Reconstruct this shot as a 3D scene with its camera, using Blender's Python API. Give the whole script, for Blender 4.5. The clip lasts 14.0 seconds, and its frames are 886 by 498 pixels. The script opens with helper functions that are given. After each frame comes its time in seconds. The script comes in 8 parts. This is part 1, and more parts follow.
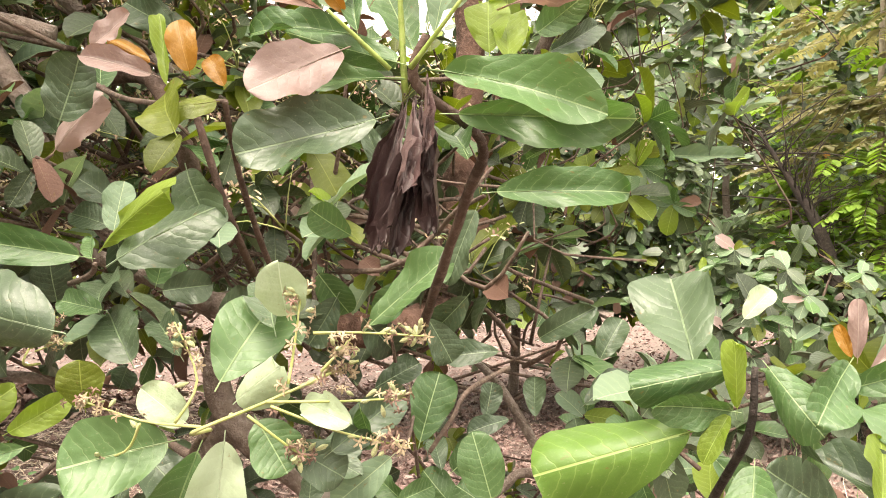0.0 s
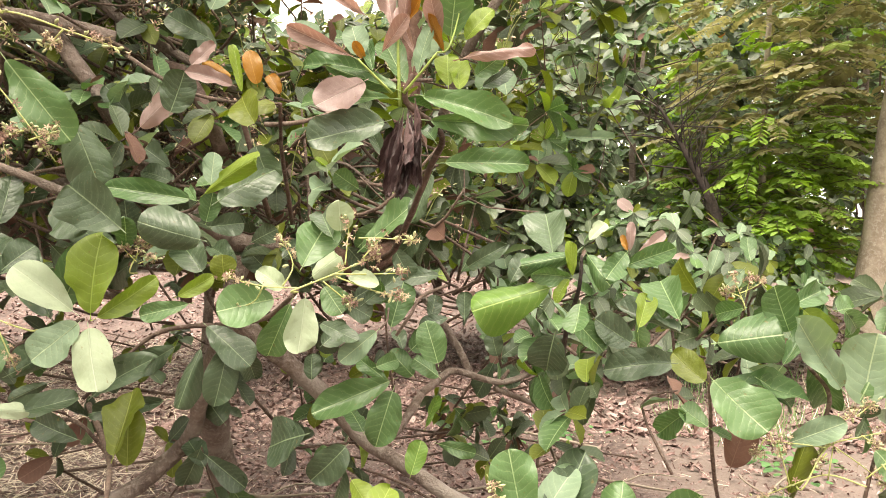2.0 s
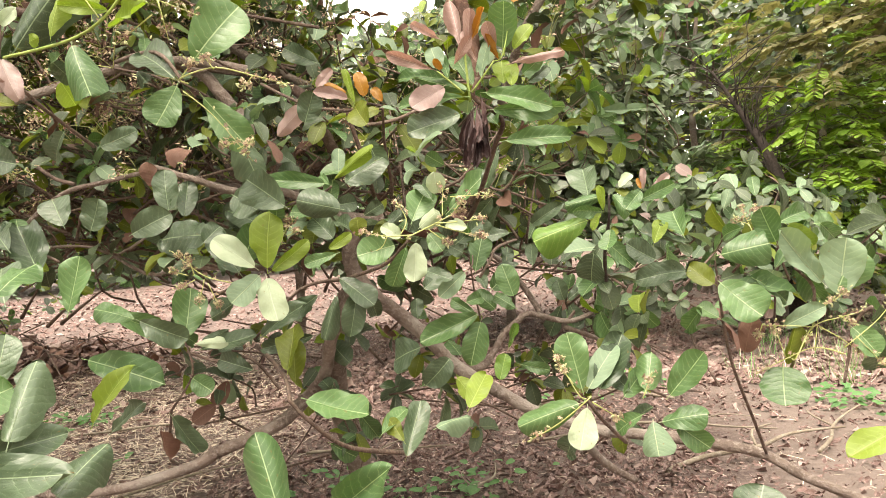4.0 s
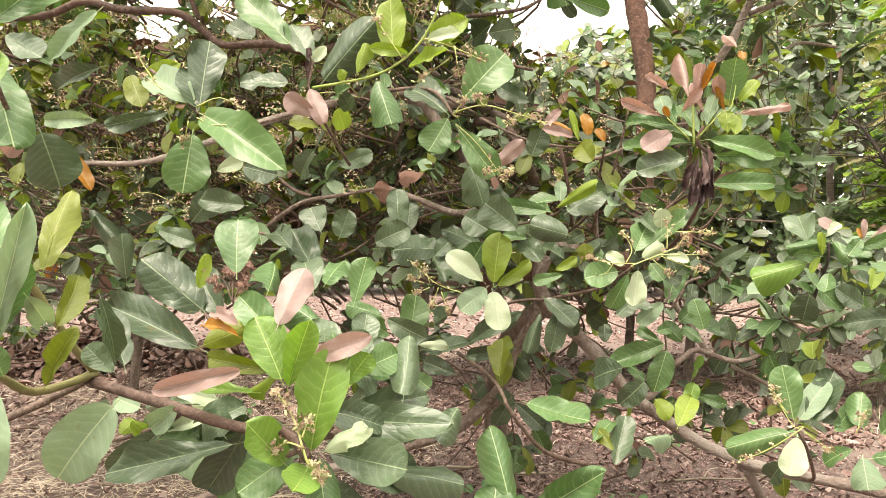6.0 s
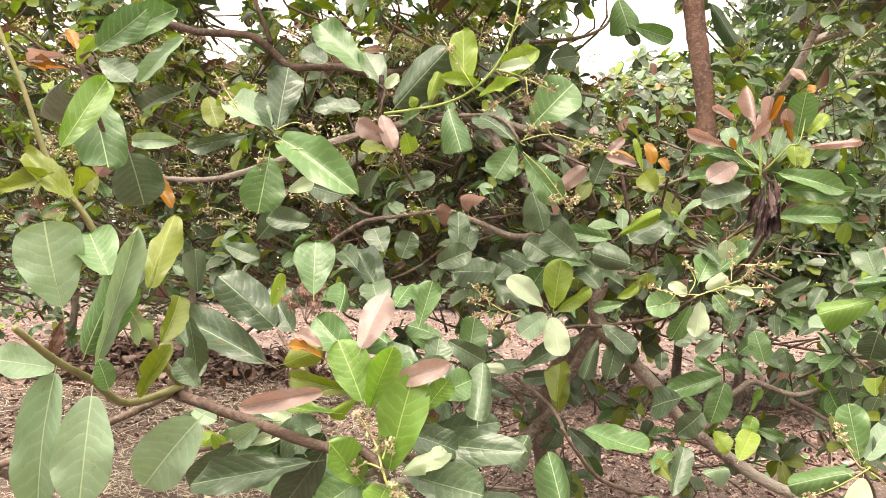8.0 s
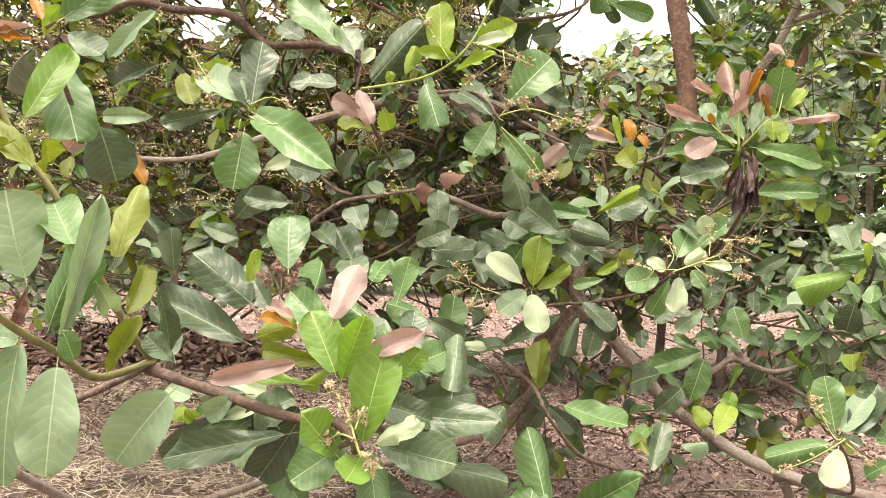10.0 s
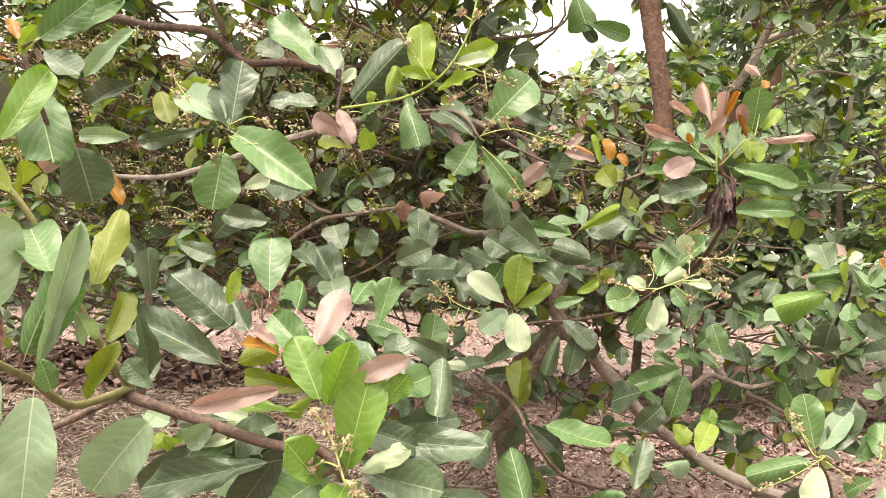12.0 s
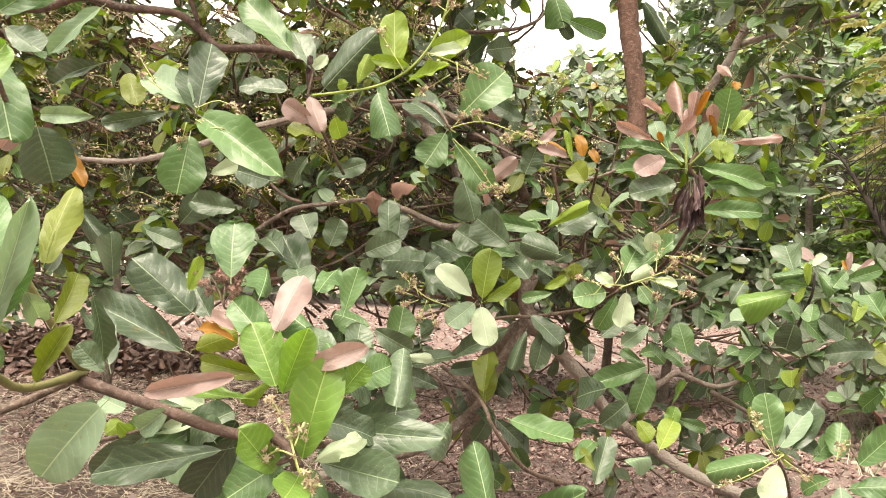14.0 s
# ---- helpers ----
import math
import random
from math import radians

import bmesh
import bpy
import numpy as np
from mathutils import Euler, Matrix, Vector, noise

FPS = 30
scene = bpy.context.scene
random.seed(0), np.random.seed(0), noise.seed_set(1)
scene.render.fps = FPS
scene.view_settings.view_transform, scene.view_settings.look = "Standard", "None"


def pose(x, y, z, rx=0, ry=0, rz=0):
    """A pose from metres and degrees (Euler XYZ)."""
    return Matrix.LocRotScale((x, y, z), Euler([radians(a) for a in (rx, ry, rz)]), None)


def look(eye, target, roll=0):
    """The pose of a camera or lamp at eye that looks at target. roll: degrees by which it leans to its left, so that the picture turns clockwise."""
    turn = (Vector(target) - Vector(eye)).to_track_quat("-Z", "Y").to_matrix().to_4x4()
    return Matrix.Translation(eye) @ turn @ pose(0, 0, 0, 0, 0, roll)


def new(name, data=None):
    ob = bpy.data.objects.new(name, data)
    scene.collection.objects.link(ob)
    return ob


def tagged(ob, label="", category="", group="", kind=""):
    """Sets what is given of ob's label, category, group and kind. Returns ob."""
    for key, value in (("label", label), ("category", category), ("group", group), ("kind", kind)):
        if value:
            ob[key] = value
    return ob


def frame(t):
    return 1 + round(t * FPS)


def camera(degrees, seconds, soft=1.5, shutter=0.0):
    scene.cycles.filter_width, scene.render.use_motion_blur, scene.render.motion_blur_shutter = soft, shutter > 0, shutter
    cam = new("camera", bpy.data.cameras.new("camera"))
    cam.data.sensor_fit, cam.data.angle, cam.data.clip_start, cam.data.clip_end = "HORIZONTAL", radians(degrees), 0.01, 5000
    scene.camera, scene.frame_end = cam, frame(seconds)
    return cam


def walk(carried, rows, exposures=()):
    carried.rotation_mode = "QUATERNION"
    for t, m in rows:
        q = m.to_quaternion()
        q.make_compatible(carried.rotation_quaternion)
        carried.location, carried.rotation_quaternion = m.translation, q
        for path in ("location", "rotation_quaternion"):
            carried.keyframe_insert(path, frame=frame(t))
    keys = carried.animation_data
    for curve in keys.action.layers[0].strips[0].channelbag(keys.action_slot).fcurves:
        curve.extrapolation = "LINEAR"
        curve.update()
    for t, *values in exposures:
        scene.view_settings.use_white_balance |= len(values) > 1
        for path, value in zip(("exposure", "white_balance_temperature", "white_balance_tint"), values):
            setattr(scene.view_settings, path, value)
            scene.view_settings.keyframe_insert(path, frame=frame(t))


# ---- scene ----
cam = camera(60.76, 14.0, 0.5)
EXPO, KELVIN, TINT = 2.38, 7500, 10.8
PATH = [
    (0, (0.076, 0.082, 1.385), (-0.197, 2.062, 1.454), 0.01),
    (0.5, (0.087, 0.015, 1.375), (-0.220, 1.990, 1.446), 0.16),
    (1, (0.057, -0.087, 1.357), (-0.185, 1.898, 1.364), -2.55),
    (1.5, (0.034, -0.286, 1.345), (-0.100, 1.709, 1.317), -0.86),
    (2, (0.056, -0.416, 1.345), (-0.003, 1.583, 1.316), 0.48),
    (2.2, (0.080, -0.454, 1.353), (0.001, 1.544, 1.349), -0.31),
    (4.3, (0.065, -0.926, 1.253), (-0.191, 1.056, 1.167), -4.34),
    (4.5, (0.007, -0.968, 1.238), (-0.275, 1.008, 1.121), -3.62),
    (5, (-0.079, -1.046, 1.255), (-0.463, 0.917, 1.208), -2.48),
    (5.5, (-0.134, -1.076, 1.267), (-0.619, 0.864, 1.278), -0.73),
    (6, (-0.165, -1.087, 1.272), (-0.666, 0.849, 1.312), 0.34),
    (6.5, (-0.181, -1.100, 1.285), (-0.720, 0.824, 1.368), 0.90),
    (7, (-0.195, -1.117, 1.286), (-0.769, 0.797, 1.363), 1.13),
    (7.2, (-0.200, -1.127, 1.290), (-0.784, 0.784, 1.376), 1.36),
    (9.3, (-0.200, -1.127, 1.272), (-0.831, 0.770, 1.336), 2.85),
    (9.5, (-0.196, -1.115, 1.269), (-0.795, 0.793, 1.319), 2.30),
    (10, (-0.188, -1.112, 1.268), (-0.762, 0.803, 1.313), 1.82),
    (10.5, (-0.179, -1.112, 1.277), (-0.711, 0.815, 1.346), 1.24),
    (11, (-0.170, -1.108, 1.282), (-0.679, 0.825, 1.347), 0.73),
    (11.5, (-0.185, -1.104, 1.284), (-0.678, 0.833, 1.358), 1.40),
    (12, (-0.200, -1.110, 1.280), (-0.715, 0.821, 1.364), 1.59),
    (12.5, (-0.205, -1.116, 1.279), (-0.715, 0.816, 1.366), 2.33),
    (13, (-0.198, -1.109, 1.278), (-0.674, 0.832, 1.359), 2.88),
    (13.5, (-0.187, -1.099, 1.273), (-0.637, 0.848, 1.355), 3.17),
    (14, (-0.187, -1.097, 1.273), (-0.639, 0.850, 1.348), 2.96),
]
walk(cam, [(t, look(eye, target, roll)) for t, eye, target, roll in PATH], [(t, EXPO + e, KELVIN, TINT) for t, e in ((0.0, 0.14), (1.0, 0.08), (2.0, -0.04), (4.5, 0.0), (7.0, 0.07), (14.0, 0.02))])

# ---- world and light: bright overcast sky, a very soft high sun ----
SUN_EL, SUN_AZ = 66.0, 195.0
world = bpy.data.worlds.new("overcast_sky")
scene.world = world
world.use_nodes = True
wt = world.node_tree
wt.nodes.clear()
w_out = wt.nodes.new("ShaderNodeOutputWorld")
w_bg = wt.nodes.new("ShaderNodeBackground")
w_sky = wt.nodes.new("ShaderNodeTexSky")
w_sky.sky_type, w_sky.sun_disc = "NISHITA", False
w_sky.sun_elevation, w_sky.sun_rotation = radians(SUN_EL), radians(SUN_AZ)
w_sky.dust_density, w_sky.air_density = 4.0, 1.0
w_mix = wt.nodes.new("ShaderNodeMix")
w_mix.data_type = "RGBA"
w_mix.inputs[0].default_value = 0.85
w_mix.inputs[7].default_value = (7.7, 7.6, 7.3, 1)
wt.links.new(w_sky.outputs[0], w_mix.inputs[6])
wt.links.new(w_mix.outputs[2], w_bg.inputs[0])
w_bg.inputs[1].default_value = 0.105
wt.links.new(w_bg.outputs[0], w_out.inputs[0])
sun = new("sun", bpy.data.lights.new("sun", "SUN"))
sun.data.energy, sun.data.angle, sun.data.color = 1.15, radians(40), (1.0, 0.965, 0.91)
az, el = radians(SUN_AZ), radians(SUN_EL)
sun.matrix_world = look((math.sin(az) * math.cos(el) * 30, math.cos(az) * math.cos(el) * 30, math.sin(el) * 30), (0, 0, 0))


# ---- materials ----
def tree_of(name):
    m = bpy.data.materials.new(name)
    m.use_nodes = True
    m.node_tree.nodes.clear()
    return m, m.node_tree


def maths(nt, op, a, b=None, c=None, clamp=False):
    n = nt.nodes.new("ShaderNodeMath")
    n.operation, n.use_clamp = op, clamp
    for i, v in enumerate((a, b, c)):
        if v is None:
            continue
        if isinstance(v, (int, float)):
            n.inputs[i].default_value = v
        else:
            nt.links.new(v, n.inputs[i])
    return n.outputs[0]


def blend(nt, fac, a, b, mode="MIX"):
    n = nt.nodes.new("ShaderNodeMix")
    n.data_type, n.blend_type = "RGBA", mode
    for i, v in ((0, fac), (6, a), (7, b)):
        if isinstance(v, (int, float)):
            n.inputs[i].default_value = v
        elif isinstance(v, tuple):
            n.inputs[i].default_value = (*v, 1)
        else:
            nt.links.new(v, n.inputs[i])
    return n.outputs[2]


def smooth(nt, v, lo, hi, a=0.0, b=1.0):
    n = nt.nodes.new("ShaderNodeMapRange")
    n.interpolation_type = "SMOOTHSTEP"
    nt.links.new(v, n.inputs[0])
    for i, x in enumerate((lo, hi, a, b)):
        n.inputs[i + 1].default_value = x
    return n.outputs[0]


def noisy(nt, vec, scale, detail=3.0, rough=0.55, kind="ShaderNodeTexNoise"):
    n = nt.nodes.new(kind)
    n.inputs["Scale"].default_value = scale
    if kind == "ShaderNodeTexNoise":
        n.inputs["Detail"].default_value, n.inputs["Roughness"].default_value = detail, rough
    if vec is not None:
        nt.links.new(vec, n.inputs["Vector"])
    return n.outputs[0]


def rand_of(nt, islands):
    if islands:
        return nt.nodes.new("ShaderNodeNewGeometry").outputs["Random Per Island"]
    return nt.nodes.new("ShaderNodeObjectInfo").outputs["Random"]


def leaf_material(name, dark, light, vein, through_col, rough=0.42, see=0.25, blotch=(0.2, 0.12, 0.04), wear=0.35, islands=False, veins=8.5, ribs=0.55, puff=0.07):
    """A leaf: UV x is the offset from the midrib and y the way along it, both in leaf lengths."""
    m, nt = tree_of(name)
    uv = nt.nodes.new("ShaderNodeUVMap")
    sep = nt.nodes.new("ShaderNodeSeparateXYZ")
    nt.links.new(uv.outputs[0], sep.inputs[0])
    x, s = maths(nt, "ABSOLUTE", sep.outputs[0]), sep.outputs[1]
    rnd = rand_of(nt, islands)
    shift = nt.nodes.new("ShaderNodeVectorMath")
    shift.operation = "ADD"
    comb = nt.nodes.new("ShaderNodeCombineXYZ")
    for i in range(3):
        nt.links.new(maths(nt, "MULTIPLY", rnd, 17.0 + 31 * i), comb.inputs[i])
    nt.links.new(uv.outputs[0], shift.inputs[0])
    nt.links.new(comb.outputs[0], shift.inputs[1])
    at = shift.outputs[0]
    wob = noisy(nt, at, 5.0, 2.0)
    arch = maths(nt, "ADD", maths(nt, "MULTIPLY", x, veins * 0.26), maths(nt, "MULTIPLY", maths(nt, "MULTIPLY", x, x), veins * 0.45))
    q = maths(nt, "SUBTRACT", maths(nt, "MULTIPLY", s, veins), arch)
    q = maths(nt, "ADD", q, maths(nt, "MULTIPLY", wob, 0.9))
    saw = maths(nt, "ABSOLUTE", maths(nt, "SUBTRACT", maths(nt, "FRACT", q), 0.5))
    lateral = smooth(nt, saw, 0.055, 0.012)
    lateral = maths(nt, "MULTIPLY", lateral, smooth(nt, x, 0.45, 0.03, 0.15, 0.75))
    rib = smooth(nt, x, 0.017, 0.008)
    hollow = maths(nt, "SUBTRACT", 1.0, maths(nt, "MULTIPLY", saw, 2.0))
    quilt = maths(nt, "SUBTRACT", 1.0, maths(nt, "MULTIPLY", hollow, hollow))
    lines = maths(nt, "MAXIMUM", rib, maths(nt, "MULTIPLY", lateral, ribs))
    stalk = smooth(nt, s, 0.03, -0.02)
    lines = maths(nt, "MAXIMUM", lines, stalk)
    big = noisy(nt, at, 3.0, 3.0)
    fine = noisy(nt, at, 60.0, 3.0, 0.7)
    tone = maths(nt, "ADD", maths(nt, "MULTIPLY", rnd, 0.65), maths(nt, "MULTIPLY", big, 0.6))
    tone = maths(nt, "SUBTRACT", tone, 0.15, clamp=True)
    col = blend(nt, tone, dark, light)
    col = blend(nt, smooth(nt, fine, 0.35, 0.7, 0.0, 0.22), col, light)
    col = blend(nt, smooth(nt, quilt, 0.0, 1.0, 0.06, 0.0), col, vein)
    col = blend(nt, maths(nt, "MULTIPLY", lines, 0.8), col, vein)
    spots = noisy(nt, at, 9.0, 4.0, 0.65)
    spots = maths(nt, "MULTIPLY", smooth(nt, spots, 0.64, 0.72), wear * 1.6)
    col = blend(nt, spots, col, blotch)
    specks = maths(nt, "MULTIPLY", smooth(nt, noisy(nt, at, 38.0, 2.0, 0.5), 0.66, 0.7), wear * 0.6)
    col = blend(nt, specks, col, (0.4, 0.38, 0.28))
    ups = nt.nodes.new("ShaderNodeBsdfPrincipled")
    nt.links.new(col, ups.inputs["Base Color"])
    nt.links.new(maths(nt, "ADD", maths(nt, "MULTIPLY", big, 0.25), rough - 0.1), ups.inputs["Roughness"])
    ups.inputs["IOR"].default_value = 1.5
    bump = nt.nodes.new("ShaderNodeBump")
    bump.inputs["Strength"].default_value, bump.inputs["Distance"].default_value = 0.65, 0.005
    h = maths(nt, "ADD", maths(nt, "MULTIPLY", quilt, puff), maths(nt, "MULTIPLY", fine, 0.05))
    h = maths(nt, "ADD", maths(nt, "SUBTRACT", h, maths(nt, "MULTIPLY", lines, 0.1)), maths(nt, "MULTIPLY", big, 0.8))
    nt.links.new(h, bump.inputs["Height"])
    nt.links.new(bump.outputs[0], ups.inputs["Normal"])
    thr = nt.nodes.new("ShaderNodeBsdfTranslucent")
    nt.links.new(blend(nt, 1.0, col, through_col, "MULTIPLY"), thr.inputs[0])
    mix = nt.nodes.new("ShaderNodeMixShader")
    mix.inputs[0].default_value = see
    nt.links.new(ups.outputs[0], mix.inputs[1])
    nt.links.new(thr.outputs[0], mix.inputs[2])
    out = nt.nodes.new("ShaderNodeOutputMaterial")
    nt.links.new(mix.outputs[0], out.inputs[0])
    return m


def rough_material(name, cols, scale, fine_scale, bump_d, rough=0.85, islands=None, stretch=(1, 1, 1), patch=None, bare=None):
    """Bark, soil, straw: three colours mixed by noise at two scales."""
    m, nt = tree_of(name)
    co = nt.nodes.new("ShaderNodeTexCoord").outputs["Object"]
    mp = nt.nodes.new("ShaderNodeMapping")
    mp.inputs["Scale"].default_value = stretch
    nt.links.new(co, mp.inputs[0])
    v = mp.outputs[0]
    a, b = noisy(nt, v, scale, 4.0, 0.6), noisy(nt, v, fine_scale, 4.0, 0.7)
    col = blend(nt, smooth(nt, a, 0.35, 0.65), cols[0], cols[1])
    col = blend(nt, smooth(nt, b, 0.45, 0.7, 0.0, 0.75), col, cols[2])
    if islands is not None:
        r = rand_of(nt, islands)
        col = blend(nt, maths(nt, "MULTIPLY", r, 0.6), col, cols[1])
        col = blend(nt, smooth(nt, r, 0.75, 1.0, 0.0, 0.7), col, cols[2])
    if patch:
        col = blend(nt, smooth(nt, noisy(nt, v, scale * 0.35, 4.0, 0.6), 0.5, 0.62, 0.0, 0.8), col, patch)
    if bare:
        sep = nt.nodes.new("ShaderNodeSeparateXYZ")
        nt.links.new(co, sep.inputs[0])
        swept = maths(nt, "ADD", sep.outputs[0], maths(nt, "MULTIPLY", a, 1.6))
        col = blend(nt, smooth(nt, swept, 1.2, 2.4, 0.0, 0.75), col, bare)
    p = nt.nodes.new("ShaderNodeBsdfPrincipled")
    nt.links.new(col, p.inputs["Base Color"])
    p.inputs["Roughness"].default_value = rough
    bump = nt.nodes.new("ShaderNodeBump")
    bump.inputs["Strength"].default_value, bump.inputs["Distance"].default_value = 0.8, bump_d
    nt.links.new(maths(nt, "ADD", a, b), bump.inputs["Height"])
    nt.links.new(bump.outputs[0], p.inputs["Normal"])
    out = nt.nodes.new("ShaderNodeOutputMaterial")
    nt.links.new(p.outputs[0], out.inputs[0])
    return m


LEAF_LOOKS = {
    "d": ("leaf_mature", (0.03, 0.05, 0.027), (0.094, 0.138, 0.078), (0.24, 0.31, 0.19), (1.2, 1.4, 0.6), 0.3, 0.1),
    "m": ("leaf_green", (0.048, 0.104, 0.036), (0.115, 0.205, 0.078), (0.38, 0.49, 0.27), (1.2, 1.5, 0.6), 0.33, 0.2),
    "f": ("leaf_fresh_green", (0.085, 0.165, 0.03), (0.165, 0.29, 0.06), (0.4, 0.52, 0.18), (1.3, 1.5, 0.5), 0.36, 0.3),
    "y": ("leaf_young_yellowgreen", (0.135, 0.205, 0.022), (0.24, 0.32, 0.055), (0.38, 0.48, 0.13), (1.3, 1.5, 0.5), 0.42, 0.35),
    "o": ("leaf_olive", (0.09, 0.118, 0.013), (0.165, 0.2, 0.024), (0.28, 0.32, 0.08), (1.3, 1.4, 0.4), 0.42, 0.35),
    "p": ("leaf_pale_underside", (0.35, 0.43, 0.27), (0.49, 0.565, 0.42), (0.58, 0.65, 0.5), (1.05, 1.15, 0.9), 0.6, 0.3),
    # greyish green; on the near left leaf tops it paints in sky sheen
    "g": ("leaf_greyish_green", (0.135, 0.215, 0.132), (0.235, 0.32, 0.21), (0.44, 0.52, 0.34), (1.2, 1.3, 0.7), 0.55, 0.25),
    "k": ("leaf_pink_bronze", (0.215, 0.142, 0.13), (0.36, 0.262, 0.245), (0.45, 0.36, 0.32), (1.3, 1.0, 0.8), 0.34, 0.3),
    "q": ("leaf_young_pink", (0.27, 0.168, 0.14), (0.43, 0.305, 0.29), (0.62, 0.5, 0.46), (1.3, 1.0, 0.8), 0.36, 0.35),
    "r": ("leaf_orange_flush", (0.24, 0.11, 0.013), (0.35, 0.175, 0.022), (0.46, 0.26, 0.06), (1.5, 1.0, 0.5), 0.34, 0.35),
    "b": ("leaf_dry_brown", (0.1, 0.048, 0.036), (0.21, 0.115, 0.085), (0.24, 0.14, 0.1), (1.2, 0.9, 0.7), 0.7, 0.12),
    "x": ("leaf_withered_dark", (0.018, 0.009, 0.009), (0.12, 0.068, 0.066), (0.08, 0.045, 0.042), (1.0, 0.8, 0.7), 0.5, 0.03),
}
PUFF = {"d": 0.09, "m": 0.08, "g": 0.07, "f": 0.08, "q": 0.06, "k": 0.02, "r": 0.03, "p": 0.03, "y": 0.05, "o": 0.06}
RIBS = {"d": 0.34, "m": 0.38, "f": 0.42, "g": 0.32, "p": 0.18, "k": 0.28, "o": 0.35, "r": 0.25, "q": 0.6}
LEAF_MAT = {k: leaf_material(*v, ribs=RIBS.get(k, 0.55), puff=PUFF.get(k, 0.07)) for k, v in LEAF_LOOKS.items()}
CROWN_LOOKS = {**LEAF_LOOKS, "d": ("leaf_mature", (0.024, 0.038, 0.018), (0.09, 0.125, 0.066), (0.2, 0.25, 0.14), (1.3, 1.4, 0.6), 0.38, 0.1)}
CROWN_MAT = {k: leaf_material("crown_" + LEAF_LOOKS[k][0], *CROWN_LOOKS[k][1:], islands=True, ribs=RIBS.get(k, 0.55), puff=PUFF.get(k, 0.07)) for k in "dmyogkrb"}
PINNATE_MAT = [leaf_material("leaflet_bright", (0.14, 0.25, 0.038), (0.28, 0.41, 0.075), (0.34, 0.48, 0.1), (1.3, 1.5, 0.4), 0.5, 0.35, islands=True),
               leaf_material("leaflet_tan", (0.2, 0.19, 0.105), (0.36, 0.335, 0.2), (0.36, 0.33, 0.2), (1.2, 1.2, 0.7), 0.6, 0.45, islands=True),
               leaf_material("leaflet_dark", (0.13, 0.17, 0.075), (0.25, 0.29, 0.14), (0.2, 0.26, 0.1), (1.2, 1.4, 0.6), 0.5, 0.4, islands=True)]
BARK = rough_material("bark_brown", ((0.115, 0.082, 0.067), (0.21, 0.16, 0.135), (0.32, 0.265, 0.235)), 9.0, 70.0, 0.012, 0.9, patch=(0.3, 0.26, 0.23))
BARK_RUST = rough_material("bark_rusty_brown", ((0.08, 0.039, 0.028), (0.16, 0.082, 0.06), (0.26, 0.155, 0.118)), 11.0, 70.0, 0.01, 0.85)
BARK_RED = rough_material("bark_reddish_stem", ((0.05, 0.027, 0.02), (0.1, 0.057, 0.042), (0.17, 0.115, 0.094)), 14.0, 90.0, 0.004, 0.75)
BARK_DARK = rough_material("bark_dark_brown", ((0.022, 0.015, 0.013), (0.045, 0.032, 0.027), (0.085, 0.066, 0.058)), 9.0, 60.0, 0.008, 0.9)
BARK_GREY = rough_material("bark_greyish_tan", ((0.19, 0.15, 0.11), (0.3, 0.25, 0.19), (0.36, 0.32, 0.27)), 6.0, 40.0, 0.008, 0.9)
TWIG = rough_material("twig_bark", ((0.06, 0.036, 0.027), (0.135, 0.087, 0.067), (0.24, 0.185, 0.15)), 30.0, 160.0, 0.002, 0.75)
OLIVE_STEM = rough_material("olive_stem", ((0.12, 0.12, 0.035), (0.17, 0.16, 0.06), (0.2, 0.15, 0.09)), 30.0, 160.0, 0.001, 0.6)
GREEN_STEM = rough_material("green_stem", ((0.2, 0.28, 0.05), (0.28, 0.36, 0.09), (0.32, 0.36, 0.13)), 40.0, 200.0, 0.0008, 0.55)
PANICLE_STEM = rough_material("panicle_stalk", ((0.33, 0.38, 0.11), (0.42, 0.44, 0.18), (0.46, 0.4, 0.2)), 50.0, 200.0, 0.0006, 0.6)
BUD = rough_material("flower_bud", ((0.4, 0.44, 0.2), (0.53, 0.55, 0.32), (0.46, 0.39, 0.22)), 60.0, 240.0, 0.0006, 0.6)
PETAL = rough_material("flower_petal", ((0.46, 0.36, 0.22), (0.56, 0.46, 0.32), (0.42, 0.22, 0.17)), 90.0, 220.0, 0.0004, 0.6)
PETAL_RED = rough_material("flower_petal_faded", ((0.27, 0.16, 0.125), (0.38, 0.26, 0.2), (0.33, 0.1, 0.095)), 90.0, 220.0, 0.0004, 0.6)
SOIL = rough_material("litter_soil", ((0.078, 0.048, 0.043), (0.145, 0.1, 0.088), (0.26, 0.2, 0.178)), 1.7, 34.0, 0.03, 0.95, patch=(0.2, 0.148, 0.13), bare=(0.215, 0.168, 0.145))
LITTER = rough_material("leaf_litter", ((0.07, 0.034, 0.03), (0.23, 0.14, 0.123), (0.48, 0.37, 0.335)), 12.0, 60.0, 0.004, 0.8, islands=True)
STRAW = rough_material("dry_straw", ((0.58, 0.48, 0.37), (0.78, 0.68, 0.55), (0.48, 0.35, 0.26)), 8.0, 90.0, 0.002, 0.75, islands=True)
WEED = leaf_material("weed_leaf", (0.06, 0.16, 0.05), (0.12, 0.26, 0.09), (0.2, 0.36, 0.14), (1.2, 1.4, 0.6), 0.5, 0.25, islands=True)


# ---- builders ----
def mesh_of(name, bm, mat, smooth_faces=True):
    me = bpy.data.meshes.new(name)
    bm.to_mesh(me)
    bm.free()
    for p in me.polygons:
        p.use_smooth = smooth_faces
    me.materials.append(mat)
    return me


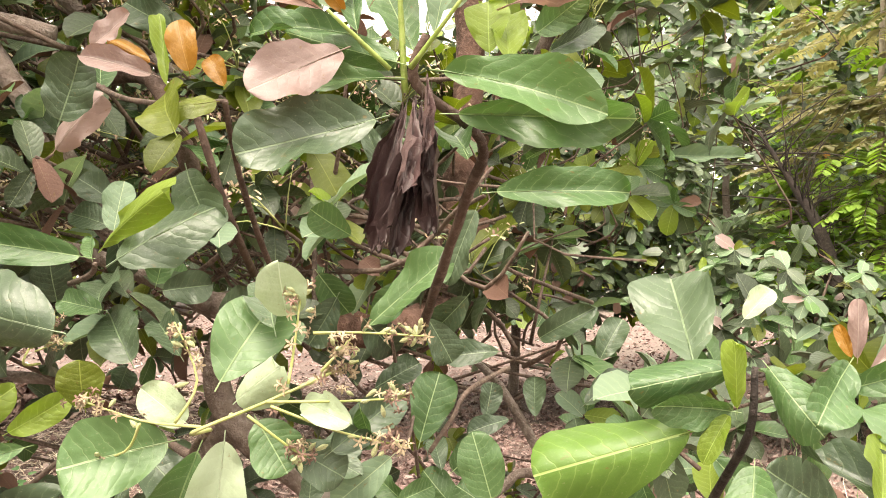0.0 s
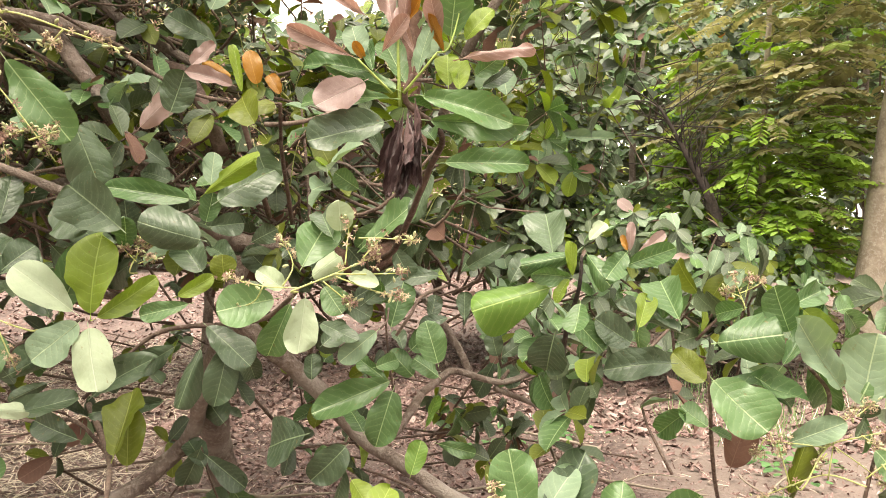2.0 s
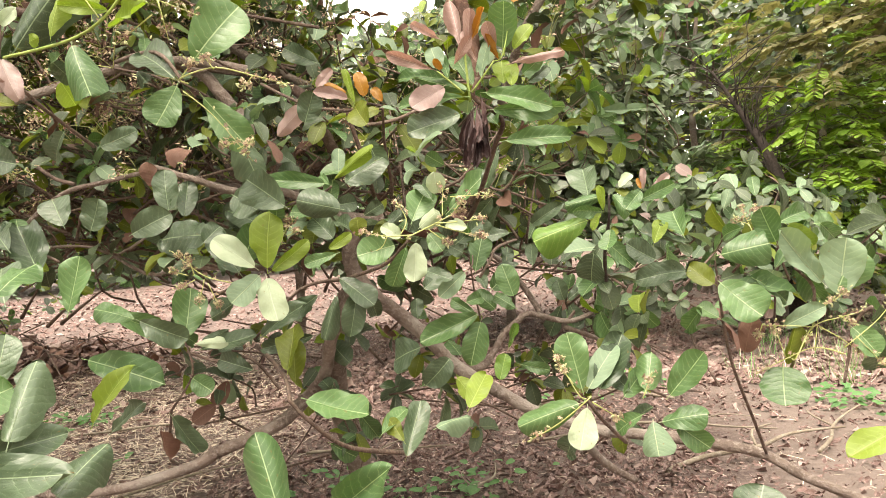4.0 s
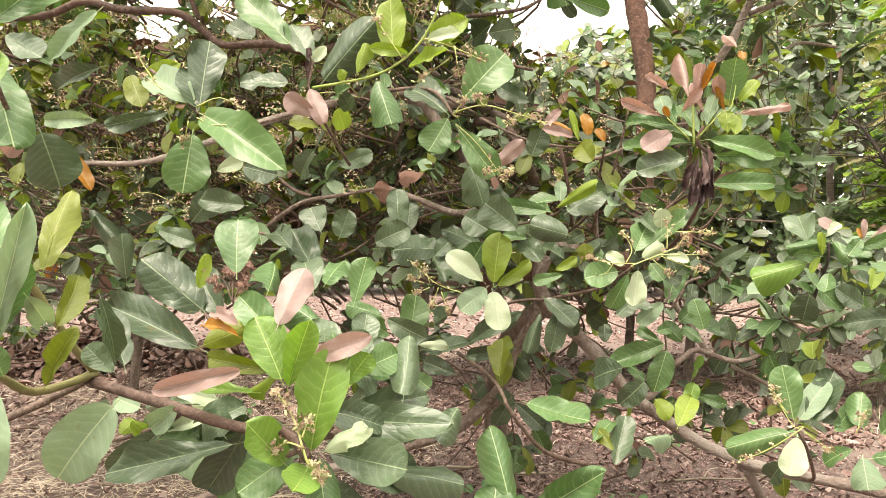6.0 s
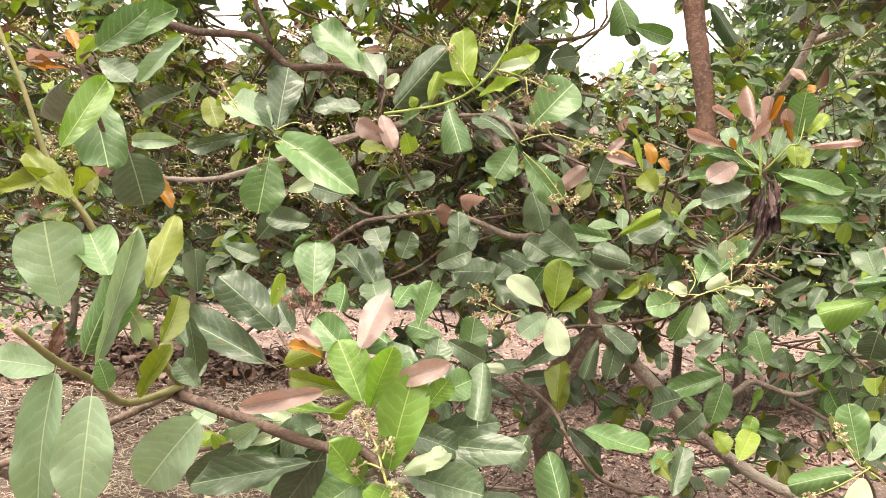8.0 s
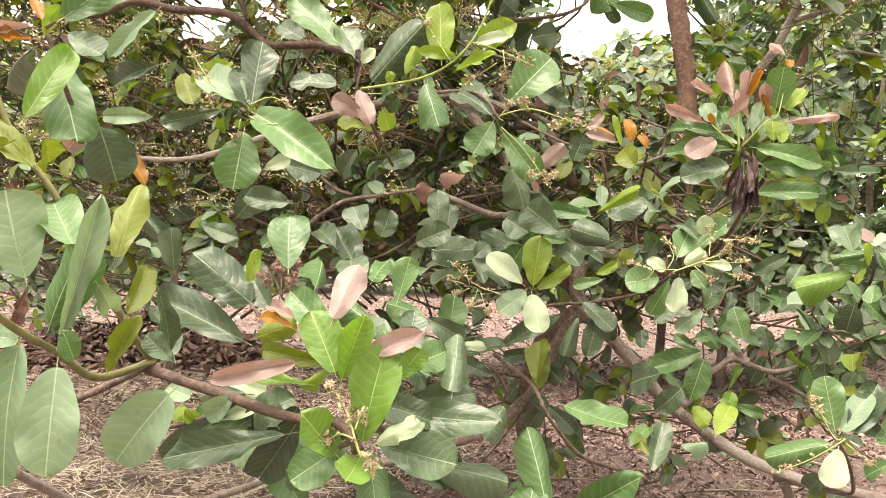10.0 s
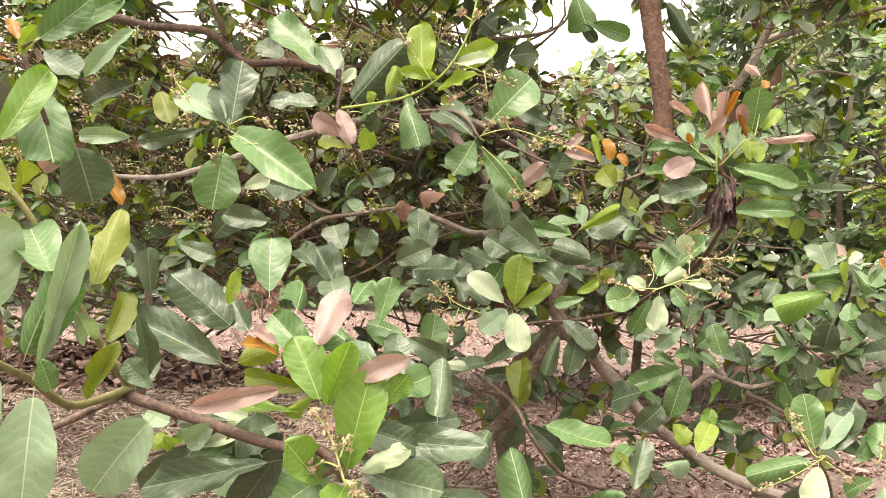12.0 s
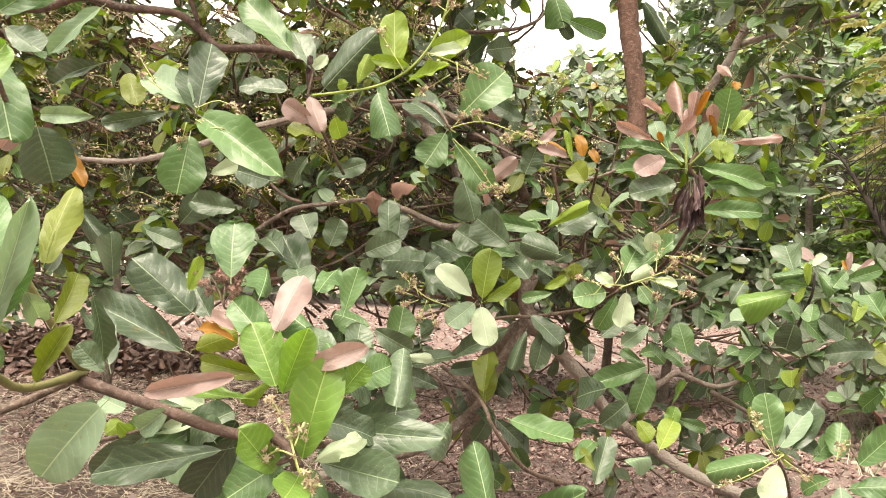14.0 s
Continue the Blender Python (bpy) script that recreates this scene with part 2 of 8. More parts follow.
def under(ob, parent):
    """Parts of the near tree are given in world places, those of the other things from their thing's own base."""
    ob.parent = parent
    if parent is not None and parent.name == "cashew_tree":
        ob.matrix_parent_inverse = Matrix.Translation(-parent.location)
    return ob


def part(name, bm, mat, parent, label=""):
    ob = new(name, mesh_of(name, bm, mat))
    return tagged(under(ob, parent), label)


def curve_points(pts, rads, per=5):
    """Catmull-Rom through points and radii."""
    P = [Vector(p) for p in pts]
    if len(P) == 2:
        return [P[0].lerp(P[1], i / per) for i in range(per + 1)], [rads[0] + (rads[1] - rads[0]) * i / per for i in range(per + 1)]
    out, rr = [], []
    for i in range(len(P) - 1):
        a, b, c, d = P[max(i - 1, 0)], P[i], P[i + 1], P[min(i + 2, len(P) - 1)]
        for j in range(per):
            t = j / per
            out.append(0.5 * ((2 * b) + (c - a) * t + (2 * a - 5 * b + 4 * c - d) * t * t + (3 * b - 3 * c + d - a) * t ** 3))
            rr.append(rads[i] + (rads[i + 1] - rads[i]) * t)
    out.append(P[-1])
    rr.append(rads[-1])
    return out, rr


def tube(bm, pts, rads, sides=8, per=5, lump=0.0):
    """A tapering round stem through points, with closed ends and slight knots."""
    cs, rs = curve_points(pts, rads, per)
    rings, side = [], None
    for i, c in enumerate(cs):
        d = (cs[min(i + 1, len(cs) - 1)] - cs[max(i - 1, 0)]).normalized()
        if side is None:
            side = d.orthogonal().normalized()
        side = (side - d * side.dot(d)).normalized()
        up = d.cross(side)
        ring = []
        for k in range(sides):
            a = 2 * math.pi * k / sides
            r = rs[i] * (1 + lump * noise.noise(c * 28 + Vector((k * 0.7, 0, 0))))
            ring.append(bm.verts.new(c + (side * math.cos(a) + up * math.sin(a)) * r))
        rings.append(ring)
    for a, b in zip(rings, rings[1:]):
        for k in range(sides):
            bm.faces.new((a[k], a[(k + 1) % sides], b[(k + 1) % sides], b[k]))
    bm.faces.new(rings[0][::-1])
    bm.faces.new(rings[-1])
    return bm


def leaf_arrays(rows=10, cols=4, bend=0.12, fold=0.25, wave=0.02, seed=0, stalk=True, slim=0.52, blunt=3.4, curl=0.0):
    """A leaf of length 1 along y, half width 0.5 in x, normal up z: a spoon-shaped blade with a wedge base and a round tip."""
    rng = random.Random(seed)
    ph, ph2 = rng.uniform(0, 6.3), rng.uniform(0, 6.3)
    skew, lop = rng.uniform(-0.06, 0.06), rng.uniform(-0.06, 0.06)
    V, UV, F = [], [], []
    prof = lambda s: max(s, 0.0) ** slim * math.sqrt(max(1 - s ** blunt, 0.0))
    widest = max(prof(i / 60) for i in range(61))
    for i in range(rows + 1):
        s = 0.5 - 0.5 * math.cos(math.pi * i / rows)
        hw = 0.5 * max(prof(s) / widest, 0.03)
        for j in range(cols + 1):
            v = -1 + 2 * j / cols
            edge = abs(v) ** 2
            x = v * hw * (1 + lop * (1 if v > 0 else -1)) * (1 + 0.022 * edge * math.sin(s * 17 + ph * (1 if v > 0 else 2)))
            z = -bend * s * s + fold * abs(x) * 0.5 + wave * edge * math.sin(s * 8 + ph + (2.2 if v > 0 else 0)) * min(s * 3, 1)
            z += wave * 0.5 * edge * math.sin(s * 19 + ph2 + v) * min(s * 3, 1) - curl * x * x * 3
            z += 0.02 * noise.noise(Vector((x * 3 + seed, s * 3, ph)))
            V.append((x + skew * s * s, s - 0.25 * bend * bend * s, z))
            UV.append((x, s))
    for i in range(rows):
        for j in range(cols):
            a = i * (cols + 1) + j
            F.append((a, a + 1, a + cols + 2, a + cols + 1))
    if stalk:
        n0 = len(V)
        for y, r in ((-0.11, 0.014), (0.02, 0.011), (0.35, 0.006), (0.8, 0.001)):
            for k in range(3):
                a = radians(-90 + 120 * k)
                s = max(y, 0)
                V.append((r * math.cos(a) + skew * s * s, y, r * math.sin(a) - bend * s * s + (-0.001 if y >= 0 else 0) - 0.3 * min(y, 0) ** 2))
                UV.append((0.0, -0.1))
        for i in range(3):
            for k in range(3):
                a, b = n0 + i * 3 + k, n0 + i * 3 + (k + 1) % 3
                F.append((a, b, b + 3, a + 3))
    return V, F, UV


def leaf_mesh(name, mat, **kw):
    V, F, UV = leaf_arrays(**kw)
    me = bpy.data.meshes.new(name)
    me.from_pydata(V, [], F)
    lay = me.uv_layers.new(name="UVMap")
    for lp in me.loops:
        lay.data[lp.index].uv = UV[lp.vertex_index]
    for p in me.polygons:
        p.use_smooth = True
    me.materials.append(mat)
    return me


SHAPES = [dict(bend=0.14, fold=0.36, wave=0.045), dict(bend=0.28, fold=0.5, wave=0.05), dict(bend=0.06, fold=0.24, wave=0.06),
          dict(bend=-0.14, fold=0.42, wave=0.045), dict(bend=0.22, fold=0.1, wave=0.06, curl=0.45),
          dict(bend=0.1, fold=1.0, wave=0.12, curl=1.1), dict(bend=0.3, fold=0.55, wave=0.06), dict(bend=-0.08, fold=0.5, wave=0.07), dict(bend=0.2, fold=-0.35, wave=0.06)]
LEAF_MESH = {}


def withered_mesh(mat):
    """A dead leaf: shrivelled lengthwise into a ragged, creased roll."""
    V, F, UV = leaf_arrays(rows=22, cols=10, bend=0.05, fold=0.0, wave=0.0, seed=8, slim=0.9)
    out = []
    for (x, y, z), (u, s) in zip(V, UV):
        roll = 1.9 + 0.8 * noise.noise(Vector((y * 3.1, 0, 2)))
        a = u * 2 * roll
        r = 0.3 + 0.1 * noise.noise(Vector((y * 5, u * 3, 1)))
        p = Vector((math.sin(a) * r, y + 0.05 * noise.noise(Vector((u * 9, y * 4, 5))), (1 - math.cos(a)) * r * 0.8))
        crease = Vector((x * 9 + 3, y * 7, 0))
        p += Vector((noise.noise(crease), 0.5 * noise.noise(crease + Vector((7, 0, 0))), noise.noise(crease + Vector((0, 9, 0))))) * 0.13 * min(max(y, 0) * 3, 1)
        p += Vector((noise.noise(crease * 2.3), 0, noise.noise(crease * 2.3 + Vector((4, 4, 0))))) * 0.05
        out.append((p.x * (0.25 + 0.75 * min(max(y, 0) * 2.2, 1)), p.y, p.z * 0.45))
    me = bpy.data.meshes.new("withered_leaf")
    me.from_pydata(out, [], F)
    lay = me.uv_layers.new(name="UVMap")
    for lp in me.loops:
        lay.data[lp.index].uv = UV[lp.vertex_index]
    for p in me.polygons:
        p.use_smooth = True
    me.materials.append(mat)
    return me


def leaf(parent, base, tip, width, normal, look_key, shape=0, name="leaf"):
    """One leaf from its stalk's base to its tip, its width in metres and the way its face looks."""
    shape, turn = shape % len(SHAPES), int(abs(base[0]) * 1000) % 3
    key = (look_key, shape, 0 if shape == 5 else turn)
    if key not in LEAF_MESH:
        if shape == 5:
            LEAF_MESH[key] = withered_mesh(LEAF_MAT[look_key])
        else:
            LEAF_MESH[key] = leaf_mesh("leaf", LEAF_MAT[look_key], seed=shape * 3 + turn + ord(look_key), rows=20, cols=8, slim=1.05 if look_key == "q" else (0.36, 0.46, 0.58)[turn], blunt=2.6 if look_key == "q" else (3.0, 3.8, 4.6)[turn], **SHAPES[shape])
    b, y = Vector(base), Vector(tip) - Vector(base)
    size = y.length
    if look_key in "dmg" and b.y > 0.85:
        width *= 0.9
    y = y.normalized()
    z = Vector(normal)
    z = (z - y * z.dot(y)).normalized()
    x = y.cross(z)
    m = Matrix((x, y, z)).transposed().to_4x4()
    m.translation = b + y * size * 0.07
    ob = new(name, LEAF_MESH[key])
    ob.parent = parent
    ob.matrix_parent_inverse = Matrix.Identity(4)
    ob.matrix_basis = m @ Matrix.Diagonal((width, size * 0.93, size * 0.93, 1))
    return ob


def twig(parent, pts, r0, r1, mat=None, name="twig", sides=7, label=""):
    bm = bmesh.new()
    n = len(pts)
    tube(bm, pts, [r0 + (r1 - r0) * i / (n - 1) for i in range(n)], sides, 5, 0.25)
    return part(name, bm, mat or TWIG, parent, label)


def cloud(name, parent, places, mats, template, kind="stuff", label=""):
    """Many leaves joined in one mesh: places are (matrix 4x4 as array, material number)."""
    V, F, UV = template
    V, UV = np.array(V), np.array(UV)
    nv, nf = len(V), len(F)
    M = np.array([p[0] for p in places])
    VV = np.einsum("nij,vj->nvi", M[:, :3, :3], V) + M[:, None, :3, 3]
    sizes = np.array([len(f) for f in F])
    loops = np.concatenate([np.array(f) for f in F])
    n = len(places)
    me = bpy.data.meshes.new(name)
    me.vertices.add(n * nv)
    me.vertices.foreach_set("co", VV.reshape(-1).astype(np.float32))
    me.loops.add(n * len(loops))
    me.loops.foreach_set("vertex_index", (np.arange(n)[:, None] * nv + loops[None]).reshape(-1).astype(np.int32))
    me.polygons.add(n * nf)
    starts = np.concatenate([[0], np.cumsum(sizes)[:-1]])
    me.polygons.foreach_set("loop_start", (np.arange(n)[:, None] * len(loops) + starts[None]).reshape(-1).astype(np.int32))
    lay = me.uv_layers.new(name="UVMap")
    lay.data.foreach_set("uv", np.tile(UV[loops].reshape(-1), n).astype(np.float32))
    me.polygons.foreach_set("material_index", np.repeat([p[1] for p in places], nf).astype(np.int32))
    me.polygons.foreach_set("use_smooth", np.ones(n * nf, bool))
    for m in mats:
        me.materials.append(m)
    me.update(calc_edges=True)
    return tagged(under(new(name, me), parent), label, kind=kind)


def leaf_matrix(base, y, z, size, width):
    y = y.normalized()
    z = z - y * z.dot(y)
    z = z.normalized() if z.length > 1e-5 else y.orthogonal().normalized()
    x = y.cross(z)
    m = np.eye(4)
    m[:3, 0], m[:3, 1], m[:3, 2] = np.array(x) * width, np.array(y) * size, np.array(z) * size
    m[:3, 3] = base
    return m


def rosette(rng, c, d, out, keys, weights, n=8, size=0.125):
    """Leaves round the end of a twig that points along d."""
    d = d.normalized()
    s = d.orthogonal().normalized()
    u = d.cross(s)
    a0 = rng.uniform(0, 6.3)
    for i in range(n):
        a = a0 + i * 2.4
        lift = rng.uniform(-0.5, 0.75)
        y = (s * math.cos(a) + u * math.sin(a)) * 1.0 + d * lift + Vector((0, 0, -0.15))
        z = d * 1.0 - (s * math.cos(a) + u * math.sin(a)) * 0.4 + Vector((rng.gauss(0, 0.35), rng.gauss(0, 0.35), 0.5))
        L = size * rng.uniform(0.6, 1.15)
        out.append((leaf_matrix(c - d * rng.uniform(0, 0.05), y, z, L, L * rng.uniform(0.5, 0.66)), rng.choices(range(len(keys)), weights)[0]))


def empty(name, at, label, category, group="", kind=""):
    ob = new(name)
    ob.location = at
    ob.empty_display_size = 0.1
    bpy.context.view_layer.update()
    return tagged(ob, label, category, group, kind)


# ---- ground ----
def ground_z(x, y):
    return 0.035 * noise.noise(Vector((x * 0.6, y * 0.6, 0))) + 0.015 * noise.noise(Vector((x * 2.7, y * 2.7, 3))) + 0.0


def build_ground():
    xs = np.unique(np.concatenate([np.linspace(-7, 7, 113), [-400, -120, -50, -25, -14, 14, 25, 50, 120, 400]]))
    ys = np.unique(np.concatenate([np.linspace(-2.5, 12, 117), [-400, -120, -40, -15, -6, 18, 30, 60, 120, 400]]))
    V = [(x, y, ground_z(x, y)) for y in ys for x in xs]
    nx = len(xs)
    F = [(j * nx + i, j * nx + i + 1, (j + 1) * nx + i + 1, (j + 1) * nx + i) for j in range(len(ys) - 1) for i in range(nx - 1)]
    me = bpy.data.meshes.new("ground")
    me.from_pydata(V, [], F)
    for p in me.polygons:
        p.use_smooth = True
    me.materials.append(SOIL)
    return tagged(new("ground", me), "dry brown soil strewn with fallen leaves and straw", "ground", kind="structure")


ground = build_ground()


def strewn(rng):
    """A place on the open ground, fanned out to fit the camera's view, thinning out with distance."""
    a, r = radians(rng.gauss(-8, 32)), 1.4 + 9.5 * rng.random() ** 1.35
    return math.sin(a) * r - 0.15, math.cos(a) * r - 1.1


def build_litter():
    rng = random.Random(5)
    temp = leaf_arrays(rows=3, cols=2, bend=0.25, fold=0.5, wave=0.05, stalk=False, curl=0.6)
    places = []
    for _ in range(110000):
        x, y = strewn(rng)
        if rng.random() < (0.45 if x < -1.6 - 0.1 * y else 0.55 if x > 0.9 else 0.02):
            continue
        a = rng.uniform(0, 6.3)
        L = 0.012 + 0.055 * rng.random() ** 2.4
        yv = Vector((math.cos(a), math.sin(a), rng.gauss(0, 0.25)))
        zv = Vector((rng.gauss(0, 0.45), rng.gauss(0, 0.45), rng.choice((1, 1, -1))))
        places.append((leaf_matrix(Vector((x, y, ground_z(x, y) + rng.uniform(0.004, 0.05))), yv, zv, L, L * rng.uniform(0.15, 0.6)), 0))
    for _ in range(9000):
        a, r = rng.uniform(0, 6.3), 1.2 + 9 * math.sqrt(rng.random())
        x, y = math.cos(a) * r, math.sin(a) * r
        L = rng.uniform(0.03, 0.1)
        yv = Vector((rng.gauss(0, 1), rng.gauss(0, 1), rng.gauss(0, 0.25)))
        places.append((leaf_matrix(Vector((x, y, ground_z(x, y) + rng.uniform(0.004, 0.025))), yv, Vector((rng.gauss(0, 0.45), rng.gauss(0, 0.45), 1)), L, L * rng.uniform(0.35, 0.6)), 0))
    for _ in range(30000):
        a, r = radians(rng.uniform(-55, 42)), 6 + 22 * rng.random() ** 1.3
        x, y = math.sin(a) * r, math.cos(a) * r - 1.1
        L = rng.uniform(0.04, 0.09) * (1 + 0.04 * r)
        places.append((leaf_matrix(Vector((x, y, ground_z(x, y) + rng.uniform(0.005, 0.05))), Vector((rng.gauss(0, 1), rng.gauss(0, 1), rng.gauss(0, 0.3))), Vector((rng.gauss(0, 0.5), rng.gauss(0, 0.5), 1)), L, L * rng.uniform(0.35, 0.6)), 0))
    tagged(cloud("leaf_litter", None, places, [LITTER], temp), "brown curled fallen leaves covering the soil", "leaf litter")
    blade = ([(-0.5, 0, 0), (0.5, 0, 0), (0.4, 0.5, 0.05), (-0.4, 0.5, 0.05), (0, 1, 0.0)], [(0, 1, 2, 3), (3, 2, 4)], [(0, 0), (0, 0), (0, 0), (0, 0), (0, 0)])
    places = []
    for _ in range(80000):
        x, y = strewn(rng)
        straw = 0.9 * (-1.15 - 0.1 * y - x) + 0.7 * noise.noise(Vector((x * 0.7, y * 0.7, 9)))
        straw = max(straw, 0.05)
        if rng.random() > straw:
            continue
        a = rng.uniform(0, 6.3)
        L = rng.uniform(0.05, 0.26) if straw > 0.2 else rng.uniform(0.03, 0.12)
        yv = Vector((math.cos(a), math.sin(a), rng.gauss(0.06, 0.12)))
        places.append((leaf_matrix(Vector((x, y, ground_z(x, y) + rng.uniform(0.01, 0.045))), yv, Vector((rng.gauss(0, 0.4), rng.gauss(0, 0.4), 1)), L, rng.uniform(0.002, 0.0055)), 0))
    tagged(cloud("dry_straw", None, places, [STRAW], blade), "pale dry grass stalks lying on the soil", "straw")


build_litter()


def build_heap():
    """A long low heap of raked dead leaves and pruned twigs."""
    rng = random.Random(15)
    places, bm = [], bmesh.new()
    for i in range(2200):
        u, v = rng.gauss(0, 0.85), rng.gauss(0, 0.3)
        x, y = -6.0 + 1.3 * u - 0.7 * v, 6.4 + 0.9 * u + 1.3 * v
        top = 0.55 * math.exp(-(u / 1.1) ** 2 - (v / 0.42) ** 2) * (1 + 0.5 * noise.noise(Vector((x * 1.6, y * 1.6, 1))))
        c = Vector((x, y, ground_z(x, y) + 0.01 + top * rng.random() ** 0.5))
        d = Vector((rng.gauss(0, 1), rng.gauss(0, 1), rng.gauss(0, 0.4)))
        if i % 16 == 0:
            n = rng.uniform(0.3, 1.0)
            d = d.normalized() * n
            tube(bm, [c - d * 0.5, c + Vector((0, 0, 0.03)), c + d * 0.5], [0.01, 0.008, 0.004], 5, 2, 0.2)
        L = rng.uniform(0.08, 0.18)
        places.append((leaf_matrix(c, d, Vector((rng.gauss(0, 0.6), rng.gauss(-0.3, 0.6), 1)), L, L * rng.uniform(0.35, 0.6)), rng.choices((0, 1), (3, 1))[0]))
    heap = empty("leaf_heap", (0, 0, 0), "low heap of reddish dead leaves and dry twigs", "leaf heap")
    cloud("dead_leaves", heap, places, [LITTER, CROWN_MAT["b"]], leaf_arrays(rows=4, cols=2, bend=0.25, fold=0.5, wave=0.05, stalk=False, curl=0.6))
    tagged(part("twig", bm, TWIG, heap), kind="stuff")


build_heap()


def build_weeds():
    rng = random.Random(6)
    places = []
    for cx, cy, n in ((-0.55, 2.5, 45), (-0.3, 2.7, 35), (-1.3, 2.3, 30), (0.7, 4.6, 25), (-1.0, 2.9, 22), (-2.6, 3.1, 40), (0.2, 4.3, 20), (1.9, 4.0, 60), (-3.4, 4.4, 50)):
        for _ in range(n):
            x, y = cx + rng.gauss(0, 0.13), cy + rng.gauss(0, 0.15)
            a, L = rng.uniform(0, 6.3), rng.uniform(0.035, 0.075)
            yv = Vector((math.cos(a), math.sin(a), rng.uniform(-0.1, 0.6)))
            places.append((leaf_matrix(Vector((x, y, ground_z(x, y) + rng.uniform(0.02, 0.11))), yv, Vector((rng.gauss(0, 0.4), -0.3, 1)), L, L * 0.7), 0))
    tagged(cloud("low_weeds", None, places, [WEED], leaf_arrays(rows=4, cols=2, bend=0.15, fold=0.3, stalk=False)), "small green weeds among the fallen leaves", "weeds")


build_weeds()


def build_grass():
    """Tufts of half-dry grass on the open soil."""
    rng = random.Random(16)
    blade = ([(-0.5, 0, 0), (0.5, 0, 0), (0.45, 0.35, 0.03), (-0.45, 0.35, 0.03), (0.3, 0.7, 0.0), (-0.3, 0.7, 0.0), (0, 1, -0.12)], [(0, 1, 2, 3), (3, 2, 4, 5), (5, 4, 6)], [(0, 0)] * 7)
    places = []
    for _ in range(40):
        x, y = rng.uniform(1.4, 3.9), rng.uniform(4.3, 7.2)
        for _ in range(rng.randint(10, 22)):
            a, L = rng.uniform(0, 6.3), rng.uniform(0.1, 0.34)
            base = Vector((x + rng.gauss(0, 0.05), y + rng.gauss(0, 0.05), 0))
            base.z = ground_z(base.x, base.y)
            d = Vector((math.cos(a) * 0.6, math.sin(a) * 0.6, rng.uniform(0.5, 1.4)))
            places.append((leaf_matrix(base, d, Vector((math.cos(a), math.sin(a), -0.5)), L, rng.uniform(0.003, 0.007)), rng.choices((0, 1), (1, 2))[0]))
    tagged(cloud("grass_tufts", None, places, [STRAW, WEED], blade), "thin tufts of half-dry yellowish grass", "grass")


build_grass()


def fallen_branch(x, y, turn, length, r, seed):
    rng = random.Random(seed)
    bm = bmesh.new()
    d = Vector((math.cos(radians(turn)), math.sin(radians(turn)), 0))
    side = Vector((-d.y, d.x, 0))
    pts = [d * length * (i / 4 - 0.5) + side * rng.gauss(0, 0.03) * length + Vector((0, 0, r + 0.02 + 0.05 * i / 4)) for i in range(5)]
    tube(bm, pts, [r, r * 0.9, r * 0.8, r * 0.6, r * 0.35], 7, 4, 0.3)
    ob = new("fallen_branch", mesh_of("fallen_branch", bm, BARK_GREY))
    ob.location = (x, y, ground_z(x, y))
    tagged(ob, "dry greyish fallen branch lying on the leaf litter", "branch", "fallen branches")
    bm = bmesh.new()
    b = pts[2]
    tube(bm, [b, b + side * length * 0.15 + d * length * 0.1 + Vector((0, 0, 0.03)), b + side * length * 0.22 + d * length * 0.28 + Vector((0, 0, 0.02))], [r * 0.6, r * 0.45, r * 0.25], 6, 3, 0.2)
    tw_ob = new("side_twig", mesh_of("side_twig", bm, BARK_GREY))
    tw_ob.parent = ob


for i, spot in enumerate(((1.1, 3.1, 25, 1.1, 0.014), (0.9, 3.6, -30, 0.9, 0.01), (1.6, 3.4, 60, 0.8, 0.011), (0.2, 3.5, 10, 0.7, 0.009), (-0.9, 3.3, -15, 0.9, 0.01), (-1.9, 3.0, 40, 0.8, 0.009), (-3.0, 4.0, 5, 1.2, 0.012), (0.5, 4.6, 150, 1.0, 0.011), (-0.3, 2.6, 70, 0.6, 0.008))):
    fallen_branch(*spot, 60 + i)

# ---- the cashew tree ----
tree = empty("cashew_tree", (-0.55, 1.35, 0), "low spreading cashew tree with leathery leaves, pink shoots and flowers", "tree")


def stem(pts, rads, name="limb", mat=None, sides=12, label=""):
    bm = bmesh.new()
    tube(bm, pts, rads, sides, 7, 0.18)
    return part(name, bm, mat or BARK, tree, label)


def flower_meshes():
    """A small star of five narrow petals, and a pointed bud."""
    out = []
    for mat in (PETAL, PETAL_RED):
        bm = bmesh.new()
        for k in range(5):
            a = 2 * math.pi * k / 5
            ca, sa = math.cos(a), math.sin(a)
            pts = [(0.08, 0, 0), (0.35, 0.16, 0.25), (0.75, 0.1, 0.3), (1.0, 0, 0.05), (0.75, -0.1, 0.3), (0.35, -0.16, 0.25)]
            vs = [bm.verts.new((x * ca - y * sa, x * sa + y * ca, z)) for x, y, z in pts]
            bm.faces.new(vs)
            pts = [(x, y, z - 0.06) for x, y, z in pts]
            vs = [bm.verts.new((x * ca - y * sa, x * sa + y * ca, z)) for x, y, z in pts]
            bm.faces.new(vs[::-1])
        tube(bm, [(0, 0, -0.7), (0, 0, -0.2), (0, 0, 0.15)], [0.05, 0.2, 0.1], 5, 2)
        out.append(mesh_of("flower", bm, mat))
    bm = bmesh.new()
    tube(bm, [(0, 0, -0.6), (0, 0, 0), (0, 0, 0.5), (0, 0, 1.0)], [0.06, 0.28, 0.34, 0.05], 6, 2)
    out.append(mesh_of("bud", bm, BUD))
    return out


FLOWERS = flower_meshes()
frng = random.Random(77)


